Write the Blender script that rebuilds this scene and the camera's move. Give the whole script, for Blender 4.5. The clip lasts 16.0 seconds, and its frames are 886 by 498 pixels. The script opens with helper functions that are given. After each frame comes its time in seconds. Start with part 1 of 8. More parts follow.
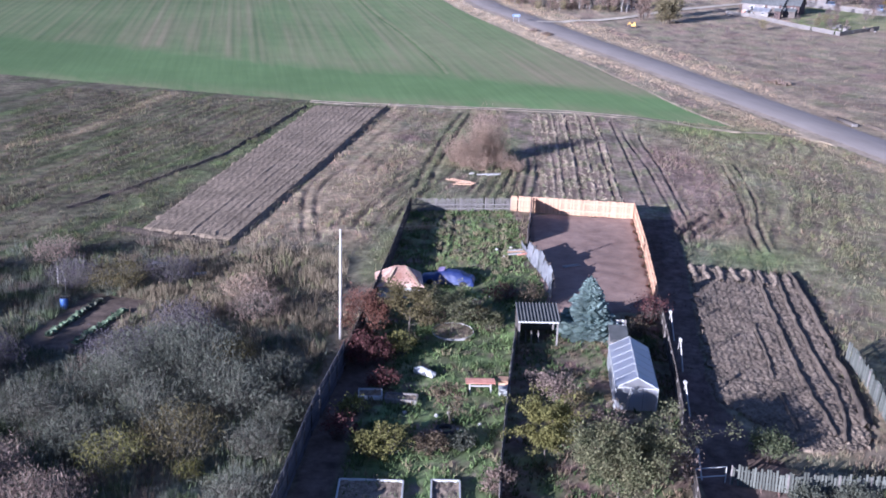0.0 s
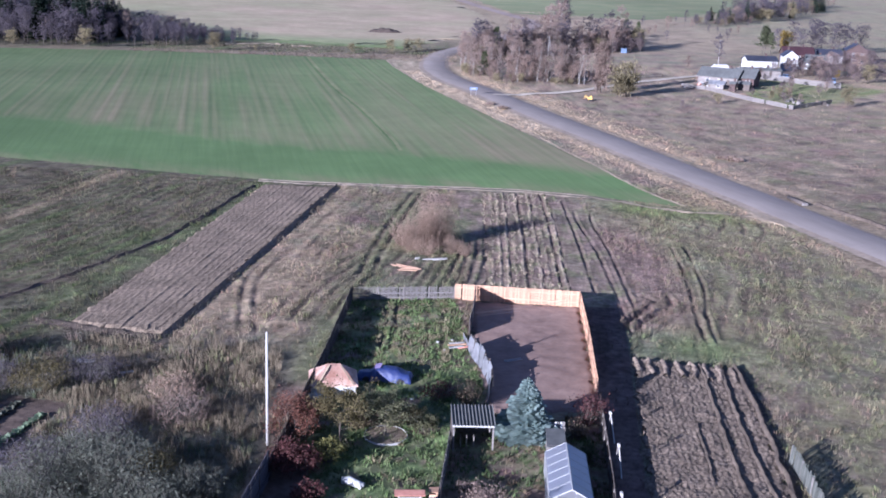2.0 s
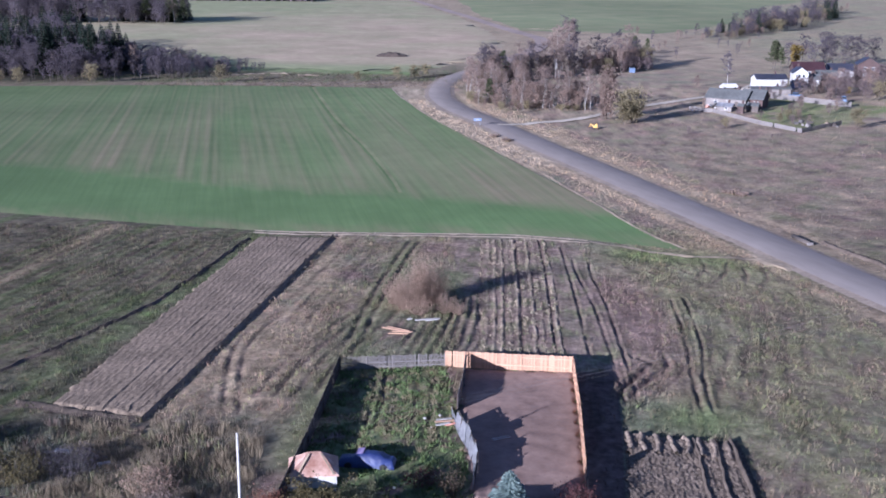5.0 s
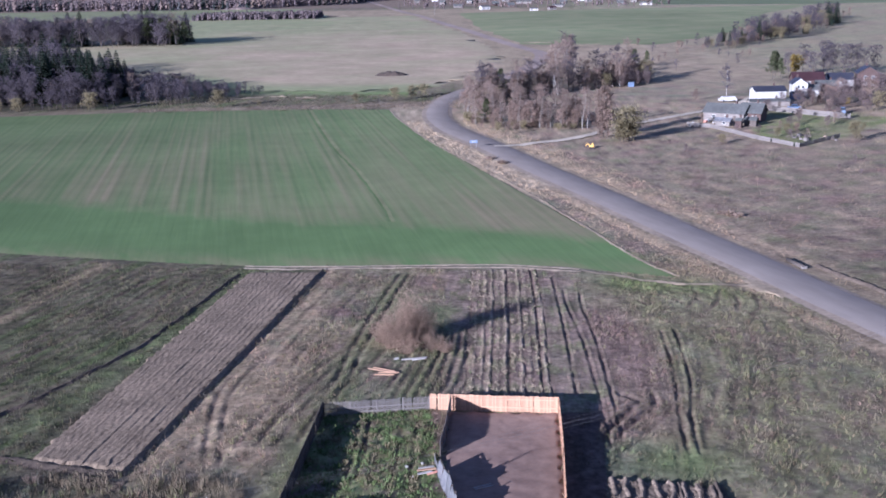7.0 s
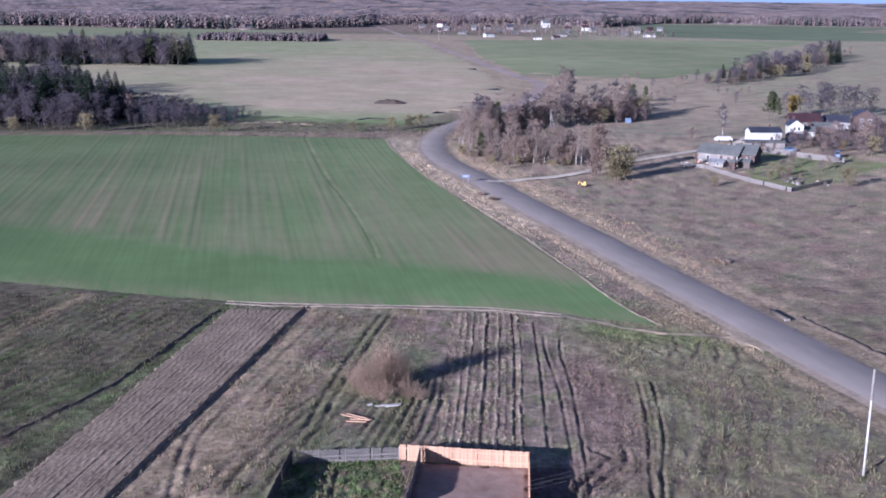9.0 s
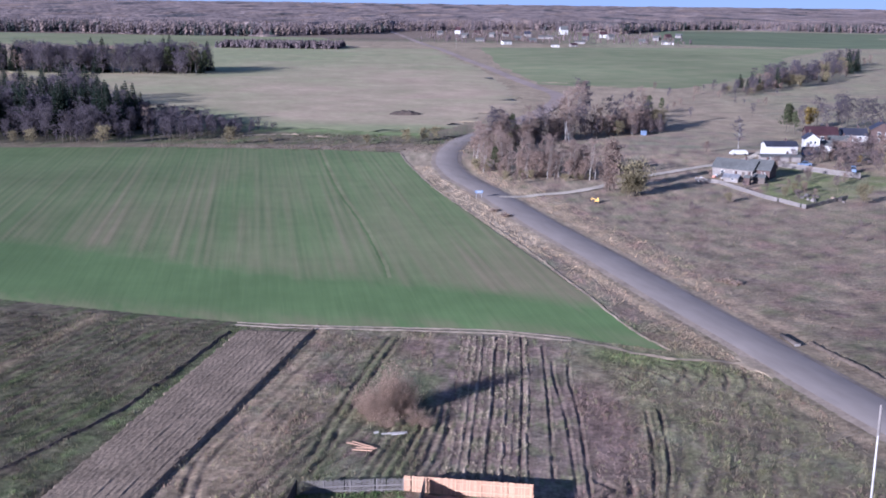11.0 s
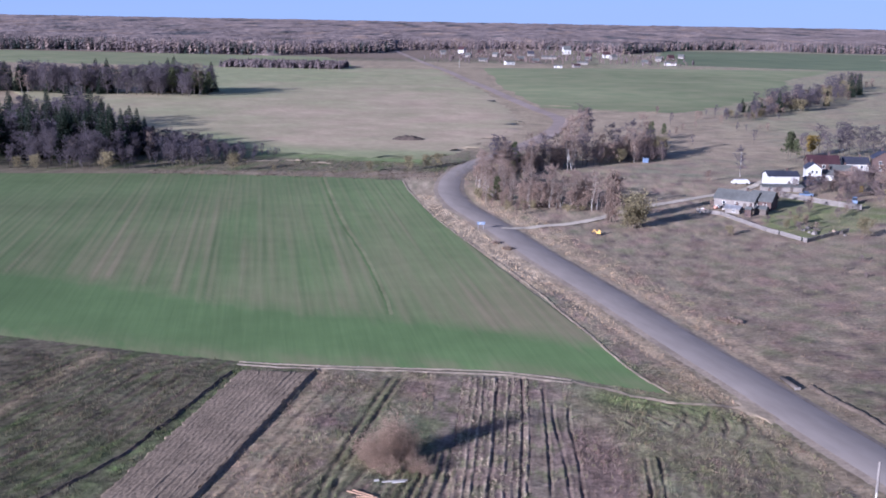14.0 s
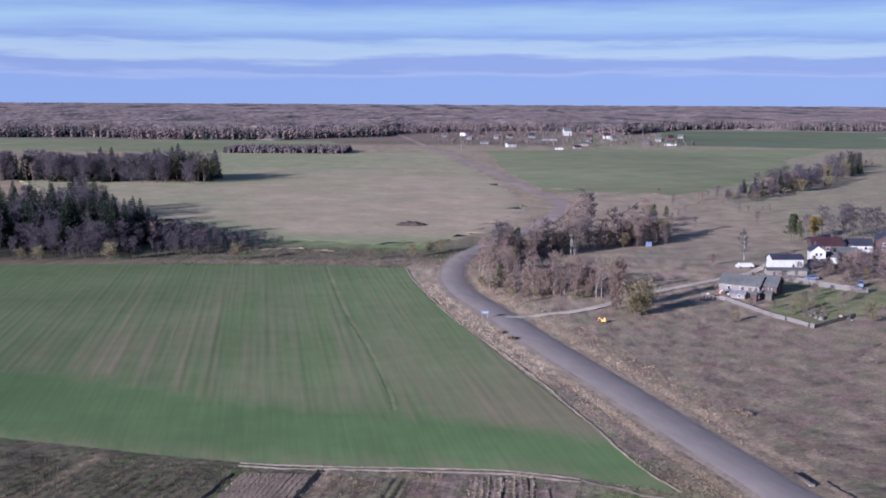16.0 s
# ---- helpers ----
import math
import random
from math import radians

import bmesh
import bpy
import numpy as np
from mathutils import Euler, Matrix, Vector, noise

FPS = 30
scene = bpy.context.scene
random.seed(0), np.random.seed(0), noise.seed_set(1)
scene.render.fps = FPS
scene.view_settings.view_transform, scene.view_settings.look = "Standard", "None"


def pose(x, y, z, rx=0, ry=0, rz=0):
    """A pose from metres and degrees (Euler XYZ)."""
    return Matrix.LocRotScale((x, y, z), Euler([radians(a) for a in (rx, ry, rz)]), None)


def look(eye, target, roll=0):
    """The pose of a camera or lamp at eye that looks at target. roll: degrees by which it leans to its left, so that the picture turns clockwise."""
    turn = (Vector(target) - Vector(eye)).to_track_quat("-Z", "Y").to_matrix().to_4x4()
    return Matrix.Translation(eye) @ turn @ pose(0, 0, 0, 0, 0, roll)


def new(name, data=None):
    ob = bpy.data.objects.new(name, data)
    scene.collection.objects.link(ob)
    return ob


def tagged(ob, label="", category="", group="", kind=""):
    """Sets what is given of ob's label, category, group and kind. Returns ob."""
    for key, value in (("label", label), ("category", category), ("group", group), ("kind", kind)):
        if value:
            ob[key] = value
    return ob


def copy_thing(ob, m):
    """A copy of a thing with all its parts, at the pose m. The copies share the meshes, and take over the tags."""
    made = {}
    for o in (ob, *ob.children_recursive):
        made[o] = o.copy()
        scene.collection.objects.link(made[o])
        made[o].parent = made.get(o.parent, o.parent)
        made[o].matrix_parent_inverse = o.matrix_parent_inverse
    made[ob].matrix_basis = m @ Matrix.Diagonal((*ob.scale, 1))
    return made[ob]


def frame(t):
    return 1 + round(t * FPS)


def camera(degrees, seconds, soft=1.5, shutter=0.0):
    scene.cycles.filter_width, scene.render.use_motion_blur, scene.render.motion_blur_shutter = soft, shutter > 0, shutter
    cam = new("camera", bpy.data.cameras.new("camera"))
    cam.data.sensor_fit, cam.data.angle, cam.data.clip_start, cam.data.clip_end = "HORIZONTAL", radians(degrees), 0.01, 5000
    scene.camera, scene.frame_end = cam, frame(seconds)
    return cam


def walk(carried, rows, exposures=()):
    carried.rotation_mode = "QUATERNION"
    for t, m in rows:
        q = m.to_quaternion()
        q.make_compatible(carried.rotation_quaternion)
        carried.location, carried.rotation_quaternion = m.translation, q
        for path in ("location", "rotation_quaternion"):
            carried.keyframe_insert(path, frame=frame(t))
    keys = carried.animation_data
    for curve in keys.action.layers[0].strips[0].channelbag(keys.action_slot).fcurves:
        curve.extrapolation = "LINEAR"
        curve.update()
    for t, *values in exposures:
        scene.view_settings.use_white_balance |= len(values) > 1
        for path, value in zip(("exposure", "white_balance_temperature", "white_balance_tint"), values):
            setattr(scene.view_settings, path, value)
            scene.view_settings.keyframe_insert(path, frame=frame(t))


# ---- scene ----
cam = camera(44.8, 16.0, 1.8)
PATH = [
    (0, (2.636, 0.246, 34.273), (2.64, 2.139, 33.629), 1.8),
    (0.5, (3.258, 1.079, 34.66), (3.402, 2.973, 34.033), 1.3),
    (1, (4.018, 1.859, 35.185), (4.115, 3.758, 34.566), 0.8),
    (1.5, (4.662, 2.709, 35.766), (4.718, 4.622, 35.187), 1.5),
    (2, (5.376, 3.491, 36.441), (5.435, 5.418, 35.908), 2.1),
    (2.5, (5.952, 4.267, 37.195), (5.986, 6.201, 36.688), 1.6),
    (3, (6.385, 4.992, 37.934), (6.413, 6.924, 37.419), 1.7),
    (3.5, (6.949, 5.804, 38.605), (6.994, 7.742, 38.111), 1.6),
    (3.7, (7.165, 6.064, 38.768), (7.198, 8.006, 38.288), 1.1),
    (5.8, (9.783, 8.165, 43.175), (9.798, 10.092, 42.643), -0.3),
    (6, (10.079, 8.386, 43.352), (10.081, 10.317, 42.832), -1.1),
    (6.5, (11.158, 8.883, 43.976), (11.174, 10.824, 43.493), -0.7),
    (7, (11.76, 9.165, 44.494), (11.763, 11.103, 43.998), -1.0),
    (7.5, (12.452, 9.491, 45.107), (12.467, 11.426, 44.601), -0.4),
    (8, (13.327, 9.97, 45.883), (13.336, 11.912, 45.402), 0.0),
    (8.5, (13.954, 10.173, 46.474), (13.936, 12.122, 46.023), 0.6),
    (9, (14.341, 10.383, 47.098), (14.345, 12.33, 46.644), 0.7),
    (9.5, (14.754, 10.645, 47.683), (14.766, 12.588, 47.212), 0.8),
    (10, (15.103, 10.895, 48.256), (15.092, 12.847, 47.82), 0.8),
    (12.5, (15.857, 10.688, 52.375), (15.823, 12.633, 51.911), 0.7),
    (13, (15.663, 10.75, 52.873), (15.642, 12.696, 52.409), 0.3),
    (13.5, (15.54, 10.794, 53.287), (15.499, 12.742, 52.837), 0.3),
    (14, (15.655, 10.93, 53.826), (15.621, 12.885, 53.41), 1.0),
    (14.5, (15.657, 11.032, 54.393), (15.624, 12.985, 53.965), 0.3),
    (15, (15.763, 11.34, 54.991), (15.696, 13.284, 54.527), 0.4),
    (15.5, (15.8, 12.103, 55.654), (15.759, 14.06, 55.242), 0.3),
    (16, (15.616, 12.871, 56.027), (15.573, 14.852, 55.757), 0.3),
]
walk(cam, [(t, look(eye, target, roll)) for t, eye, target, roll in PATH], [(0, 1.67, 4830, 22), (2, 1.55, 4830, 22), (3, 1.43, 4830, 22), (6, 1.32, 4830, 22), (9, 1.29, 4850, 24), (12.5, 1.28, 4870, 24), (14.5, 1.27, 4950, 24), (16, 1.00, 5010, 24)])

# ---- light: low autumn sun from behind, over the left shoulder ----
SUN_AZ, SUN_EL = radians(224.0), radians(14.0)
to_sun = Vector((math.sin(SUN_AZ) * math.cos(SUN_EL), math.cos(SUN_AZ) * math.cos(SUN_EL), math.sin(SUN_EL)))
sun = new("sun", bpy.data.lights.new("sun", "SUN"))
sun.data.energy, sun.data.angle, sun.data.color = 5.0, radians(0.4), (1.0, 0.87, 0.715)
sun.matrix_world = look((0, 0, 0), -to_sun)

world = bpy.data.worlds.new("world")
scene.world = world
world.use_nodes = True
wn, wl = world.node_tree.nodes, world.node_tree.links
sky = wn.new("ShaderNodeTexSky")
sky.sky_type, sky.sun_disc, sky.sun_elevation, sky.sun_rotation = "NISHITA", False, SUN_EL, SUN_AZ
sky.air_density, sky.dust_density, sky.ozone_density = 1.0, 0.1, 4.0
w_co = wn.new("ShaderNodeTexCoord")
w_map = wn.new("ShaderNodeMapping")
w_map.inputs["Scale"].default_value = (1.3, 1.3, 17.0)
wl.new(w_co.outputs["Generated"], w_map.inputs["Vector"])
w_noise = wn.new("ShaderNodeTexNoise")
w_noise.inputs["Scale"].default_value, w_noise.inputs["Detail"].default_value = 1.6, 7.0
w_noise.inputs["Roughness"].default_value = 0.55
wl.new(w_map.outputs["Vector"], w_noise.inputs["Vector"])
w_ramp = wn.new("ShaderNodeValToRGB")
w_ramp.color_ramp.elements[0].position, w_ramp.color_ramp.elements[1].position = 0.42, 0.60
wl.new(w_noise.outputs["Fac"], w_ramp.inputs["Fac"])
w_tone = wn.new("ShaderNodeMix")
w_tone.data_type = "RGBA"
w_tone.inputs["A"].default_value, w_tone.inputs["B"].default_value = (3.0, 4.4, 9.2, 1), (10.4, 11.6, 14.8, 1)
wl.new(w_ramp.outputs["Color"], w_tone.inputs["Factor"])
w_mix = wn.new("ShaderNodeMix")
w_mix.data_type = "RGBA"
w_sep = wn.new("ShaderNodeSeparateXYZ")
wl.new(w_co.outputs["Generated"], w_sep.inputs["Vector"])
w_rise = wn.new("ShaderNodeMapRange")
for key, value in (("From Min", 0.08), ("From Max", 0.55), ("To Min", 0.80), ("To Max", 0.12)):
    w_rise.inputs[key].default_value = value
wl.new(w_sep.outputs["Z"], w_rise.inputs["Value"])
wl.new(w_rise.outputs["Result"], w_mix.inputs["Factor"])
w_low = wn.new("ShaderNodeMapRange")
for key, value in (("From Min", 0.10), ("From Max", 0.16), ("To Min", 1.0), ("To Max", 0.0)):
    w_low.inputs[key].default_value = value
wl.new(w_sep.outputs["Z"], w_low.inputs["Value"])
w_haze = wn.new("ShaderNodeMix")
w_haze.data_type = "RGBA"
wl.new(w_low.outputs["Result"], w_haze.inputs["Factor"])
wl.new(w_tone.outputs["Result"], w_haze.inputs["A"])
# long low cloud banks over the horizon: sunlit white-cyan layers with lilac bases
w_flat = wn.new("ShaderNodeMapping")
w_flat.inputs["Scale"].default_value = (3.2, 3.2, 42.0)
wl.new(w_co.outputs["Generated"], w_flat.inputs["Vector"])
w_drift = wn.new("ShaderNodeTexNoise")
w_drift.inputs["Scale"].default_value, w_drift.inputs["Detail"].default_value, w_drift.inputs["Roughness"].default_value = 1.7, 6.0, 0.6
wl.new(w_flat.outputs["Vector"], w_drift.inputs["Vector"])
w_shift = wn.new("ShaderNodeMath")
w_shift.operation, w_shift.inputs[1].default_value, w_shift.inputs[2].default_value = "MULTIPLY_ADD", 0.034, -0.017
wl.new(w_drift.outputs["Fac"], w_shift.inputs[0])
w_layer = wn.new("ShaderNodeMath")
wl.new(w_sep.outputs["Z"], w_layer.inputs[0])
wl.new(w_shift.outputs["Value"], w_layer.inputs[1])
w_level = wn.new("ShaderNodeMapRange")
w_level.inputs["From Max"].default_value = 0.12
wl.new(w_layer.outputs["Value"], w_level.inputs["Value"])
w_bank = wn.new("ShaderNodeValToRGB")
BANKS = [(0.0, (0.55, 0.71, 1.0)), (0.17, (0.54, 0.69, 0.99)), (0.21, (0.70, 0.79, 1.0)), (0.25, (0.54, 0.64, 0.93)), (0.31, (0.54, 0.65, 0.93)), (0.36, (0.90, 1.0, 1.0)), (0.42, (0.80, 0.95, 1.0)), (0.47, (0.53, 0.66, 0.92)), (0.54, (0.66, 0.82, 1.0)), (0.62, (0.76, 0.97, 1.0)), (0.78, (0.42, 0.56, 0.90)), (1.0, (0.36, 0.48, 0.85))]
for k, (level, tone) in enumerate(BANKS):
    e = w_bank.color_ramp.elements[k] if k < 2 else w_bank.color_ramp.elements.new(level)
    if k == 1:
        e.position = level
    e.color = (*tone, 1)
wl.new(w_level.outputs["Result"], w_bank.inputs["Fac"])
w_bright = wn.new("ShaderNodeVectorMath")
w_bright.operation, w_bright.inputs["Scale"].default_value = "SCALE", 12.6
wl.new(w_bank.outputs["Color"], w_bright.inputs[0])
wl.new(w_bright.outputs["Vector"], w_haze.inputs["B"])
wl.new(w_haze.outputs["Result"], w_mix.inputs["B"])
wl.new(sky.outputs["Color"], w_mix.inputs["A"])
w_bg = wn["Background"]
w_bg.inputs["Strength"].default_value = 0.027
wl.new(w_mix.outputs["Result"], w_bg.inputs["Color"])


# ---- materials ----
def shade(name, a, b, scale=3.0, rough=0.85, bump=0.25, metal=0.0, island=0.0, per_object=0.0, big=0.25, attr=False,
          stretch=(1, 1, 1), turn=0.0, gloss=0.3, relief=0.05, stripe=0.0):
    """Two colours mixed by grain, varied again by a slow noise, with a fine relief."""
    m = bpy.data.materials.new(name)
    m.use_nodes = True
    n, l = m.node_tree.nodes, m.node_tree.links
    p = n["Principled BSDF"]
    p.inputs["Roughness"].default_value, p.inputs["Metallic"].default_value = rough, metal
    p.inputs["Specular IOR Level"].default_value = gloss
    co = n.new("ShaderNodeTexCoord")
    mp = n.new("ShaderNodeMapping")
    mp.inputs["Scale"].default_value = stretch
    rot = n.new("ShaderNodeMapping")
    rot.inputs["Rotation"].default_value = (0, 0, turn)
    l.new(co.outputs["Object"], rot.inputs["Vector"])
    l.new(rot.outputs["Vector"], mp.inputs["Vector"])
    grain = n.new("ShaderNodeTexNoise")
    grain.inputs["Scale"].default_value, grain.inputs["Detail"].default_value, grain.inputs["Roughness"].default_value = scale, 6.0, 0.65
    l.new(mp.outputs["Vector"], grain.inputs["Vector"])
    ramp = n.new("ShaderNodeValToRGB")
    ramp.color_ramp.elements[0].position, ramp.color_ramp.elements[1].position = 0.32, 0.68
    ramp.color_ramp.elements[0].color, ramp.color_ramp.elements[1].color = (*a, 1), (*b, 1)
    l.new(grain.outputs["Fac"], ramp.inputs["Fac"])
    colour = ramp.outputs["Color"]

    def times(colour, fac_socket, lo, hi):
        r = n.new("ShaderNodeMapRange")
        r.inputs["From Min"].default_value, r.inputs["From Max"].default_value = 0.25, 0.75
        r.inputs["To Min"].default_value, r.inputs["To Max"].default_value = lo, hi
        l.new(fac_socket, r.inputs["Value"])
        mx = n.new("ShaderNodeVectorMath")
        mx.operation = "SCALE"
        l.new(colour, mx.inputs[0])
        l.new(r.outputs["Result"], mx.inputs["Scale"])
        return mx.outputs["Vector"]

    if attr:
        at = n.new("ShaderNodeAttribute")
        at.attribute_name = "tint"
        mx = n.new("ShaderNodeVectorMath")
        mx.operation = "MULTIPLY"
        l.new(colour, mx.inputs[0])
        l.new(at.outputs["Color"], mx.inputs[1])
        colour = mx.outputs["Vector"]
    if big:
        slow = n.new("ShaderNodeTexNoise")
        slow.inputs["Scale"].default_value, slow.inputs["Detail"].default_value = scale * 0.11, 3.0
        l.new(co.outputs["Object"], slow.inputs["Vector"])
        colour = times(colour, slow.outputs["Fac"], 1 - big, 1 + big)
    if island:
        geo = n.new("ShaderNodeNewGeometry")
        colour = times(colour, geo.outputs["Random Per Island"], 1 - island / 2, 1 + island / 2)
    if per_object:
        oi = n.new("ShaderNodeObjectInfo")
        colour = times(colour, oi.outputs["Random"], 1 - per_object / 2, 1 + per_object / 2)
    l.new(colour, p.inputs["Base Color"])
    if bump:
        bp = n.new("ShaderNodeBump")
        bp.inputs["Strength"].default_value, bp.inputs["Distance"].default_value = bump, relief
        l.new(grain.outputs["Fac"], bp.inputs["Height"])
        l.new(bp.outputs["Normal"], p.inputs["Normal"])
    return m


M = {}
M["ground"] = shade("ground_cover", (0.66, 0.66, 0.66), (1.34, 1.34, 1.34), 1.3, 0.95, 0.5, attr=True, gloss=0.1, relief=0.15)
M["tuft"] = shade("weed_blades", (0.8, 0.8, 0.8), (1.2, 1.2, 1.2), 2.0, 0.9, 0, attr=True, island=0.5, gloss=0.1)
M["field"] = shade("young_crop", (0.90, 0.92, 0.90), (1.10, 1.08, 1.10), 1.6, 0.9, 0.3, stretch=(0.7, 0.02, 1), turn=-0.19, big=0.06, attr=True, gloss=0.15, relief=0.1)
M["stubble"] = shade("stubble_meadow", (0.88, 0.88, 0.88), (1.12, 1.12, 1.12), 0.25, 0.95, 0.2, big=0.10, attr=True, gloss=0.1, relief=0.2)
M["meadow"] = shade("far_green_meadow", (0.18, 0.215, 0.108), (0.285, 0.28, 0.16), 0.03, 0.95, 0.2, big=0.25, gloss=0.1, relief=0.2)
M["dark_meadow"] = shade("dark_green_meadow", (0.12, 0.15, 0.085), (0.17, 0.195, 0.11), 0.02, 0.95, 0.2, big=0.2, gloss=0.1, relief=0.2)
M["canopy"] = shade("brown_forest_canopy", (0.20, 0.162, 0.155), (0.28, 0.225, 0.205), 0.05, 0.95, 0, big=0.3, attr=True, gloss=0.05, stretch=(0.25, 1, 1))
M["asphalt"] = shade("worn_asphalt", (0.262, 0.228, 0.206), (0.305, 0.268, 0.243), 0.5, 0.9, 0.1, stretch=(1, 0.25, 1), turn=-0.3, big=0.05, gloss=0.05)
M["pale_crop"] = shade("flattened_pale_crop", (0.19, 0.205, 0.105), (0.235, 0.24, 0.13), 0.8, 0.95, 0.2, gloss=0.1)
M["deep_crop"] = shade("dark_crop_rut", (0.115, 0.16, 0.066), (0.138, 0.185, 0.08), 0.8, 0.95, 0.2, gloss=0.1)
M["dusty_road"] = shade("dusty_far_road", (0.27, 0.215, 0.185), (0.36, 0.29, 0.25), 0.1, 0.9, 0.1, gloss=0.15)
M["sand"] = shade("pale_sand", (0.42, 0.36, 0.28), (0.60, 0.53, 0.43), 0.8, 0.95, 0.2)
M["peat"] = shade("dark_peat", (0.045, 0.036, 0.03), (0.09, 0.07, 0.058), 1.0, 0.95, 0.4)
M["gravel"] = shade("sandy_gravel", (0.20, 0.16, 0.125), (0.30, 0.245, 0.195), 1.2, 0.95, 0.4)
M["track"] = shade("pale_dirt_track", (0.38, 0.30, 0.215), (0.60, 0.50, 0.385), 1.0, 0.95, 0.3)
M["soil"] = shade("tilled_soil", (0.162, 0.126, 0.092), (0.295, 0.232, 0.168), 1.8, 0.95, 0.8, relief=0.12, gloss=0.12)
M["yard"] = shade("trampled_soil", (0.225, 0.155, 0.128), (0.33, 0.235, 0.195), 0.7, 0.95, 0.5, relief=0.06, gloss=0.12)
M["clods"] = shade("clods_and_stubble", (0.10, 0.078, 0.062), (0.33, 0.262, 0.20), 3.4, 0.95, 0.8, relief=0.15, island=0.6, gloss=0.12)
M["new_wood"] = shade("fresh_planks", (0.38, 0.23, 0.15), (0.50, 0.325, 0.22), 2.0, 0.75, 0.2, stretch=(6, 6, 1), island=0.2, per_object=0.3)
M["old_wood"] = shade("grey_weathered_wood", (0.11, 0.10, 0.095), (0.23, 0.21, 0.20), 3.0, 0.9, 0.3, stretch=(5, 5, 1), island=0.5)
M["dark_wood"] = shade("dark_damp_wood", (0.05, 0.043, 0.04), (0.11, 0.092, 0.082), 3.0, 0.9, 0.3, stretch=(5, 5, 1), island=0.5)
M["concrete"] = shade("pale_concrete", (0.34, 0.33, 0.32), (0.48, 0.46, 0.44), 4.0, 0.85, 0.2)
M["white"] = shade("white_paint", (0.38, 0.38, 0.38), (0.50, 0.50, 0.49), 2.0, 0.6, 0.05, big=0.1)
M["sheet"] = shade("galvanised_sheet", (0.17, 0.172, 0.19), (0.34, 0.345, 0.37), 1.5, 0.42, 0.1, metal=0.35, gloss=0.5)
M["slate"] = shade("weathered_slate_roof", (0.07, 0.073, 0.074), (0.12, 0.123, 0.122), 1.6, 0.85, 0.2, big=0.3)
M["blue_roof"] = shade("dark_blue_roof", (0.028, 0.03, 0.045), (0.05, 0.052, 0.072), 2.0, 0.5, 0.05)
M["maroon_roof"] = shade("maroon_roof", (0.035, 0.018, 0.022), (0.06, 0.03, 0.034), 2.0, 0.55, 0.05)
M["brick"] = shade("red_brickwork", (0.06, 0.042, 0.04), (0.10, 0.068, 0.062), 3.0, 0.9, 0.2)
M["blue_tarp"] = shade("blue_tarpaulin", (0.012, 0.02, 0.085), (0.032, 0.048, 0.155), 1.1, 0.45, 0.6, relief=0.2, gloss=0.5)
M["orange_tarp"] = shade("orange_sheeting", (0.27, 0.135, 0.095), (0.60, 0.42, 0.34), 0.9, 0.6, 0.5, relief=0.15)
M["red_paint"] = shade("faded_red_paint", (0.50, 0.21, 0.15), (0.64, 0.34, 0.26), 3.0, 0.6, 0.1)
M["yellow_paint"] = shade("yellow_machine_paint", (0.62, 0.36, 0.07), (0.75, 0.48, 0.12), 3.0, 0.45, 0.05, gloss=0.5)
M["blue_paint"] = shade("blue_paint", (0.03, 0.07, 0.22), (0.05, 0.11, 0.32), 3.0, 0.4, 0.05, gloss=0.5)
M["pale_blue"] = shade("pale_blue_paint", (0.12, 0.17, 0.27), (0.18, 0.24, 0.36), 3.0, 0.5, 0.05)
M["lilac"] = shade("faded_lilac_paint", (0.24, 0.18, 0.34), (0.34, 0.27, 0.44), 3.0, 0.6, 0.05)
M["dark"] = shade("black_rubber", (0.012, 0.012, 0.014), (0.03, 0.03, 0.032), 4.0, 0.7, 0.1)
M["bark"] = shade("brown_bark", (0.06, 0.05, 0.042), (0.13, 0.11, 0.095), 5.0, 0.95, 0.4)
M["twig"] = shade("rusty_twigs", (0.17, 0.12, 0.09), (0.28, 0.205, 0.155), 3.0, 0.95, 0.2)
M["grey_twig"] = shade("grey_green_twigs", (0.10, 0.095, 0.08), (0.19, 0.175, 0.145), 3.0, 0.95, 0.2, island=0.5)
M["birch"] = shade("white_birch_bark", (0.20, 0.188, 0.176), (0.36, 0.34, 0.32), 2.0, 0.85, 0.2)
M["hay"] = shade("dry_hay", (0.25, 0.19, 0.11), (0.38, 0.30, 0.18), 2.0, 0.95, 0.5)


def leaf(name, a, b, island=0.7):
    """Thin leaves or twig sprays, that let part of the light through."""
    m = shade(name, a, b, 1.2, 0.8, 0, island=island, per_object=0.3, big=0.15, gloss=0.2)
    n, l = m.node_tree.nodes, m.node_tree.links
    p, out = n["Principled BSDF"], n["Material Output"]
    tr, mix = n.new("ShaderNodeBsdfTranslucent"), n.new("ShaderNodeMixShader")
    l.new(p.inputs["Base Color"].links[0].from_socket, tr.inputs["Color"])
    mix.inputs["Fac"].default_value = 0.45
    l.new(p.outputs["BSDF"], mix.inputs[1])
    l.new(tr.outputs["BSDF"], mix.inputs[2])
    l.new(mix.outputs["Shader"], out.inputs["Surface"])
    return m


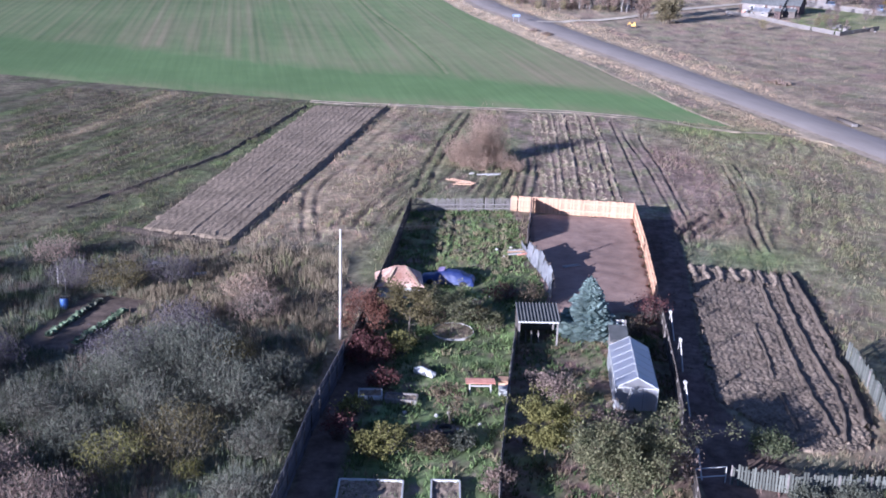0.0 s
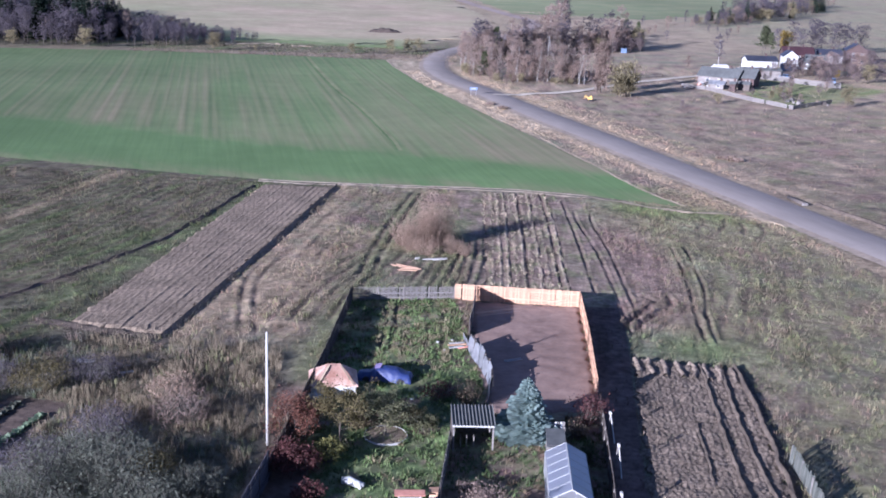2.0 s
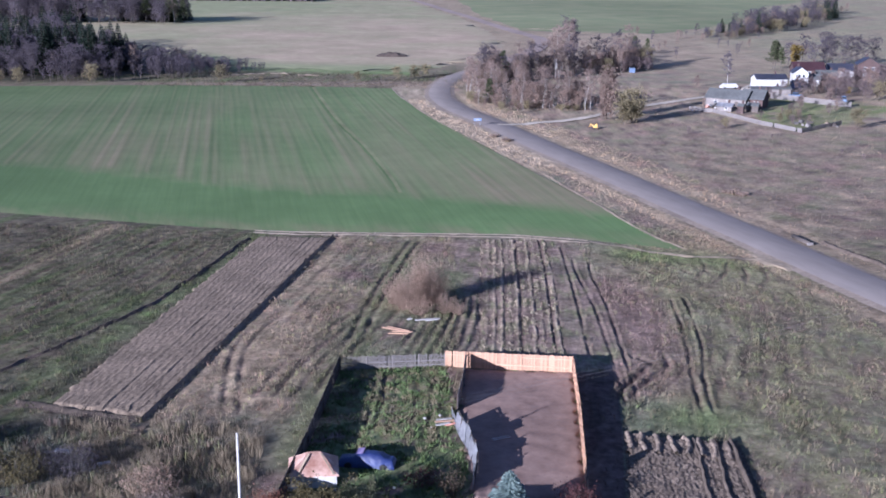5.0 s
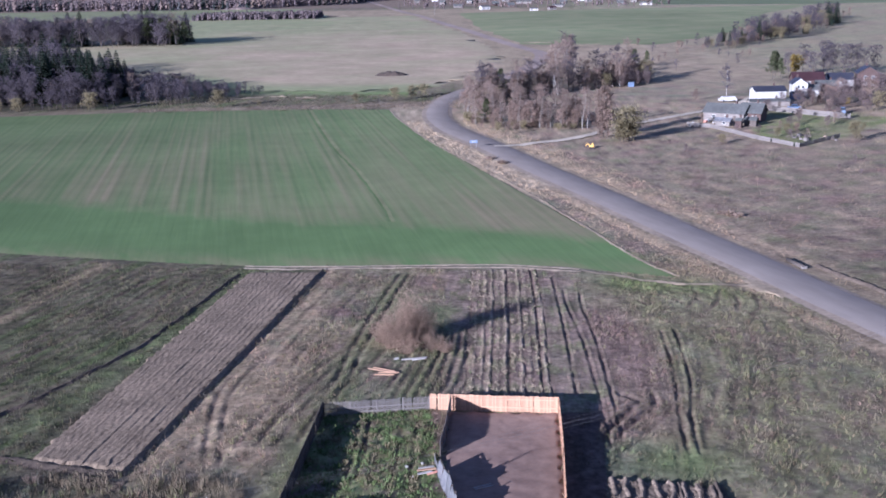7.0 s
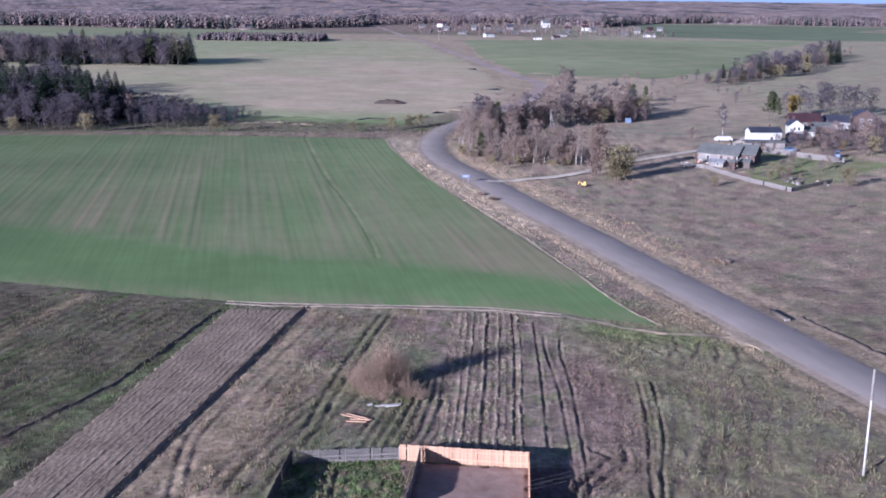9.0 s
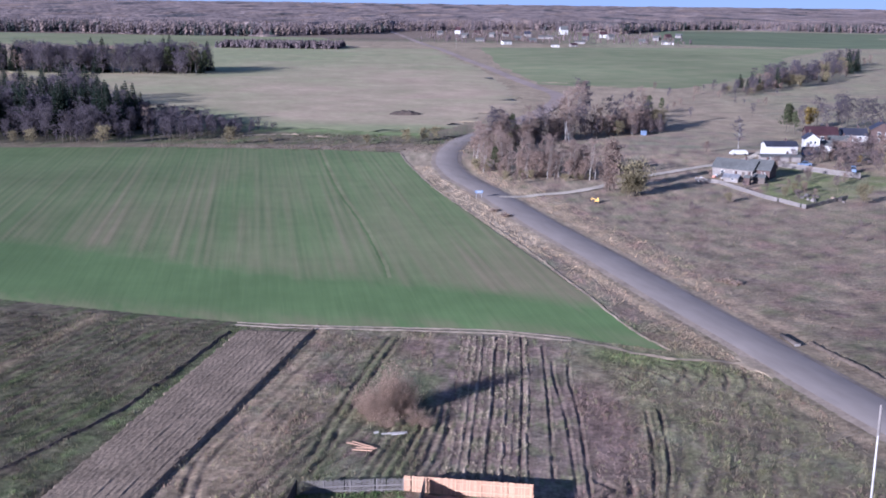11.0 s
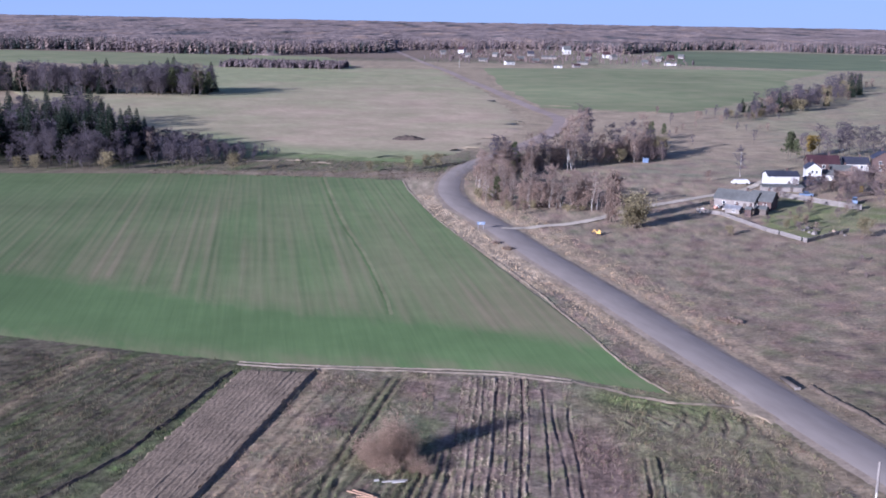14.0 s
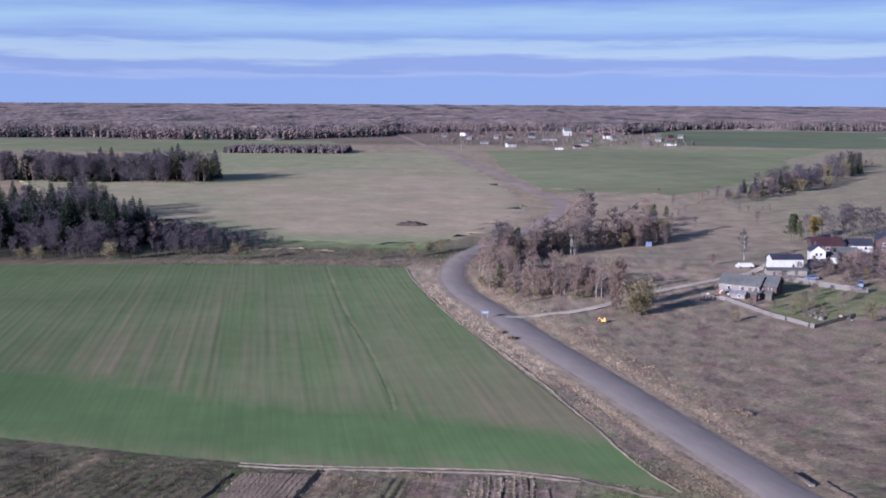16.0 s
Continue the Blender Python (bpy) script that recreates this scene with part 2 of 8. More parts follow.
M["leaf_red"] = leaf("crimson_leaves", (0.135, 0.062, 0.046), (0.25, 0.122, 0.085))
M["leaf_maroon"] = leaf("maroon_leaves", (0.075, 0.032, 0.034), (0.15, 0.066, 0.06))
M["leaf_lime"] = leaf("yellow_green_leaves", (0.14, 0.138, 0.048), (0.26, 0.24, 0.085))
M["leaf_green"] = leaf("dull_green_leaves", (0.062, 0.078, 0.04), (0.13, 0.14, 0.075))
M["leaf_olive"] = leaf("olive_brown_leaves", (0.115, 0.10, 0.048), (0.205, 0.17, 0.082))
M["leaf_rust"] = leaf("rusty_leaves", (0.215, 0.158, 0.13), (0.345, 0.262, 0.215), 0.5)
M["leaf_brown"] = leaf("olive_brown_garden_leaves", (0.085, 0.066, 0.045), (0.185, 0.142, 0.092), 0.8)
M["far_tree"] = shade("far_tree_crowns", (0.9, 0.9, 0.9), (1.1, 1.1, 1.1), 0.3, 0.95, 0, big=0.1, attr=True, gloss=0.05)
M["leaf_gold"] = leaf("golden_leaves", (0.21, 0.15, 0.035), (0.32, 0.235, 0.07))
M["leaf_blue"] = leaf("blue_spruce_needles", (0.12, 0.17, 0.162), (0.29, 0.355, 0.335), 0.5)
M["leaf_fir"] = leaf("dark_spruce_needles", (0.02, 0.033, 0.024), (0.046, 0.065, 0.046), 0.5)
# twig colour tinged violet to stand in for haze over the woods
M["leaf_grey"] = leaf("grey_leafless_twigs", (0.088, 0.076, 0.092), (0.15, 0.13, 0.15), 0.3)
M["leaf_straw"] = leaf("straw_coloured_leaves", (0.225, 0.168, 0.142), (0.345, 0.268, 0.222), 0.4)
# board colour with the blue of skylit shade mixed in
M["shade_wood"] = shade("shade_blue_boards", (0.05, 0.05, 0.06), (0.10, 0.098, 0.115), 3.0, 0.9, 0.3, stretch=(5, 5, 1), island=0.5)
M["leaf_tan"] = leaf("tan_twig_tips", (0.27, 0.19, 0.14), (0.43, 0.32, 0.24), 0.4)
M["leaf_dusk"] = leaf("dark_purple_twigs", (0.14, 0.108, 0.108), (0.225, 0.178, 0.17), 0.4)
M["margin"] = shade("tan_trodden_margin", (0.27, 0.215, 0.15), (0.42, 0.34, 0.245), 1.0, 0.95, 0.3)
# soil darkened so that furrow shade is carried by the colour
M["shade_soil"] = shade("shade_dark_soil", (0.075, 0.06, 0.05), (0.15, 0.12, 0.095), 1.5, 0.95, 0.7, relief=0.12, gloss=0.12)
M["leaf_willow"] = leaf("yellowing_willow_leaves", (0.19, 0.165, 0.095), (0.30, 0.258, 0.155), 0.5)
M["leaf_apple"] = leaf("dull_green_and_rust_leaves", (0.085, 0.098, 0.05), (0.18, 0.165, 0.095), 0.9)
M["slat_wood"] = shade("grey_green_weathered_slats", (0.06, 0.064, 0.056), (0.135, 0.14, 0.125), 3.0, 0.9, 0.3, stretch=(5, 5, 1), island=0.5, per_object=0.5)
M["leaf_cabbage"] = leaf("pale_cabbage_leaves", (0.16, 0.22, 0.14), (0.30, 0.37, 0.25))
M["leaf_sage"] = leaf("grey_green_leaves", (0.092, 0.10, 0.078), (0.168, 0.172, 0.132), 0.6)

gl = bpy.data.materials.new("window_glass")
gl.use_nodes = True
gp = gl.node_tree.nodes["Principled BSDF"]
gp.inputs["Base Color"].default_value, gp.inputs["Roughness"].default_value = (0.03, 0.035, 0.045, 1), 0.08
M["glass"] = gl
pc = bpy.data.materials.new("milky_polycarbonate")
pc.use_nodes = True
pp = pc.node_tree.nodes["Principled BSDF"]
pp.inputs["Base Color"].default_value, pp.inputs["Roughness"].default_value = (0.38, 0.395, 0.46, 1), 0.3
pp.inputs["Transmission Weight"].default_value = 0.62
M["poly"] = pc
clear = bpy.data.materials.new("clear_film")
clear.use_nodes = True
cp = clear.node_tree.nodes["Principled BSDF"]
cp.inputs["Base Color"].default_value, cp.inputs["Roughness"].default_value = (0.62, 0.62, 0.66, 1), 0.3
cp.inputs["Transmission Weight"].default_value, cp.inputs["IOR"].default_value = 0.8, 1.05
M["clear"] = clear


# ---- mesh building ----
def fast_mesh(name, verts, faces, tint=None):
    """A mesh from arrays; all faces have the same number of corners."""
    verts, faces = np.asarray(verts, np.float32), np.asarray(faces, np.int32)
    me = bpy.data.meshes.new(name)
    k = faces.shape[1]
    me.vertices.add(len(verts))
    me.vertices.foreach_set("co", verts.ravel())
    me.loops.add(faces.size)
    me.loops.foreach_set("vertex_index", faces.ravel())
    me.polygons.add(len(faces))
    me.polygons.foreach_set("loop_start", np.arange(0, faces.size, k, dtype=np.int32))
    me.update(calc_edges=True)
    if tint is not None:
        at = me.color_attributes.new("tint", "FLOAT_COLOR", "POINT")
        at.data.foreach_set("color", np.c_[tint, np.ones(len(tint))].astype(np.float32).ravel())
    return me


def thing(name, label, category, m=None, group="", kind=""):
    ob = new(name)
    ob.empty_display_size = 0.3
    if m is not None:
        ob.matrix_basis = m
    return tagged(ob, label, category, group, kind)


def put(name, me, material, parent=None, label="", smooth=False):
    me.materials.append(M[material])
    if smooth:
        me.polygons.foreach_set("use_smooth", np.ones(len(me.polygons), dtype=bool))
    ob = new(name, me)
    ob.parent = parent
    return tagged(ob, label)


class Shape:
    """Gathers boxes, tubes and faces into one mesh."""

    def __init__(self):
        self.v, self.f = [], []

    def add(self, v, f):
        o = len(self.v)
        self.v += [tuple(p) for p in v]
        self.f += [tuple(i + o for i in q) for q in f]
        return self

    def box(self, c, s, m=None, top=1.0):
        x, y, z = (0.5 * a for a in s)
        v = [Vector((sx * x * (top if sz > 0 else 1), sy * y * (top if sz > 0 else 1), sz * z)) for sz in (-1, 1) for sx, sy in ((-1, -1), (1, -1), (1, 1), (-1, 1))]
        v = [(m @ p if m else p) + Vector(c) for p in v]
        return self.add(v, [(3, 2, 1, 0), (4, 5, 6, 7), (0, 1, 5, 4), (1, 2, 6, 5), (2, 3, 7, 6), (3, 0, 4, 7)])

    def tube(self, pts, radii, n=5):
        pts = [Vector([float(c) for c in p]) for p in pts]
        v, f = [], []
        for i, (p, r) in enumerate(zip(pts, radii)):
            d = (pts[min(i + 1, len(pts) - 1)] - pts[max(i - 1, 0)]).normalized()
            a = d.cross(Vector((0.3, 0.9, 0.31))).normalized()
            b = d.cross(a)
            v += [p + (math.cos(t) * a + math.sin(t) * b) * float(r) for t in (2 * math.pi * k / n for k in range(n))]
            if i:
                o = (i - 1) * n
                f += [(o + k, o + (k + 1) % n, o + n + (k + 1) % n, o + n + k) for k in range(n)]
        f += [tuple(range(n))[::-1], tuple(range(len(v) - n, len(v)))]
        return self.add(v, f)

    def beam(self, p, q, w, h=None):
        """A squared bar from p to q."""
        p, q = Vector(p), Vector(q)
        m = (q - p).to_track_quat("X", "Z").to_matrix()
        return self.box((p + q) / 2, ((q - p).length, w, h or w), m)

    def ob(self, name, material, parent=None, label="", smooth=False):
        me = bpy.data.meshes.new(name)
        me.from_pydata(self.v, [], self.f)
        me.update()
        return put(name, me, material, parent, label, smooth)


def resample(pts, n):
    pts = np.array(pts, float)
    d = np.r_[0, np.cumsum(np.hypot(*np.diff(pts[:, :2], axis=0).T))]
    s = np.linspace(0, d[-1], n)
    return np.stack([np.interp(s, d, pts[:, k]) for k in range(pts.shape[1])], 1)


def curve_line(pts, n):
    """A smooth line through the points (Catmull-Rom), evenly spaced."""
    p = np.array(pts, float)
    q = np.vstack([2 * p[0] - p[1], p, 2 * p[-1] - p[-2]])
    out = []
    for i in range(1, len(q) - 2):
        t = np.linspace(0, 1, 12, endpoint=False)[:, None]
        a, b, c, d = q[i - 1], q[i], q[i + 1], q[i + 2]
        out.append(0.5 * (2 * b + (c - a) * t + (2 * a - 5 * b + 4 * c - d) * t**2 + (3 * b - a - 3 * c + d) * t**3))
    return resample(np.vstack(out + [p[-1:]]), n)


def grid_faces(n, m):
    i = np.arange((n - 1) * m).reshape(n - 1, m)[:, :-1].ravel()
    return np.stack([i, i + 1, i + m + 1, i + m], 1)


def loft(name, curves, n, m, z, material, label, category, ragged=0.0, relief=None, tint=None):
    """A sheet on the ground between several lines; relief(u, v, x, y) gives its height over z."""
    rows = np.array([resample(c, m) for c in curves])
    t = np.linspace(0, len(curves) - 1, n)
    i = np.minimum(t.astype(int), len(curves) - 2)
    f = (t - i)[:, None, None]
    xy = rows[i] * (1 - f) + rows[i + 1] * f
    u, v = np.meshgrid(np.linspace(0, 1, n), np.linspace(0, 1, m), indexing="ij")
    x, y = xy[..., 0], xy[..., 1]
    edge = np.minimum.reduce([u, 1 - u, v, 1 - v])
    w = np.clip(1 - edge * 25, 0, 1) * ragged
    x, y = x + w * wave(x, y, 2.3, 5), y + w * wave(x, y, 2.1, 6)
    h = np.full_like(x, z) + (relief(u, v, x, y) if relief else 0)
    h = np.where(edge <= 0, -0.05, h)
    me = fast_mesh(name, np.stack([x, y, h], -1).reshape(-1, 3), grid_faces(n, m)[:, ::-1], None if tint is None else tint(x, y).reshape(-1, 3))
    ob = put(name, me, material)
    return tagged(ob, label, category, kind="structure")


def wave(x, y, size, seed, octaves=4):
    """Smooth noise about -1 to 1 with features of that size in metres."""
    r = np.random.RandomState(seed)
    out = np.zeros_like(x, dtype=float)
    amp = 1.0
    for o in range(octaves):
        for k in range(4):
            a, ph = r.uniform(0, 2 * math.pi, 2)
            s = 2 * math.pi / size * r.uniform(0.7, 1.4)
            out = out + amp * 0.5 * np.sin(s * (x * math.cos(a) + y * math.sin(a)) + ph + 1.3 * np.sin(0.37 * s * (y * math.cos(a) - x * math.sin(a)) + ph * 2))
        size, amp = size * 0.5, amp * 0.6
    return out / 1.6


def inside(x, y, poly):
    """1 inside the polygon, else 0."""
    c = np.zeros(np.shape(x), bool)
    for (x0, y0), (x1, y1) in zip(poly, poly[1:] + poly[:1]):
        if y0 != y1:
            c ^= ((y0 > y) != (y1 > y)) & (x < (x1 - x0) * (y - y0) / (y1 - y0) + x0)
    return c


def near_line(x, y, pts):
    """Distance to a polyline."""
    d = np.full(np.shape(x), 1e9)
    for (x0, y0), (x1, y1) in zip(pts, pts[1:]):
        dx, dy = x1 - x0, y1 - y0
        t = np.clip(((x - x0) * dx + (y - y0) * dy) / (dx * dx + dy * dy), 0, 1)
        d = np.minimum(d, np.hypot(x - x0 - t * dx, y - y0 - t * dy))
    return d


def ribbon(name, line, half, z, material, label, category, profile=((-1, 0), (1, 0)), n=200, wobble=0.0, seed=1, kind="structure", fade=0.0, follow=True):
    """A strip along a line; profile gives (offset in half widths, height)."""
    c = curve_line(line, n)
    t = np.gradient(c, axis=0)
    t /= np.linalg.norm(t, axis=1)[:, None]
    nrm = np.stack([t[:, 1], -t[:, 0]], 1)
    w = np.array(half) if np.ndim(half) else np.full(n, half, float)
    if len(w) != n:
        w = np.interp(np.linspace(0, 1, n), np.linspace(0, 1, len(w)), w)
    rows = []
    sway = wobble * wave(c[:, 0], c[:, 1], 6.0, seed + 90)
    for k, (o, h) in enumerate(profile):
        j = sway + 0.3 * wobble * wave(c[:, 0], c[:, 1], 3.0, seed + k)
        p = c + nrm * (w * o + j)[:, None]
        floor = height(p[:, 0], p[:, 1]) + 0.07 if follow else np.zeros(n)
        rows.append(np.c_[p, floor + z + h * (fade * (0.5 + 0.6 * wave(c[:, 0], c[:, 1], 19.0, seed + 70)) + 1 - fade if h > 0 else np.ones(n)) + (0.4 * wobble * wave(c[:, 0], c[:, 1], 3.7, seed + 40 + k, 2) if h > 0.01 else 0)])
    v = np.stack(rows, 1).reshape(-1, 3)
    ob = put(name, fast_mesh(name, v, grid_faces(n, len(profile))[:, ::-1]), material)
    return tagged(ob, label, category, kind=kind)



# ---- the plan of the ground ----
FIELD_NEAR = [(-190, 226), (-100, 197), (-61, 185.2), (-47, 181.4), (-33, 177.6), (-19.4, 174.6), (-6.9, 173.6), (7.3, 173.2), (22, 172.6), (30, 171), (37, 167.8), (46.8, 163.6)]
FIELD_EDGE = [(46.8, 163.6), (42.7, 173.5), (36.7, 199), (28.6, 232), (21.8, 256), (15.0, 279), (9.0, 300.5), (-1.6, 350), (-5.4, 374)]
FIELD_FAR = [(-260, 362), (-140, 374.5), (-84, 382), (-30, 380.5), (-5.4, 376)]
FIELD_POLY = FIELD_NEAR + FIELD_EDGE[1:] + FIELD_FAR[::-1]
ROAD = [(108, 45), (95, 72), (81, 104), (72.5, 128), (67.6, 143.5), (64.5, 154.4), (60.4, 169.2), (55.2, 186.5), (45.4, 221.2), (40, 239.4), (35.2, 255.4), (30, 274.6), (23.3, 299.2), (17.2, 319), (14.0, 333), (11.2, 357), (12.6, 390), (19, 420), (33, 458), (51, 515), (63, 565), (69, 605), (69, 638), (64, 668), (56, 722), (46, 800), (36, 885), (18, 1015), (-7, 1213), (-31, 1361), (-80, 1721), (-125, 2050)]
LANE = [(25.5, 291.5), (31, 292), (38, 295.5), (50, 304), (69.7, 329), (97, 356), (112, 372), (126, 398)]
PATCH_LEFT = [(-27.8, 104.0), (-18.3, 101.2), (-7.1, 169.6), (-18.0, 170.2)]
PATCH_RIGHT = [(26.6, 98), (36.2, 95.3), (31.9, 64.9), (27.2, 61.5), (22.6, 70), (24.6, 85)]
WEST_PLOT = [(-6.4, 50), (-5.3, 62.5), (-4.2, 72.5), (-2.1, 95), (-0.8, 113.6), (10.3, 115), (11.4, 101), (12, 88), (8.8, 79), (7.7, 69), (6.7, 58), (6.2, 50)]
EAST_PLOT = [(6.3, 50), (6.7, 58), (7.7, 69), (8.9, 79), (12, 88), (11.3, 101), (12.4, 114.4), (23.7, 113.3), (22.8, 101.3), (21.4, 87), (19.9, 72), (18.1, 57), (17.3, 50)]
YARD = [(11.6, 101), (12.3, 114.2), (23.6, 113.2), (22.7, 101.3), (21.3, 86.5), (17, 83.5), (12.2, 85)]
HOUSE_YARD = [(97, 296), (103.7, 281), (119.6, 296.5), (150, 330), (140, 350), (116, 357), (104, 325)]

VEG_ROWS = [(-29.5, 74.5), (-23.6, 74.5), (-22, 85), (-27.4, 86.5)]
# strip east of the fence where cast shade is painted into the ground
EAST_SHADE = [(18.5, 52), (20.2, 72), (21.7, 87), (23.9, 113.2), (28.3, 113.2), (26.3, 98), (24.4, 85), (22.4, 70), (25, 60), (25, 52)]
# line inside the west fence where bare soil lies in its shadow
FENCE_SHADE = [(-3.0, 73.5), (-4.2, 62.5), (-5.0, 48)]

STRAW, GREEN, BROWN, SOIL, SAGE = (np.array(c) for c in ((0.255, 0.205, 0.14), (0.095, 0.135, 0.05), (0.165, 0.12, 0.105), (0.225, 0.168, 0.145), (0.155, 0.16, 0.11)))


RUTS = []


def rut(line, w=0.36, d=0.14, grass=0.0):
    """A wheel rut or furrow pressed into the ground along a line: half width, depth, grass on its banks."""
    line = curve_line(line, max(5, int(sum(math.dist(p, q) for p, q in zip(line, line[1:])) / 4)))
    RUTS.append((line, w, d, grass))


STRIP_W, STRIP_E = [(118, 13.5), (120.3, 13.6), (137.3, 14.7), (169, 16.4)], [(118, 24.0), (119.8, 24.1), (145.8, 25.8), (168.3, 26.8)]


def across(x, y):
    """0 to 1 across the old garden strips, from their west edge to their east edge."""
    lo, hi = (np.interp(y, [p[0] for p in e], [p[1] for p in e]) for e in (STRIP_W, STRIP_E))
    return (x - lo) / (hi - lo)


for off, d in ((-0.75, 0.17), (0.75, 0.17)):
    rut([(-0.9 + off, 118), (0.1 + off, 123), (0.9 + off, 131), (2.6 + off, 145), (4.8 + off, 160), (6.2 + off, 168)], 0.36, d, 0.5)
for off, d in ((0, 0.26), (1.7, 0.24)):
    rut([(34.9 + off * 0.65, 103), (36.0 + off * 0.7, 112), (37.4 + off, 120), (38.6 + off, 129), (39.6 + off, 139.5)], 0.27, d * 0.85, 0.3)
    rut([(27.8 + off * 0.8, 105.5), (28.6 + off * 0.8, 118), (29.2 + off, 137), (28.9 + off * 1.2, 150), (29.3 + off * 1.4, 158)], 0.24, 0.13, 0.2)
rut([(26.2, 118), (27.4, 140), (28.4, 165)], 0.24, 0.12, 0.2)
rut([(27.4, 106.0), (28.4, 109.5), (31.2, 113.6), (32.8, 116.4), (32.4, 118.4), (30.8, 118.2)], 0.42, 0.3, 0.3)
rut([(27.9, 105.0), (29.6, 108.6), (32.8, 112.8), (34.6, 116.0), (34.4, 118.8)], 0.42, 0.3, 0.3)
rut([(29.4, 104.6), (33.6, 110.4), (36.2, 115.0)], 0.3, 0.12, 0.2)
for off in (0, 1.45):
    rut([(-10.9 + off, 102), (-12.2 + off, 110), (-13.0 + off, 117), (-12.9 + off, 124), (-11.4 + off, 130)], 0.32, 0.12, 0.1)
for k in range(6):
    u = 1.9 * k
    rut([(-8.6 + u, 106.5), (-7.6 + u, 113), (-5.4 + u, 121), (-2.4 + u, 129), (0.6 + u * 0.8, 135)], 0.36, 0.10 if k < 4 else 0.06, 0.5)
for k in range(5):
    u = 2.3 * k
    rut([(-15.5 + u, 128), (-13.4 + u, 140), (-10.8 + u, 152), (-8.6 + u, 163)], 0.38, 0.07, 0.1)
for k in range(7):
    u = 1.25 * k
    rut([(4.9 + u, 117.8), (6.4 + u, 125), (8.0 + u * 0.9, 133), (10.0 + u * 0.66, 141)], 0.32, 0.12 + 0.03 * (k % 2), 0.6)
for a0, a1, d in (((1.2, 112.5), (0.9, 101), 0.1), ((3.0, 112.5), (2.6, 99), 0.2), ((3.9, 112.5), (3.5, 99), 0.2), ((5.4, 113), (4.6, 97), 0.1), ((7.4, 110), (6.4, 95), 0.14), ((9.0, 112), (8.3, 96), 0.12)):
    rut([a1, ((a0[0] + a1[0]) / 2 + 0.2, (a0[1] + a1[1]) / 2), a0], 0.3, d, 0.4)
# curved turning tracks before the road
turn = random.Random(8)
for k in range(6):
    r0, t0 = 3.0 + 2.1 * k + turn.uniform(-0.5, 0.5), turn.uniform(-0.5, 0.1)
    rut([(36.5 + r0 * math.cos(t) * 1.2 + turn.uniform(-0.4, 0.4), 150 + r0 * math.sin(t) * 0.95) for t in np.linspace(t0, t0 + turn.uniform(1.2, 2.0), 6)], turn.uniform(0.3, 0.45), turn.uniform(0.1, 0.18), 0.4)
for k in range(4):
    rut([(45 + 2.6 * k + turn.uniform(-0.8, 0.8), 148 - 1.2 * k), (47.5 + 2.6 * k, 153 - 1.2 * k), (48.2 + 2.6 * k + turn.uniform(-1, 1), 158.5 - 1.4 * k)], 0.4, 0.15, 0.4)
for k in range(7):
    rut([(33 + 3.2 * k, 99 + 3 * k), (35.5 + 3.2 * k, 108 + 3 * k), (40.5 + 3.0 * k, 121 + 3 * k), (43 + 2.6 * k, 134 + 2 * k)], 0.45, 0.07, 0.2)
# faint old plough lines in the rough ground west of the ploughed strip
for k in range(9):
    u = 3.1 * k
    rut([(-41 - u * 1.15, 114 + 2 * k), (-34 - u * 1.1, 126 + 2 * k), (-28.6 - u, 142 + 2 * k), (-23.5 - u, 166 + k)], 0.5, 0.10, 0.5)


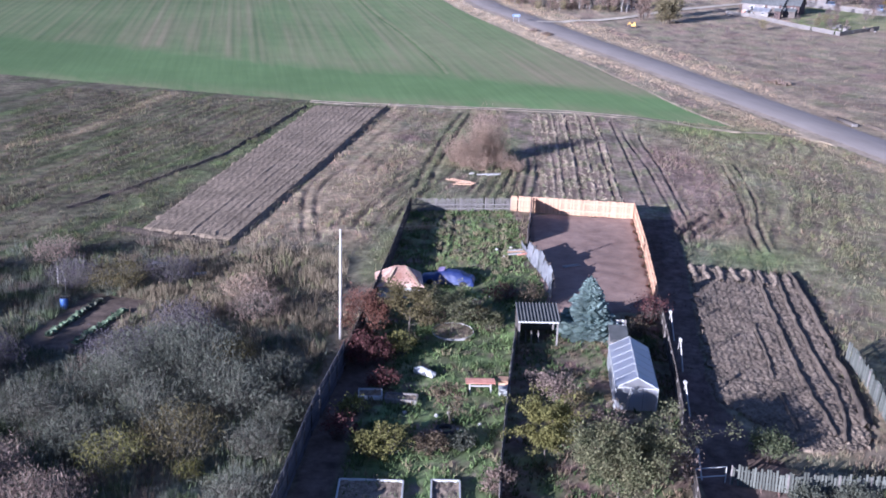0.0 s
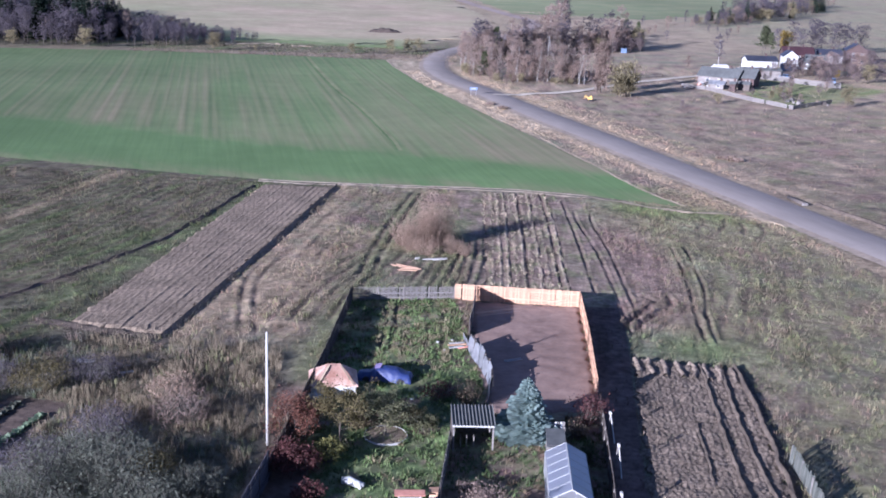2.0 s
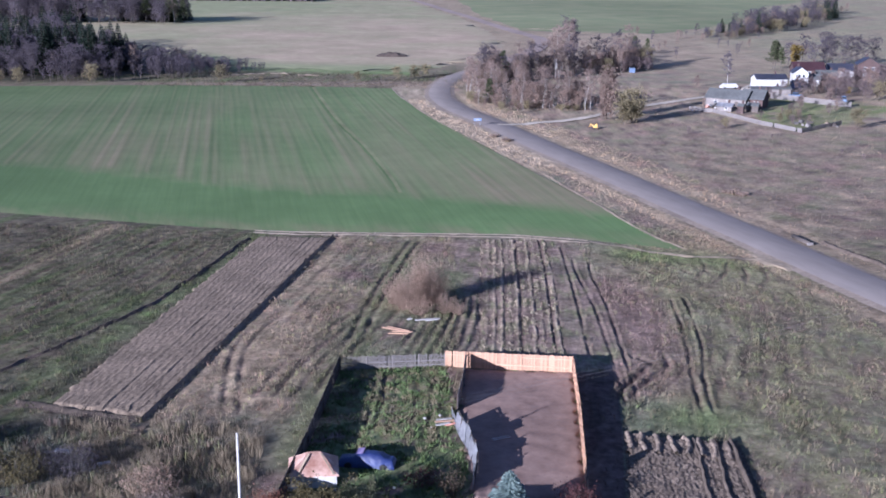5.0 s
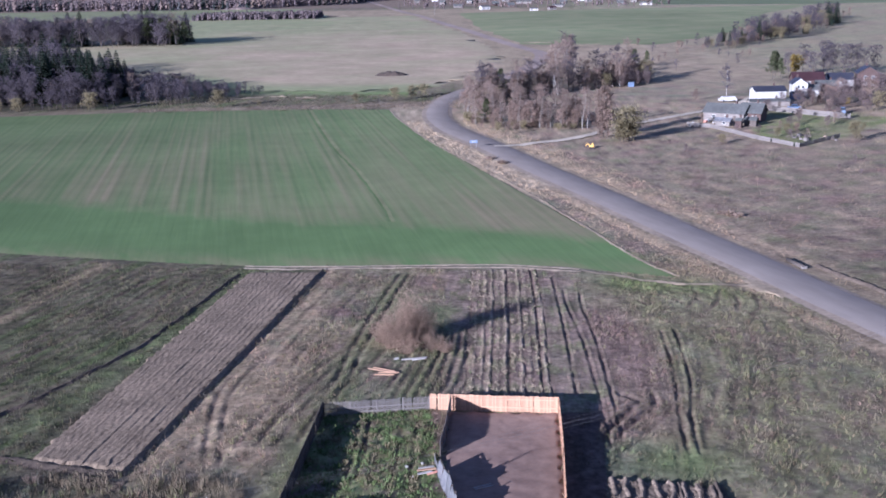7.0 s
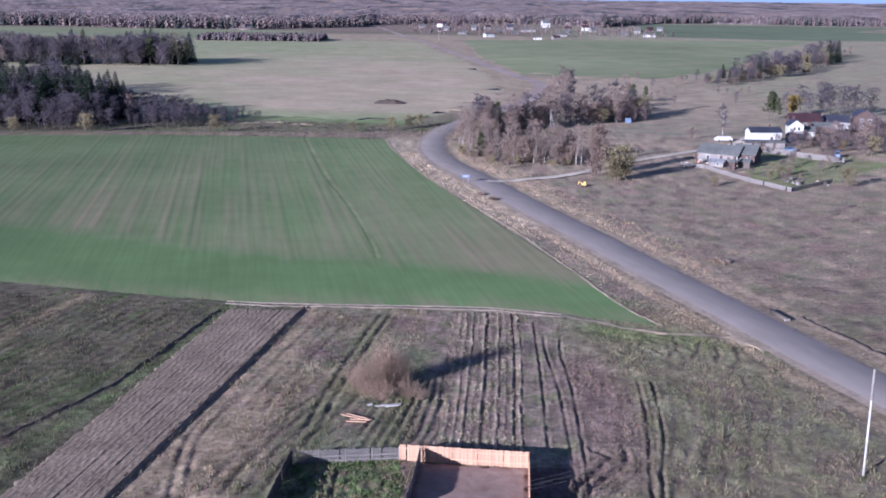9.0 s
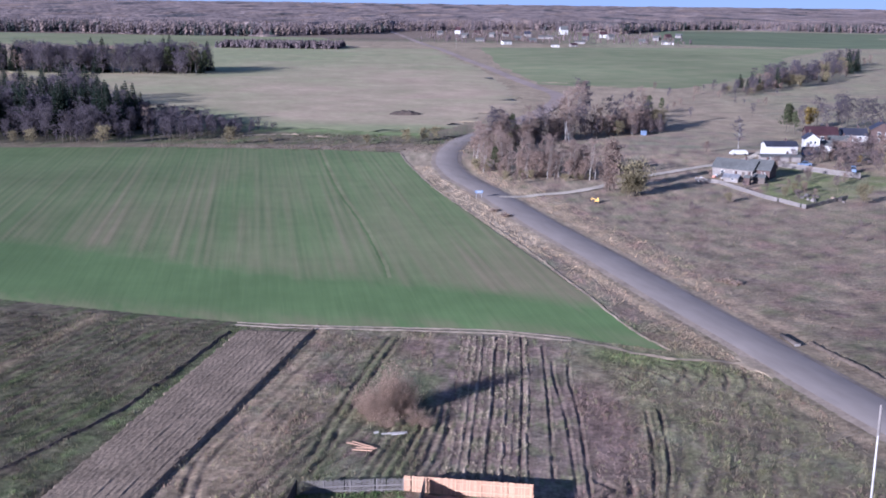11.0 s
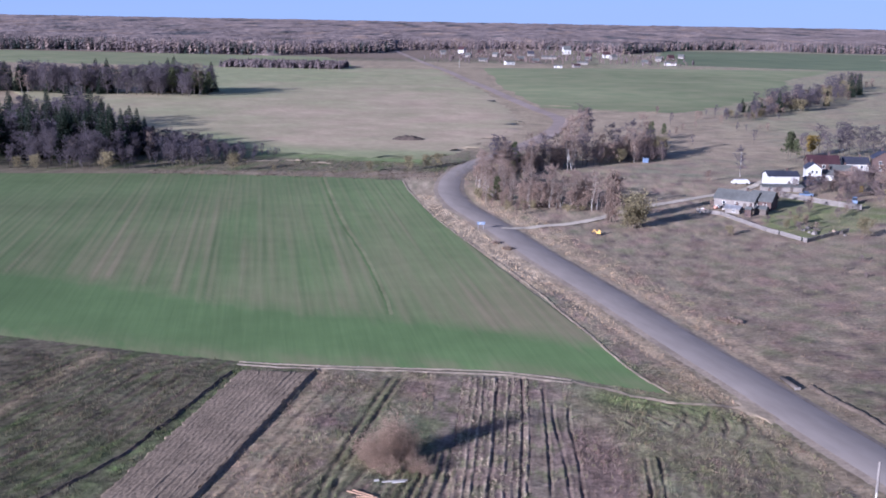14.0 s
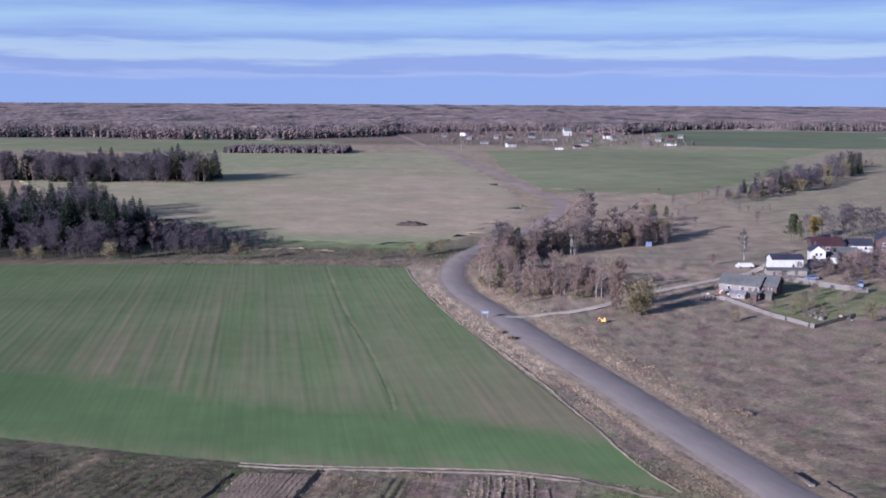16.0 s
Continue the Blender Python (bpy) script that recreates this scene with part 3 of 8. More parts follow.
def furrowed(x, y):
    """What ruts and strips do to the ground: its height, bare soil, grass banks and straw, at each place."""
    x, y = np.asarray(x, float), np.asarray(y, float)
    dh, soil, grass, straw = (np.zeros(x.shape) for _ in range(4))
    for k, (c, w, d, g) in enumerate(RUTS):
        m = (x > c[:, 0].min() - 2) & (x < c[:, 0].max() + 2) & (y > c[:, 1].min() - 1) & (y < c[:, 1].max() + 1)
        if not m.any():
            continue
        px, py = x[m], y[m]
        best, side = np.full(px.shape, 1e9), np.zeros(px.shape)
        for (x0, y0), (x1, y1) in zip(c, c[1:]):
            dx, dy = x1 - x0, y1 - y0
            t = np.clip(((px - x0) * dx + (py - y0) * dy) / (dx * dx + dy * dy), 0, 1)
            ex, ey = px - x0 - t * dx, py - y0 - t * dy
            q = np.hypot(ex, ey)
            side = np.where(q < best, q * np.sign(dx * ey - dy * ex), side)
            best = np.minimum(best, q)
        s = side + 0.28 * w * wave(px, py, 3.0, 300 + k, 3)
        a = np.clip(0.72 + 0.4 * wave(px, py, 11, 330 + k, 3), 0.12, 1.3) * np.clip(np.minimum(py - c[:, 1].min(), c[:, 1].max() - py) / 2 + 0.5, 0, 1)
        trench, bank, bank2 = np.exp(-((s / w) ** 2)), np.exp(-(((s - 1.5 * w) / (0.8 * w)) ** 2)), np.exp(-(((s + 1.5 * w) / (0.8 * w)) ** 2))
        dh[m] += d * a * (0.75 * bank + 0.45 * bank2 - trench)
        soil[m] = np.maximum(soil[m], a * trench * min(1, d / 0.16))
        grass[m] = np.maximum(grass[m], g * a * (bank + bank2))
    m = (x > 12) & (x < 29) & (y > 114) & (y < 172)
    px, py = x[m], y[m]
    f = across(px, py)
    k = np.clip((f + 0.02) / 0.03, 0, 1) * np.clip((1.02 - f) / 0.03, 0, 1) * np.clip((py - 115.5) / 2, 0, 1) * np.clip((170.4 - py) / 1.5, 0, 1)
    ph = f * 11 + 0.13 * wave(px, py * 0.25, 7, 291, 4)
    row = np.floor(ph)
    u = (ph - row - 0.5) * 0.95
    each = 0.55 + 0.45 * np.sin(row * 2.7 + 0.9)
    broken = np.clip(0.75 + 0.5 * wave(px + 7 * row, py * 0.5, 4.5, 292, 3), 0.05, 1.3) * each
    trench, bank = np.exp(-((u / 0.15) ** 2)), np.exp(-(((u + 0.3) / 0.18) ** 2))
    hard = np.exp(-((f - 0.86) * 10.5 / 0.2) ** 2) + 0.9 * np.exp(-((f - 0.015) * 10.5 / 0.2) ** 2) + 0.6 * np.exp(-((f - 0.52) * 10.5 / 0.18) ** 2)
    clod = wave(px, py, 0.8, 293, 3)
    dh[m] += k * (broken * (0.13 * bank - 0.11 * trench) + 0.04 * clod - 0.17 * hard * np.clip(broken + 0.3, 0, 1))
    soil[m] = np.maximum(soil[m], k * np.clip(0.25 + 0.7 * trench * broken + 0.9 * hard, 0, 1))
    straw[m] = k * np.clip(bank * broken * (0.8 + 0.6 * clod), 0, 1)
    return dh, np.clip(soil, 0, 1), np.clip(grass, 0, 1), np.clip(straw, 0, 1)



def cover(x, y):
    """The colour of the plant cover at a place, with some shade, haze and vignetting painted in."""
    def mix(c, other, w):
        w = np.clip(w, 0, 1)[..., None]
        return c * (1 - w) + other * w
    fine = np.clip((300 - y) / 120, 0, 1) * np.clip((95 - x) / 40, 0, 1)
    b, s = wave(x, y, 26, 11), wave(x, y, 5, 12) * np.clip((480 - y) / 120, 0, 1)
    c = np.broadcast_to(STRAW, (*np.shape(x), 3)).copy()
    c = mix(c, SAGE, 0.5 + 0.5 * b)
    c = mix(c, BROWN, 0.30 + 0.5 * wave(x, y, 17, 13) + 0.25 * s)
    # meadow at the right of the plots and along the road
    right = np.clip((x - 31) / 6, 0, 1) * np.clip((172 - y) / 12, 0, 1) * np.clip((75 - x + (y - 130) * 0.3) / 6, 0, 1)
    c = mix(c, np.array((0.176, 0.167, 0.096)), right * (0.62 + 0.35 * wave(x, y, 19, 14) + 0.3 * s))
    c = mix(c, np.array((0.165, 0.125, 0.112)), right * np.clip(0.15 + 0.6 * wave(x, y, 3.2, 34), 0, 1) * 0.7)
    c = mix(c, np.array((0.235, 0.21, 0.135)), right * np.clip((y - 138) / 14, 0, 1) * (0.4 + 0.3 * s))
    dead = np.exp(-(((x - 33.0) / 4.8) ** 4 + ((y - 131) / 20) ** 4))
    c = mix(c, np.array((0.20, 0.145, 0.125)), dead * 0.9)
    c = mix(c, np.array((0.11, 0.145, 0.06)), np.exp(-(((x - 34) / 5) ** 2 + ((y - 101.5) / 4) ** 2)) * 0.8)
    c = mix(c, np.array((0.13, 0.165, 0.065)), np.exp(-(near_line(x, y, [(38, 161), (50, 157), (60, 150)]) / 3.5) ** 2) * 0.7)
    dh, bare_soil, bank, straw = furrowed(x, y)
    # strips between the plots and the field
    strips = np.clip((x - 11) / 2, 0, 1) * np.clip((32 - x) / 3, 0, 1) * np.clip((y - 114) / 2, 0, 1) * np.clip((171 - y) / 2, 0, 1)
    c = mix(c, SOIL * 0.95, strips * 0.6)
    c = mix(c, np.array((0.13, 0.15, 0.07)), strips * np.clip(wave(x, y * 0.4, 4, 29), 0, 1) * 0.6)
    left = np.clip((-3 - x) / 4, 0, 1) * np.clip((x + 19 - 0.17 * (y - 101)) / 2, 0, 1) * np.clip((y - 98) / 5, 0, 1)
    c = mix(c, np.array((0.285, 0.222, 0.155)), left * (0.7 + 0.4 * wave(x, y, 6, 27)))
    g = np.exp(-(near_line(x, y, [(0.2, 119), (2.2, 140), (5.4, 166)]) / 2.2) ** 2) + np.exp(-(near_line(x, y, [(-1.5, 112), (-4, 92)]) / 1.8) ** 2) + np.exp(-(near_line(x, y, [(8.5, 118), (12, 150)]) / 2.0) ** 2)
    c = mix(c, np.array((0.125, 0.145, 0.07)), g * 0.55)
    dark_left = np.clip((-42 - x - (y - 160) * 0.2) / 6, 0, 1) * np.clip((y - 135) / 15, 0, 1)
    c = mix(c, BROWN * 0.42, dark_left * 0.85)
    # olive meadow, its own tone darkened further to imitate lens vignetting
    olive = np.clip((-19 + 0.17 * (y - 101) - x) / 3, 0, 1) * (y > 95)
    c = mix(c, np.array((0.102, 0.095, 0.062)), olive * (0.8 + 0.2 * s))
    c = mix(c, np.array((0.125, 0.092, 0.08)), olive * np.clip(0.1 + 0.6 * wave(x, y, 3.0, 35), 0, 1) * 0.7)
    c = mix(c, np.array((0.05, 0.05, 0.036)), olive * np.clip(wave(x, y, 2.6, 26), 0, 1) * 0.75)
    band = wave(x - 0.35 * (y - 101), 0.15 * y, 7, 25, 3)
    c = mix(c, np.array((0.075, 0.10, 0.04)), olive * np.clip(band, 0, 1) * 0.7)
    c = mix(c, np.array((0.13, 0.112, 0.08)), olive * np.clip(-band - 0.2, 0, 1) * 0.7)
    g = np.exp(-(near_line(x, y, [(-18.4, 170), (-20.6, 153), (-23.2, 139), (-27.5, 124), (-31.5, 111)]) / 1.9) ** 2)
    c = mix(c, np.array((0.11, 0.14, 0.06)), g * (0.55 + 0.3 * s))
    path = np.exp(-(near_line(x, y, [(-56, 135), (-48.7, 145), (-45.5, 162), (-42.5, 177)]) / 1.3) ** 2)
    c = mix(c, STRAW * 0.85, path * 0.9)
    rough = np.clip((-5.0 - x) / 2, 0, 1) * np.clip((100 - y) / 8, 0, 1)
    c = mix(c, SAGE * 0.8, rough * (0.75 + 0.3 * s))
    c = mix(c, STRAW * 0.85, rough * np.clip((y - 74) / 8, 0, 1) * np.clip((x + 24) / 6, 0, 1) * (0.6 + 0.4 * s))
    wp = inside(x, y, WEST_PLOT) * 1.0
    c = mix(c, np.array((0.122, 0.162, 0.07)), wp * (0.82 + 0.3 * s))
    c = mix(c, np.array((0.19, 0.17, 0.095)), wp * np.clip((y - 92) / 6, 0, 1) * np.clip(0.55 + 0.8 * wave(x, y * 0.4, 2.4, 38), 0, 1) * 0.9)
    c = mix(c, SOIL * 0.8, wp * np.clip(wave(x, y, 4.2, 15) - 0.35, 0, 1) * 1.5)
    # bare soil along the west fence, darkened to paint in its shadow
    c = mix(c, SOIL * 0.55, np.clip(2 - near_line(x, y, FENCE_SHADE), 0, 1))
    ep = inside(x, y, EAST_PLOT) * 1.0
    c = mix(c, GREEN * 1.05, ep * (0.4 + 0.4 * s))
    c = mix(c, SOIL * np.array((0.82, 0.72, 0.76)), ep * (0.35 + 0.5 * wave(x, y, 3.3, 16)))
    # soil between the vegetable rows, halved in tone for the shade lying there
    c = mix(c, SOIL * 0.5, inside(x, y, VEG_ROWS) * 0.9)
    # the east fence's shadow is put into the soil colour here
    c = mix(c, SOIL * np.array((0.5, 0.46, 0.5)), inside(x, y, EAST_SHADE) * 0.85)
    # far side of the road
    beyond = np.clip((x - 76 + (y - 130) * 0.27) / 5, 0, 1) * (y < 400)
    c = mix(c, np.array((0.178, 0.145, 0.108)) * (1 + 0.25 * np.clip((y - 230) / 90, 0, 1))[..., None], beyond * (0.7 + 0.3 * s + 0.25 * wave(x, y, 30, 19)))
    c = mix(c, np.array((0.145, 0.15, 0.085)), beyond * np.clip(wave(x, y, 14, 20) - 0.12 + 0.6 * (y < 170) + 0.4 * (x > 105) * (y < 280), 0, 1) * 0.7)
    c = mix(c, np.array((0.30, 0.235, 0.165)), beyond * np.clip(wave(x, y, 11, 36) - 0.25, 0, 1) * 0.8)
    c = mix(c, np.array((0.19, 0.125, 0.11)), beyond * np.clip(wave(x, y, 18, 40) - 0.1, 0, 1) * 0.6)
    c = mix(c, np.array((0.095, 0.072, 0.07)), beyond * np.clip(wave(x, y * 0.6, 6.0, 37) - 0.3, 0, 1) * 0.9)
    verge = np.exp(-((near_line(x, y, ROAD[:16]) - 7.5) / 3.0) ** 2)
    c = mix(c, np.array((0.27, 0.212, 0.152)), verge * 0.8)
    tan = inside(x, y, FIELD_EDGE[3:] + [(-2, 392), (8, 385), (9, 340), (15, 305), (26, 272), (38, 232)]) * 1.0
    c = mix(c, np.array((0.30, 0.245, 0.18)), tan * (0.7 + 0.3 * s))
    c = mix(c, np.array((0.125, 0.15, 0.062)), inside(x, y, HOUSE_YARD) * (0.62 + 0.5 * wave(x, y, 9, 28)))
    ditch = np.clip((y - 378) / 4, 0, 1) * np.clip((400 - y + 0.1 * x) / 6, 0, 1) * (x < 10)
    c = mix(c, np.array((0.17, 0.135, 0.105)), ditch * 0.85)
    c = mix(c, GREEN * 1.4, np.clip(1 - np.abs(y - 437 + 0.2 * (x + 40)) / 13, 0, 1) * (x < 0) * (x > -95) * 0.85)
    # far distance turns to brown forest floor
    c = mix(c, np.array((0.15, 0.115, 0.09)), np.clip((y - 1500) / 100, 0, 1) * 0.9)
    c = mix(c, np.array((0.195, 0.195, 0.12)), np.clip((x - 130) / 60, 0, 1) * np.clip((y - 440) / 60, 0, 1) * np.clip(0.5 + 0.6 * wave(x, y, 60, 39), 0, 1) * 0.9)
    c = mix(c, np.array((0.25, 0.20, 0.142)) * (1 + 0.16 * wave(x, y, 34, 41))[..., None], 0.8 * (1 - np.clip((x - 130) / 60, 0, 1) * 0.7) * np.clip((y - 430) / 60, 0, 1) * np.clip((1500 - y) / 80, 0, 1) * (np.abs(x) < 900))
    c = mix(c, np.array((0.52, 0.43, 0.33)), straw)
    c = mix(c, np.array((0.115, 0.14, 0.055)), bank * 0.6)
    # bare soil in the ruts, darkened further for shade in the trenches
    c = mix(c, SOIL * np.array((0.52, 0.46, 0.48)), bare_soil * 0.72)
    a, b2 = x - 0.16 * (y - 101), y + 0.16 * x
    old = (y > 96) * (y < 175) * (x < 48)
    c = c * (1 + 0.20 * (old * wave(a, b2 * 0.12, 2.6, 24, 3))[..., None])
    # cover colour brightened with distance, in place of haze
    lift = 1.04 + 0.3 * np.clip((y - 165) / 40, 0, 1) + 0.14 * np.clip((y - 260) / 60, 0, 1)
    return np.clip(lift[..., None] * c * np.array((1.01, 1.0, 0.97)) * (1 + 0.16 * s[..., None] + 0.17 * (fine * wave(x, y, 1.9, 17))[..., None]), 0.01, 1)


FLAT = [FIELD_POLY, PATCH_LEFT, PATCH_RIGHT, YARD]


def height(x, y):
    h = 0.07 * wave(x, y, 14, 21, 3) + 0.02 * wave(x, y, 1.3, 22, 2) + 0.95 * furrowed(x, y)[0]
    k = np.clip((near_line(x, y, ROAD) - 6) / 3, 0, 1)
    for p in FLAT:
        k = k * np.clip(near_line(x, y, p + p[:1]) / 2, 0, 1) * ~inside(x, y, p)
    k = k * np.clip((420 - y) / 60, 0, 1)
    h = (h + 0.06) * k - 0.06
    ditch = np.exp(-((near_line(x, y, ROAD[:14]) - 8.2) / 1.2) ** 2) * np.clip((400 - y) / 20, 0, 1)
    lift = 30 * np.clip((np.hypot(x, y) - 2200) / 2500, 0, 1) ** 1.5
    return h - 0.15 * ditch + lift


def steps(lo, hi, step, far_lo, far_hi, grow):
    a = list(np.arange(lo, hi, step))
    s = step
    while a[-1] < far_hi:
        s *= 1 + grow
        a.append(a[-1] + s)
    s = step
    while a[0] > far_lo:
        s *= 1 + grow
        a.insert(0, a[0] - s)
    return np.array(a)


gx = np.concatenate([steps(-50, -20, 0.4, -4900, -20, 0.05), np.arange(-20, 11.4, 0.28)[1:], np.arange(11.5, 42, 0.16), steps(42.1, 54, 0.32, 42.1, 4900, 0.05)])
gx = np.unique(np.round(gx[(gx < -19.9) | (gx > -20.0)], 3))
gy = steps(48, 178, 0.36, -4900, 4950, 0.035)
X, Y = np.meshgrid(gx, gy)
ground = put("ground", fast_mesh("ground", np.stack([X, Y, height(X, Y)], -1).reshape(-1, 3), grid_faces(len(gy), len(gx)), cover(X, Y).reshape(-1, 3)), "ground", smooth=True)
tagged(ground, "rough autumn meadow ground of dry and green grass", "ground", kind="structure")

HEADLAND = [(-200, 268), (-67, 224.5), (-43.3, 214), (-21.9, 204.6), (2.7, 199.8), (17, 195), (28.4, 190.5), (44, 182)]
rng = np.random.RandomState(17)
DRILLS = [(-330 + 2.2 * k + rng.uniform(-0.5, 0.5), rng.uniform(0.35, 0.7), rng.uniform(0.15, 1.0) ** 1.1, rng.uniform(-10, 12), rng.uniform(0, 6.28)) for k in range(205)]


def crop(x, y):
    """Green, with thin lines of soil along the drill rows behind a plain headland."""
    a, b = x + 0.19 * y, y - 0.19 * x
    start = y - np.interp(x, [p[0] for p in HEADLAND], [p[1] for p in HEADLAND])
    soil, deep = np.zeros_like(x), np.zeros_like(x)
    for a0, w, s, late, ph in DRILLS:
        k = s * np.clip((start - late * 0.5) / 4, 0, 1) * np.clip(0.75 + 0.5 * np.sin(b / 31 + ph), 0.15, 1)
        soil = np.maximum(soil, k * np.exp(-((a - a0) / w) ** 2))
        deep = np.maximum(deep, k * np.exp(-((a - a0 - 1.7 * w) / (0.7 * w)) ** 2))
    fade = np.exp(-np.clip(start - 8, 0, 400) / 120)
    broad = np.clip(start / 8, 0, 1) * np.clip(0.5 + 0.6 * wave(a, b * 0.1, 14, 81, 2), 0, 1) * fade
    side = np.clip((a - 42) / 9, 0, 1) * np.clip(start / 6, 0, 1) * np.exp(-((start - 22) / 40) ** 2)
    w = np.clip(soil * (0.24 + 0.28 * fade) + 0.40 * broad + 0.34 * side, 0, 0.75)[..., None]
    w = w * np.clip((x + 150) / 90, 0.25, 1)[..., None]
    wheel = np.exp(-((near_line(x, y, [(-59.7, 218.7), (-66.8, 260.9), (-77, 311), (-91, 379)]) - 0.5) / 0.6) ** 2)
    w = np.clip(w + 0.10 * wheel[..., None], 0, 0.8)
    g = np.array((0.155, 0.212, 0.088)) * (1 + 0.08 * wave(x, y, 60, 83)[..., None])
    g = g * (1 - 0.34 * (deep * (0.5 + 0.5 * fade))[..., None]) * np.where(start[..., None] < 0, np.array((0.86, 0.96, 0.88)), 1.0)
    # crop colour falls off to the left in imitation of lens vignetting
    g = g * (1 - 0.24 * np.clip((-8 - x) / 70, 0, 1))[..., None]
    pale = np.exp(-(near_line(x, y, FIELD_NEAR) / 5.0) ** 2) * np.clip((x + 90) / 40, 0, 1) * np.clip(0.5 + 0.4 * wave(x, y, 9, 84), 0, 0.85)
    g = g * (1 - pale[..., None]) + np.array((0.215, 0.205, 0.115)) * pale[..., None]
    return g * (1 - w) + np.array((0.275, 0.22, 0.146)) * w


def stubble(x, y):
    """Tan stubble turning green at its near end and along the woods."""
    g = np.clip(1.15 - near_line(x, y, [(-230, 640), (-75, 452), (-30, 440), (18, 436)]) / 26, 0, 1) * np.clip((x + 130) / 40, 0, 1)
    g = np.clip(g + 0.21 + 0.34 * np.clip((-40 - x) / 120, 0, 1) + 0.45 * np.clip((y - 700) / 300, 0, 1) + 0.22 * wave(x, y, 130, 91) + 0.10 * wave(x * 1.0, y * 0.5, 40, 92), 0, 0.95)[..., None]
    return (np.array((0.44, 0.345, 0.245)) * (1 - g) + np.array((0.28, 0.295, 0.16)) * g) * (1 + 0.07 * wave(x, y, 25, 93)[..., None])


# fields, road and tracks
loft("green_field", [FIELD_NEAR, [(-225, 285), (-60, 262), (20.0, 262)], [(-245, 330), (-70, 322), (5.2, 318)], FIELD_FAR], 90, 1000, 0.02, "field",
     "young green winter crop field with faint drill lines", "field", ragged=0.12, tint=crop)
loft("stubble_field", [[(-230, 640), (-75, 452), (-30, 440), (-3, 434), (10, 446)], [(-262, 700), (-100, 545), (44, 556)], [(-300, 760), (-120, 640), (47, 612)], [(-380, 900), (-150, 800), (38, 790)], [(-330, 1180), (-110, 1225), (-16, 1225)]], 110, 90, 0.15, "stubble",
     "wide pale brown stubble meadow with a green near end", "field", ragged=4, tint=stubble)
loft("green_meadow", [[(64, 706), (100, 690), (150, 684), (200, 756), (300, 960)], [(45, 950), (160, 1000), (340, 1120)], [(36, 1290), (200, 1340), (480, 1380)]], 20, 30, 0.2, "meadow", "distant flat green meadow", "field", ragged=4)
loft("green_meadow", [[(-900, 1290), (-330, 1200), (-110, 1262)], [(-900, 1640), (-470, 1600), (-180, 1560)]], 20, 30, 0.2, "meadow", "distant green strip before the forest", "field", ragged=4)
loft("green_meadow", [[(310, 1480), (480, 1400), (900, 1440)], [(330, 1800), (700, 1850)], [(420, 2260), (1000, 2300)]], 24, 30, 0.3, "dark_meadow", "distant green meadow before the forest", "field", ragged=4)

ribbon("road", ROAD[:19], np.interp(np.linspace(0, 1, 60), [0, 0.55, 0.7, 0.8, 1], [4.1, 4.1, 4.1, 4.0, 3.9]), 0.0, "gravel", "sandy gravel shoulders under the asphalt road", "road", ((-1.5, -0.25), (-1, 0.10), (1, 0.10), (1.5, -0.25)), 400, 0.12, follow=False)
NEAR_ROAD, FAR_ROAD = ROAD[:19], ROAD[18:]
ribbon("road", NEAR_ROAD, np.interp(np.linspace(0, 1, 60), [0, 0.55, 0.7, 0.8, 1], [3.85, 3.85, 3.7, 3.5, 3.2]), 0.13, "asphalt", "grey worn two-lane asphalt country road", "road", ((-1, 0), (-0.98, 0.02), (0, 0.035), (0.98, 0.02), (1, 0)), 300, 0.02, follow=False)
ribbon("road", FAR_ROAD, 4.2, 0.2, "dusty_road", "dusty pale continuation of the country road", "road", ((-1, 0), (0, 0.06), (1, 0)), 200, 0.05, follow=False)
ribbon("lane", LANE, 1.5, 0.12, "sand", "pale sandy lane to the houses", "lane", ((-1, 0), (0, 0.05), (1, 0)), 120, 0.1)
loft("road_apron", [[(56.2, 161.6), (58.6, 162.3)], [(56.2, 157), (60.3, 158)], [(58.9, 152.6), (61.8, 153)]], 10, 10, 0.06, "margin", "pale sandy apron beside the asphalt road", "ground", ragged=0.5)

TRACK = [(-62, 184.0), (-33, 176.2), (-19.4, 173.2), (-6.9, 172.2), (7.3, 171.9), (22, 171.2), (33, 168.0), (40, 163.2), (47.3, 159.6), (57, 158.6)]
for off in (-0.75, 0.75):
    ribbon("dirt_track", [(x, y + off) for x, y in TRACK[2:7]], 0.34, 0.03, "track", "pale worn wheel track along the crop field", "track", ((-1, 0), (0, 0.03), (1, 0)), 220, 0.12, seed=3 + int(off > 0))
ribbon("dirt_track", TRACK[6:], 0.4, 0.02, "margin", "faint worn track curving to the road", "track", ((-1, 0), (0, 0.02), (1, 0)), 80, 0.25, seed=7)
edge = [(x + 0.6, y) for x, y in FIELD_EDGE]
ribbon("field_margin", edge, 0.26, 0.05, "margin", "pale trodden margin of the green field", "track", ((-1, 0), (0, 0.06), (1, 0)), 160, 0.2, seed=9)
# drill line and tramlines that stand out in the crop
ribbon("tramline", [(2.9, 204), (0.8, 218), (-6.7, 255.6), (-17.2, 300.7), (-29.8, 365.6), (-32, 378)], np.linspace(0.35, 0.55, 20), 0.035, "pale_crop", "pale tramline pressed into the green crop", "track", ((-1, 0.0), (0, 0.0), (1, 0.0)), 120, 0.12, follow=False)
ribbon("tramline", [(2.2, 204), (0.1, 218), (-7.5, 255.6), (-18.1, 300.7), (-30.8, 365.6), (-33, 378)], np.linspace(0.22, 0.45, 20), 0.035, "deep_crop", "dark rut beside the pale tramline in the crop", "track", ((-1, 0.0), (0, 0.0), (1, 0.0)), 120, 0.12, follow=False, seed=6)
# ploughed strip at the left
rng = np.random.RandomState(4)


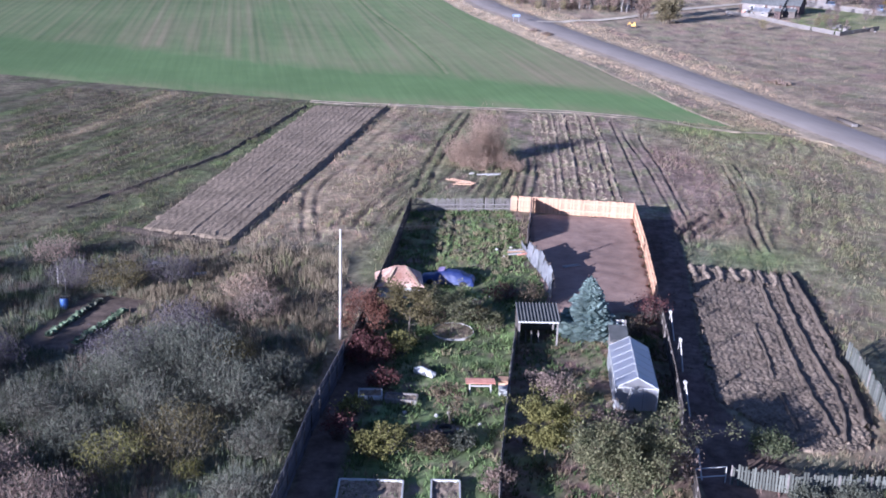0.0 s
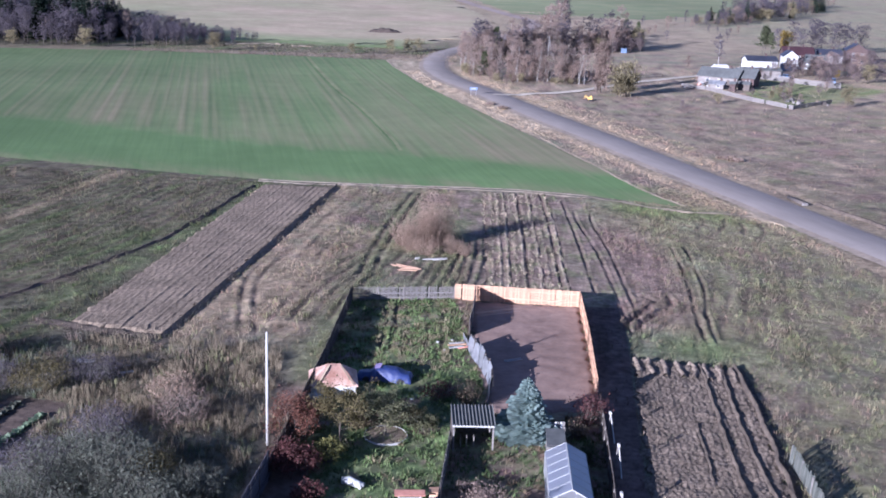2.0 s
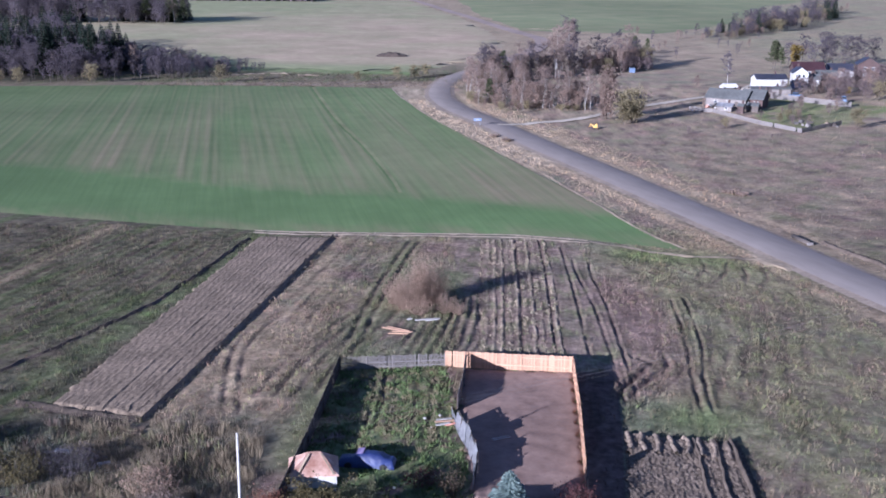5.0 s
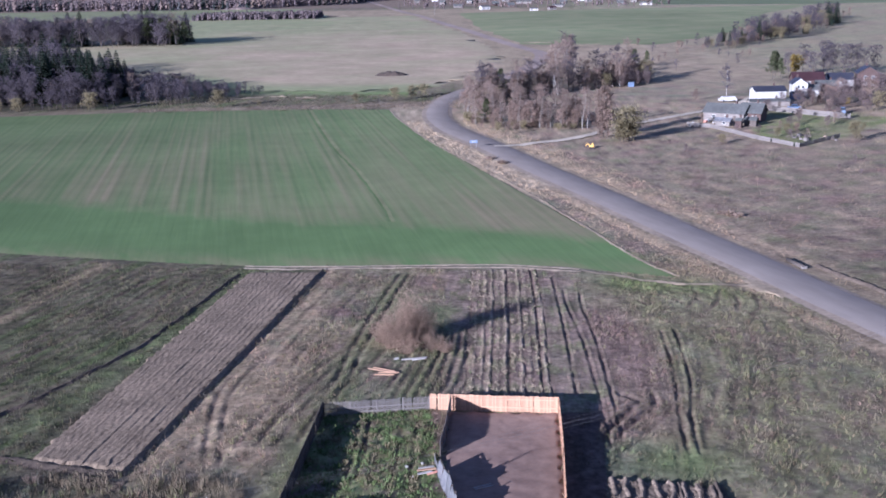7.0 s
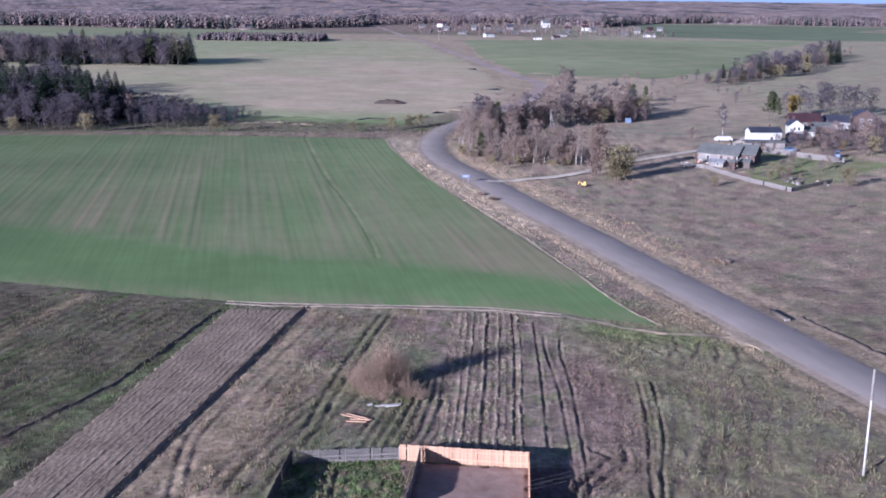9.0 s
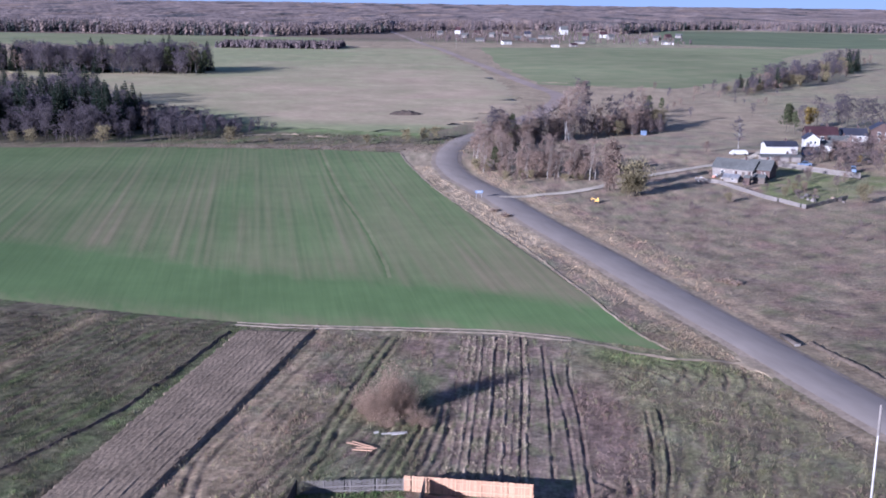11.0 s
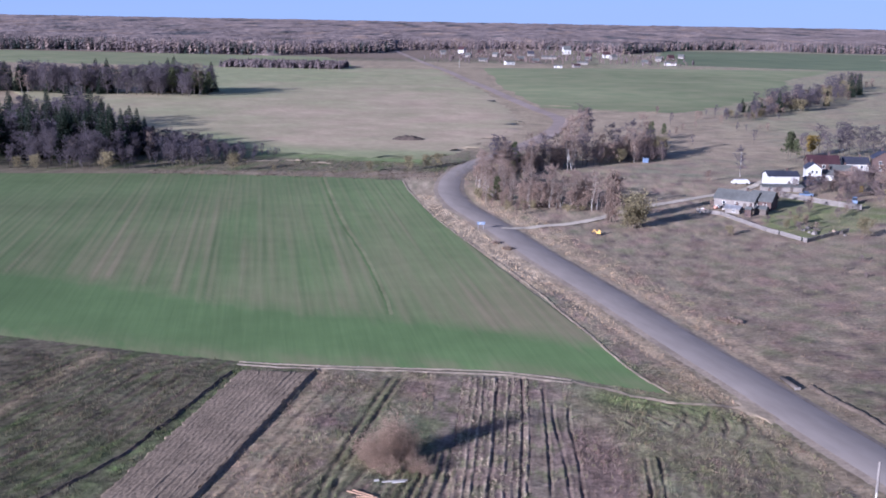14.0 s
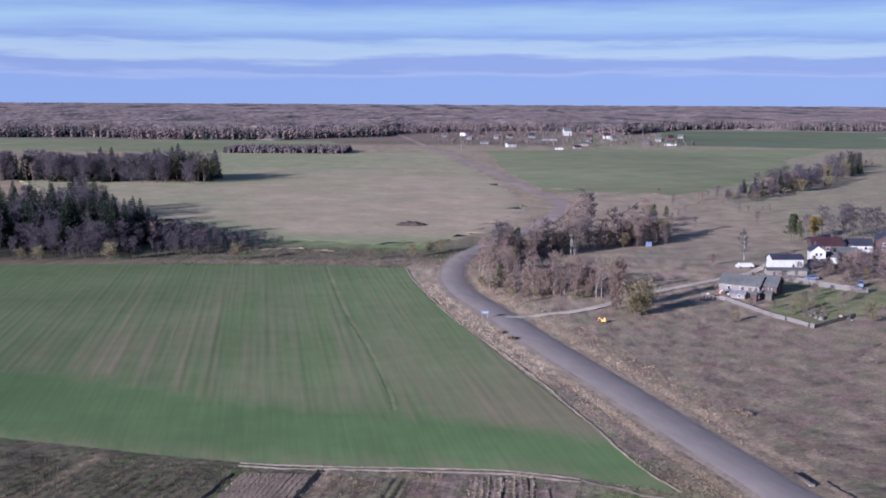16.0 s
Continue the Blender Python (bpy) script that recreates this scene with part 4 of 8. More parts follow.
def ridges(u, v, x, y):
    h = 0.07 + 0.008 * np.sin(v * 2 * math.pi * 10.5 + 0.9 * wave(x, y, 16, 31)) + 0.03 * wave(x, y, 0.8, 33, 3)
    for k, (v0, d) in enumerate(((0.10, 0.7), (0.19, 0.5), (0.29, 0.9), (0.46, 1.0), (0.58, 0.6), (0.72, 1.0), (0.80, 0.5), (0.90, 0.7))):
        q = v - v0 - 0.07 * (1 - u) * (0.3 < v0 < 0.85) + 0.006 * wave(u * 40, v * 0, 4, 34 + k, 2)
        d = d * np.clip(0.75 + 0.4 * wave(u * 40, v * 0, 9, 44 + k, 2), 0.2, 1.2)
        h = h + 0.32 * d * (0.13 * np.exp(-((q + 0.012) / 0.013) ** 2) - 0.07 * np.exp(-((q - 0.012) / 0.013) ** 2))
    return h


loft("ploughed_strip", [[PATCH_LEFT[0], PATCH_LEFT[1]], [PATCH_LEFT[3], PATCH_LEFT[2]]], 160, 130, 0.10, "soil", "ploughed strip of bare brown soil with long furrows", "ploughed soil", 0.3, ridges)
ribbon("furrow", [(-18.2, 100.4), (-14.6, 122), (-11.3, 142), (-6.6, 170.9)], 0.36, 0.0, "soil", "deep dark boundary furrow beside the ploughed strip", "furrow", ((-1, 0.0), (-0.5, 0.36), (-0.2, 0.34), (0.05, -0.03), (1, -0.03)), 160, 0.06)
# these furrows get their shade partly from the darkened soil material
ribbon("furrow", [(-37.5, 110.5), (-33, 119.6), (-29.2, 127.8), (-25.6, 138.2), (-22.4, 153.7), (-19.5, 169.5)], 0.3, 0.0, "shade_soil", "dark old boundary furrow grown over with grass", "furrow", ((-1, -0.04), (-0.75, 0.17), (-0.35, 0.15), (0.1, -0.03), (1, -0.04)), 160, 0.15, seed=8)
ribbon("furrow", [(-31.5, 104.6), (-25, 102.4), (-18.2, 100.4)], 0.7, 0.0, "shade_soil", "dark furrow across the end of the ploughed strip", "furrow", ((-1, 0.0), (-0.5, 0.16), (0.0, -0.04), (1, -0.04)), 80, 0.2, seed=6)
for dy in (1.4, 2.6):
    ribbon("furrow", [(-24 + dy, 102.2 - dy), (-20.5, 101 - dy), (-17.5, 100 - dy)], 0.4, 0.0, "shade_soil", "short curved headland furrow", "furrow", ((-1, 0.0), (-0.4, 0.12), (0.1, -0.03), (1, -0.03)), 50, 0.15, seed=int(dy * 10))

# potato patch at the right, in clods
def clods(u, v, x, y):
    r = 0.03 * np.sin((x - 0.13 * y) * 2 * math.pi / 1.25)
    return 0.10 + r * (0.3 + 0.4 * v) + 0.075 * wave(x, y, 0.5, 41, 3) + 0.04 * wave(x, y, 2.5, 42, 2)


loft("potato_patch", [[PATCH_RIGHT[0], (31, 96.8), PATCH_RIGHT[1]], [PATCH_RIGHT[5], (29, 83), (34.6, 84)], [PATCH_RIGHT[4], (27, 71), (32.8, 71)], [(26.5, 62.5), (28, 62), (31.6, 63)]], 290, 100, 0.06, "clods",
     "dug potato patch of cloddy soil and dry haulm", "ploughed soil", 0.4, clods)
for n, (line, w, deep) in enumerate((([(32.1, 65.6), (33.4, 72.6), (33.9, 76.7), (35.3, 87.7), (36.0, 96.4)], 0.62, 0.34), ([(29.9, 63.3), (31.2, 67.5), (32.0, 74.7), (32.9, 84.5), (34.5, 96.2)], 0.46, 0.24),
                                     ([(29.5, 64.2), (29.8, 68.5), (30.2, 75.5), (31.2, 83.8), (32.7, 96.6)], 0.46, 0.24), ([(27.9, 73.4), (28.7, 79.9), (29.2, 83.6)], 0.34, 0.16), ([(27.2, 64.8), (27.4, 70.4)], 0.34, 0.18))):
    ribbon("furrow", line, w * 0.7, 0.12, "shade_soil", "deep dark furrow down the potato patch", "furrow", ((-1, 0.0), (-0.6, deep), (-0.3, deep * 0.9), (0.0, -0.08), (0.6, -0.08), (1, 0.0)), 110, 0.10, seed=12 + n)
for k in range(8):
    x0 = 26.9 + 1.22 * k + 0.15 * math.sin(5 * k)
    y0 = 97.9 - 0.27 * k
    ribbon("furrow", [(x0 - 0.45, y0 - 3.6), (x0 - 0.2, y0 - 1.8), (x0, y0)], 0.36, 0.1, "clods", "short raised ridge end of the potato patch", "furrow", ((-1, -0.12), (-0.4, 0.26), (0.3, 0.24), (1, -0.12)), 18, 0.2, seed=60 + k)
loft("soil_yard", [[YARD[1], YARD[2]], [YARD[0], YARD[3]], [(12.0, 93), (22.0, 94)], [(12.3, 85), (21.2, 86)]], 70, 40, 0.05, "yard", "bare trampled brown soil yard inside the fence", "yard", 0.3,
     lambda u, v, x, y: 0.04 + 0.018 * wave(x, y, 3, 51))


# ---- plant cover ----
def blades(name, pts, h, k, spread, width, tint, label, category="weeds"):
    """Tufts of k pointed blades at pts; h: heights."""
    n = len(pts)
    r = np.random.RandomState(n)
    a = r.uniform(0, 2 * math.pi, (n, k))
    rad = spread * np.sqrt(r.uniform(0, 1, (n, k))) * h[:, None]
    bx, by = pts[:, :1] + 0.45 * rad * np.cos(a), pts[:, 1:2] + 0.45 * rad * np.sin(a)
    b2 = r.uniform(0, 2 * math.pi, (n, k))
    w = width * r.uniform(0.6, 1.4, (n, k)) * h[:, None]
    hh = h[:, None] * r.uniform(0.55, 1.15, (n, k))
    z = np.broadcast_to(height(pts[:, 0], pts[:, 1])[:, None] - 0.04, (n, k))
    tip = np.stack([bx + 0.7 * rad * np.cos(a), by + 0.7 * rad * np.sin(a), z + hh], -1)
    p0 = np.stack([bx + w * np.cos(b2), by + w * np.sin(b2), z], -1)
    p1 = np.stack([bx - w * np.cos(b2), by - w * np.sin(b2), z], -1)
    v = np.stack([p0, p1, tip], 2).reshape(-1, 3)
    t = tint[:, None, None, :] * r.uniform(0.85, 1.18, (n, k, 1, 1)) * np.array([0.92, 0.92, 1.1])[None, None, :, None]
    ob = put(name, fast_mesh(name, v, np.arange(n * k * 3).reshape(-1, 3), t.reshape(-1, 3)), "tuft")
    return tagged(ob, label, category, kind="stuff")


def scatter(n, x0, x1, y0, y1, seed, keep):
    r = np.random.RandomState(seed)
    p = np.c_[r.uniform(x0, x1, n), r.uniform(y0, y1, n)]
    return p[r.uniform(0, 1, n) < keep(p[:, 0], p[:, 1])]


def bare(x, y):
    """Where no weeds stand: fields, road, tracks, yards."""
    k = (near_line(x, y, ROAD) > 6.2) * (near_line(x, y, TRACK) > 1.2) * ~inside(x, y, FIELD_POLY)
    for p in (PATCH_LEFT, PATCH_RIGHT, YARD, VEG_ROWS):
        k = k * ~inside(x, y, p)
    return k * np.where(inside(x, y, EAST_SHADE), 0.15, 1.0)


def rough_keep(x, y):
    k = bare(x, y) * (0.50 + 0.1 * wave(x, y, 9, 61))
    plot = inside(x, y, WEST_PLOT) | inside(x, y, EAST_PLOT)
    strips = (x > 12) & (x < 31) & (y > 114)
    k = k * (near_line(x, y, FENCE_SHADE) > 1.5)
    return k * np.where(plot, 0.5, 1) * np.where(strips, 0.12, 1) * (1 - 0.85 * furrowed(x, y)[1])


p = scatter(230000, -62, 62, 48, 178, 71, rough_keep)
hs = np.clip(0.30 + 0.12 * wave(p[:, 0], p[:, 1], 12, 62), 0.12, 0.6) * np.random.RandomState(1).uniform(0.5, 1.6, len(p))
hs = hs * np.where((p[:, 0] < -7) & (p[:, 1] < 98), 1.6, 1.0)
hue = np.random.RandomState(11).uniform(0, 1, (len(p), 1)) + 0.25 * wave(p[:, 0], p[:, 1], 4, 57)[:, None]
tone = np.where(hue > 0.78, np.array((1.12, 0.95, 1.0)), np.where(hue < 0.22, np.array((0.82, 1.02, 0.72)), np.array((1.0, 1.0, 1.0))))
blades("dry_weeds", p, hs, 4, 0.55, 0.055, cover(p[:, 0], p[:, 1]) * 0.82 * tone, "dry yellowish grass and weed tufts across the meadow")
p = scatter(110000, 60, 190, 100, 380, 72, lambda x, y: bare(x, y) * (x > 62) * (0.5 + 0.15 * wave(x, y, 14, 63)))
hs = np.random.RandomState(2).uniform(0.1, 0.36, len(p))
hue = np.random.RandomState(12).uniform(0, 1, (len(p), 1))
tone = np.where(hue > 0.92, np.array((1.08, 1.0, 0.92)), np.where(hue < 0.25, np.array((0.74, 0.64, 0.65)), np.array((0.96, 0.92, 0.90))))
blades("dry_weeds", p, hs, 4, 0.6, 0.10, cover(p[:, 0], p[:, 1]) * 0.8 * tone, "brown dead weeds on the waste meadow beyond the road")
p = scatter(30000, 0, 62, 160, 345, 73, lambda x, y: bare(x, y) * (near_line(x, y, ROAD) < 16) * 0.9)
hs = np.random.RandomState(3).uniform(0.12, 0.42, len(p))
blades("verge_grass", p, hs, 6, 0.8, 0.09, cover(p[:, 0], p[:, 1]) * np.array((0.98, 0.92, 0.86)), "tall straw-coloured grass on the road verge", "grass")
p = scatter(8000, -95, 20, 377, 425, 74, lambda x, y: 0.5 + 0.5 * wave(x, y, 10, 64))
hs = np.random.RandomState(4).uniform(0.2, 0.5, len(p))
blades("dry_weeds", p, hs, 5, 1.0, 0.3, cover(p[:, 0], p[:, 1]) * 0.6, "rusty dead weeds along the ditch behind the crop field")


def thicket_keep(x, y):
    return bare(x, y) * (x < -5.9) * np.clip((101 - y - 0.25 * np.maximum(-x - 25, 0)) / 5, 0, 1) * (0.62 + 0.5 * wave(x, y, 7, 65))


p = scatter(85000, -60, -6, 48, 102, 75, thicket_keep)
hs = np.clip(0.62 + 0.35 * wave(p[:, 0], p[:, 1], 8, 66), 0.2, 1.5) * np.random.RandomState(5).uniform(0.6, 1.3, len(p))
kind = wave(p[:, 0], p[:, 1], 6, 67)[:, None]
tone = np.where(kind > 0.45, np.array((0.155, 0.12, 0.10)), np.where(kind > -0.3, np.array((0.12, 0.128, 0.105)), np.array((0.09, 0.115, 0.062))))
tone = np.where((p[:, 1:] > 76 + 4 * wave(p[:, :1], p[:, 1:], 9, 55)) & (p[:, :1] > -25), np.array((0.20, 0.165, 0.115)), tone)
blades("tall_weeds", p, hs, 5, 0.5, 0.026, tone * 0.9, "tall grey-green weeds and dead stalks on the rough ground")
p = scatter(16000, -7, 13, 50, 115, 76, lambda x, y: inside(x, y, WEST_PLOT) * (near_line(x, y, FENCE_SHADE) > 1.5) * (0.5 + 0.5 * wave(x, y, 4, 68)))
hs = np.random.RandomState(6).uniform(0.12, 0.5, len(p))
kind = wave(p[:, 0], p[:, 1], 3, 69)[:, None]
kind = np.where(p[:, 1:] > 93, kind + 0.38, kind)
tone = np.where(kind > 0.65, np.array((0.17, 0.145, 0.09)), np.where(kind > -0.1, np.array((0.108, 0.148, 0.058)), np.array((0.075, 0.105, 0.042))))
blades("garden_weeds", p, hs, 6, 0.9, 0.14, tone, "lush green weeds and grass in the garden")
p = scatter(9000, 6, 24, 50, 87, 77, lambda x, y: inside(x, y, EAST_PLOT) * ~inside(x, y, YARD) * (0.45 + 0.5 * wave(x, y, 4, 60)))
hs = np.random.RandomState(7).uniform(0.12, 0.45, len(p))
kind = wave(p[:, 0], p[:, 1], 3, 59)[:, None]
tone = np.where(kind > 0.2, np.array((0.12, 0.09, 0.06)), np.array((0.06, 0.085, 0.035)))
blades("garden_weeds", p, hs, 6, 0.9, 0.14, tone, "brownish green weeds between the garden beds")

p = scatter(17000, 22, 37, 61, 98, 78, lambda x, y: inside(x, y, PATCH_RIGHT) * np.clip(0.6 + 0.5 * wave(x, y, 2.5, 58), 0.1, 1))
p[:, 0] = p[:, 0] + 0.22 * np.sin((p[:, 0] - 0.13 * p[:, 1]) * 2 * math.pi / 1.25)
hs = np.random.RandomState(8).uniform(0.12, 0.34, len(p))
kind = np.random.RandomState(18).uniform(0, 1, (len(p), 1))
tone = np.where(kind > 0.5, np.array((0.33, 0.27, 0.195)), np.where(kind > 0.22, np.array((0.12, 0.13, 0.065)), np.array((0.16, 0.12, 0.085))))
blades("dry_haulm", p, hs, 5, 1.5, 0.12, tone, "straw-coloured dry haulm and weeds over the potato patch")


def row_points(lines, step, seed):
    r = np.random.RandomState(seed)
    out = [resample(l, int(math.hypot(l[-1][0] - l[0][0], l[-1][1] - l[0][1]) / step)) for l in lines]
    p = np.vstack(out)
    return p + r.normal(size=p.shape) * 0.16


p = row_points([[(2.4, 103), (3.3, 112.5)], [(4.7, 97), (5.3, 106)], [(6.6, 95), (7.2, 104)], [(8.6, 95), (9.2, 108)]], 0.16, 8)
hs = np.random.RandomState(9).uniform(0.2, 0.5, len(p))
blades("garden_stalks", p, hs, 6, 0.8, 0.08, np.tile(np.array((0.205, 0.18, 0.115)), (len(p), 1)), "straw-coloured dead stalks in rows across the garden", "stalks")

lines = []
for k in range(11):
    lines += [[(np.interp(y, [118, 168.5], [13.5 + 10.5 * (k + 0.2) / 11, 16.4 + 10.4 * (k + 0.2) / 11]), y) for y in (118, 143, 168.5)]]
p = row_points(lines, 0.16, 19)
p = p[np.random.RandomState(20).uniform(0, 1, len(p)) < np.clip(0.45 + 0.5 * wave(p[:, 0] * 2, p[:, 1] * 0.5, 4, 56), 0, 1)]
hs = np.random.RandomState(21).uniform(0.12, 0.38, len(p))
hue = np.random.RandomState(22).uniform(0, 1, (len(p), 1))
blades("dry_haulm", p, hs, 6, 1.1, 0.10, np.where(hue > 0.25, np.array((0.33, 0.27, 0.195)), np.array((0.14, 0.16, 0.075))), "pale dry haulm along the rows of the old garden strips")

# ---- trees and shrubs ----
def cards(centres, size, r, aspect=0.62, up=0.0):
    """A small leaf clump or twig spray (one four-cornered blade) at each centre."""
    n = len(centres)
    a = r.normal(size=(n, 3)) + np.array([0, 0, up])
    a /= np.linalg.norm(a, axis=1)[:, None]
    b = np.cross(a, r.normal(size=(n, 3)))
    b /= np.linalg.norm(b, axis=1)[:, None] + 1e-9
    s = size * r.uniform(0.5, 1.4, (n, 1))
    a, b = a * s, b * s * aspect
    v = np.stack([centres - a, centres + b * 0.8 + a * 0.1, centres + a, centres - b], 1).reshape(-1, 3)
    return v, np.arange(4 * n).reshape(-1, 4)


def tree(name, label, seed, h, stem, crown, leaves, size, leaf_mat, bark="bark", limbs=14, lean=0.0, shape="round", category="tree", twig=0.012, girth=0.02, twigs=4, sides=4, aspect=0.62, up=0.0, loose=0.15):
    """A tapered trunk with limbs and twigs, and a crown of many small leaf clumps round them. Standing at the origin."""
    r = np.random.RandomState(seed)
    t = thing(name, label, category)
    s = Shape()
    pts, q = [], np.zeros(3)
    for i in range(6):
        pts.append(q.copy())
        q = q + np.array([lean * h / 6 + r.normal() * 0.02 * h, r.normal() * 0.02 * h, h / 5.6])
    pts = np.array(pts)
    rad = [girth * h * (1 - 0.165 * i) for i in range(6)]
    s.tube(pts, rad, 6)
    s.ob("trunk", bark, t)
    s = Shape()
    ends = []
    for k in range(limbs):
        z = stem + (0.95 * h - stem) * ((k + r.uniform(0, 1)) / limbs) ** 0.9
        f = np.clip((z - stem) / max(h - stem, 0.1), 0, 1)
        prof = {"round": math.sin(math.pi * (0.22 + 0.70 * f)), "tall": 0.45 + 0.55 * math.sin(math.pi * (0.15 + 0.8 * f)), "vase": 0.35 + 0.65 * f, "cone": 1.05 - 0.9 * f}[shape]
        p0 = np.array([np.interp(z, pts[:, 2], pts[:, i]) for i in range(3)])
        a = k * 2.4 + r.uniform(-0.5, 0.5)
        up = r.uniform(0.25, 0.8) if shape != "vase" else r.uniform(0.7, 1.6)
        d = np.array([math.cos(a), math.sin(a), up])
        L = crown * prof * r.uniform(0.65, 1.15)
        d = d / np.linalg.norm(d) * L
        mid = p0 + d * 0.5 + r.normal(size=3) * 0.06 * L
        end = p0 + d + np.array([0, 0, 0.12 * L])
        rl = max(girth * h * 0.32 * (1 - 0.6 * f), twig)
        s.tube([p0, mid, end], [rl, rl * 0.6, rl * 0.2], sides)
        for j in range(twigs):
            u = r.uniform(0.35, 1.0)
            b = mid * (1 - u) * 1.0 + end * u if u > 0.5 else p0 * (1 - 2 * u) + mid * 2 * u
            e = b + (r.normal(size=3) * np.array([1, 1, 0.7]) + d / L * 0.7) * 0.30 * L
            s.tube([b, e], [twig, twig * 0.4], 3)
            ends += [b, e, (b + e) / 2]
        ends += [mid, end, (mid + end) / 2]
    s.ob("branchwork", "bark" if bark == "birch" else bark, t)
    if leaves:
        e = np.array(ends)
        c = e[r.randint(0, len(e), leaves)] + r.normal(size=(leaves, 3)) * crown * np.array([1, 1, 0.8]) * loose
        c[:, 2] = np.maximum(c[:, 2], 0.06)
        v, f = cards(c, size, r, aspect, up)
        put("crown", fast_mesh("crown", v, f), leaf_mat, t)
    return t


def spruce(name, label, seed, h, rad, whorls, arms, leaf_mat, wings=4, start=0.06):
    """A conifer: whorls of drooping boughs, each with needle wings along it."""
    r = np.random.RandomState(seed)
    t = thing(name, label, "tree")
    Shape().tube([(0, 0, 0), (0, 0, h * 0.5), (0, 0, h)], [0.022 * h, 0.014 * h, 0.003 * h], 6).ob("trunk", "bark", t)
    V = []
    for k in range(whorls):
        f = k / (whorls - 1)
        z = h * (start + (0.985 - start) * f)
        R = rad * (1 - f) ** 0.72 * (0.9 + 0.2 * r.uniform()) + 0.02 * h
        n = max(5, int(arms * (1 - 0.55 * f)))
        for j in range(n):
            a = 2 * math.pi * (j + r.uniform(-0.25, 0.25)) / n + k * 0.7
            d, sd = np.array([math.cos(a), math.sin(a), 0]), np.array([-math.sin(a), math.cos(a), 0])
            L = R * r.uniform(0.75, 1.12)
            dz = h / whorls
            for w in range(wings):
                u0, u1 = w / wings, (w + 1.25) / wings
                droop = lambda u: np.array([0, 0, -0.26 * L * u + 0.16 * L * u * u])
                p0, p1 = np.array([0, 0, z]) + d * L * u0 + droop(u0), np.array([0, 0, z]) + d * L * u1 + droop(u1)
                width = (0.10 + 0.20 * math.sin(math.pi * min(u1, 1) * 0.8)) * L * (1.3 if wings < 3 else 1.0) + 0.01 * h
                for side in (-1, 1):
                    tip = p0 * 0.35 + p1 * 0.65 + sd * side * width * r.uniform(0.7, 1.2) - np.array([0, 0, dz * r.uniform(0.05, 0.75)])
                    V += [p0, p1 + np.array([0, 0, 0.10 * dz]), tip + (p1 - p0) * 0.5, tip - (p1 - p0) * 0.2]
    put("crown", fast_mesh("crown", np.array(V), np.arange(len(V)).reshape(-1, 4)), leaf_mat, t)
    return t


def shrub(name, label, seed, h, rad, stems, leaves, size, leaf_mat, bark="bark", thick=0.018, category="shrub", aspect=0.62):
    """Many bare stems fanning from the ground, with some leaves."""
    r = np.random.RandomState(seed)
    t = thing(name, label, category)
    n = stems
    a, u = r.uniform(0, 2 * math.pi, n), np.sqrt(r.uniform(0, 1, n))
    base = np.stack([0.35 * rad * u * np.cos(a), 0.35 * rad * u * np.sin(a), np.zeros(n)], 1)
    H = h * r.uniform(0.55, 1.05, n) * (1 - 0.35 * u * u)
    tip = np.stack([rad * u * np.cos(a), rad * u * np.sin(a), H], 1) + r.normal(size=(n, 3)) * 0.10 * rad
    mid = 0.5 * (base + tip) + np.c_[r.normal(size=(n, 2)) * 0.06 * rad, 0.08 * H]
    V, F = [], []
    b = r.uniform(0, 2 * math.pi, n)
    side = np.stack([np.cos(b), np.sin(b), 0 * b], 1) * thick
    o = np.cross(side, np.array([0, 0, 1.0]))
    ring = lambda c, k: np.stack([c + side * k, c - 0.5 * side * k + 0.87 * o * k, c - 0.5 * side * k - 0.87 * o * k], 1)
    v = np.concatenate([ring(base, 1), ring(mid, 0.7), ring(tip, 0.15)], 1)
    i = np.arange(n)[:, None] * 9
    F = np.concatenate([np.stack([i[:, 0] + L * 3 + k, i[:, 0] + L * 3 + (k + 1) % 3, i[:, 0] + L * 3 + 3 + (k + 1) % 3, i[:, 0] + L * 3 + 3 + k], 1) for L in (0, 1) for k in range(3)])
    put("branchwork", fast_mesh("branchwork", v.reshape(-1, 3), F), bark, t)
    # side twigs and leaves
    w = r.randint(0, n, leaves)
    f = np.sqrt(r.uniform(0.12, 1, (leaves, 1)))
    c = mid[w] * (1 - f) + tip[w] * f + r.normal(size=(leaves, 3)) * np.array([0.12 * rad, 0.12 * rad, 0.07 * h])
    c[:, 2] = np.maximum(c[:, 2], 0.05)
    vv, ff = cards(c, size, r, aspect, 0.8 if aspect < 0.5 else 0.0)
    put("crown", fast_mesh("crown", vv, ff), leaf_mat, t)
    return t


def at(x, y, turn=0.0, k=1.0, kz=None, z=None):
    zz = float(height(np.array([x]), np.array([y]))[0]) - 0.03 if z is None else z
    return Matrix.Translation((x, y, zz)) @ Matrix.Rotation(turn, 4, "Z") @ Matrix.Diagonal((k, k, kz or k, 1))


def plant(proto, spots, group="", seed=0):
    """The first spot takes the built one, the others copies: (x, y, scale[, height scale])."""
    r = random.Random(seed)
    for i, (x, y, k, *kz) in enumerate(spots):
        m = at(x, y, r.uniform(0, 6.28), k, kz[0] if kz else k * r.uniform(0.92, 1.1))
        if i == 0:
            proto.matrix_basis = m
            if group:
                proto["group"] = group
        else:
            c = copy_thing(proto, Matrix.Identity(4))
            c.matrix_basis = m

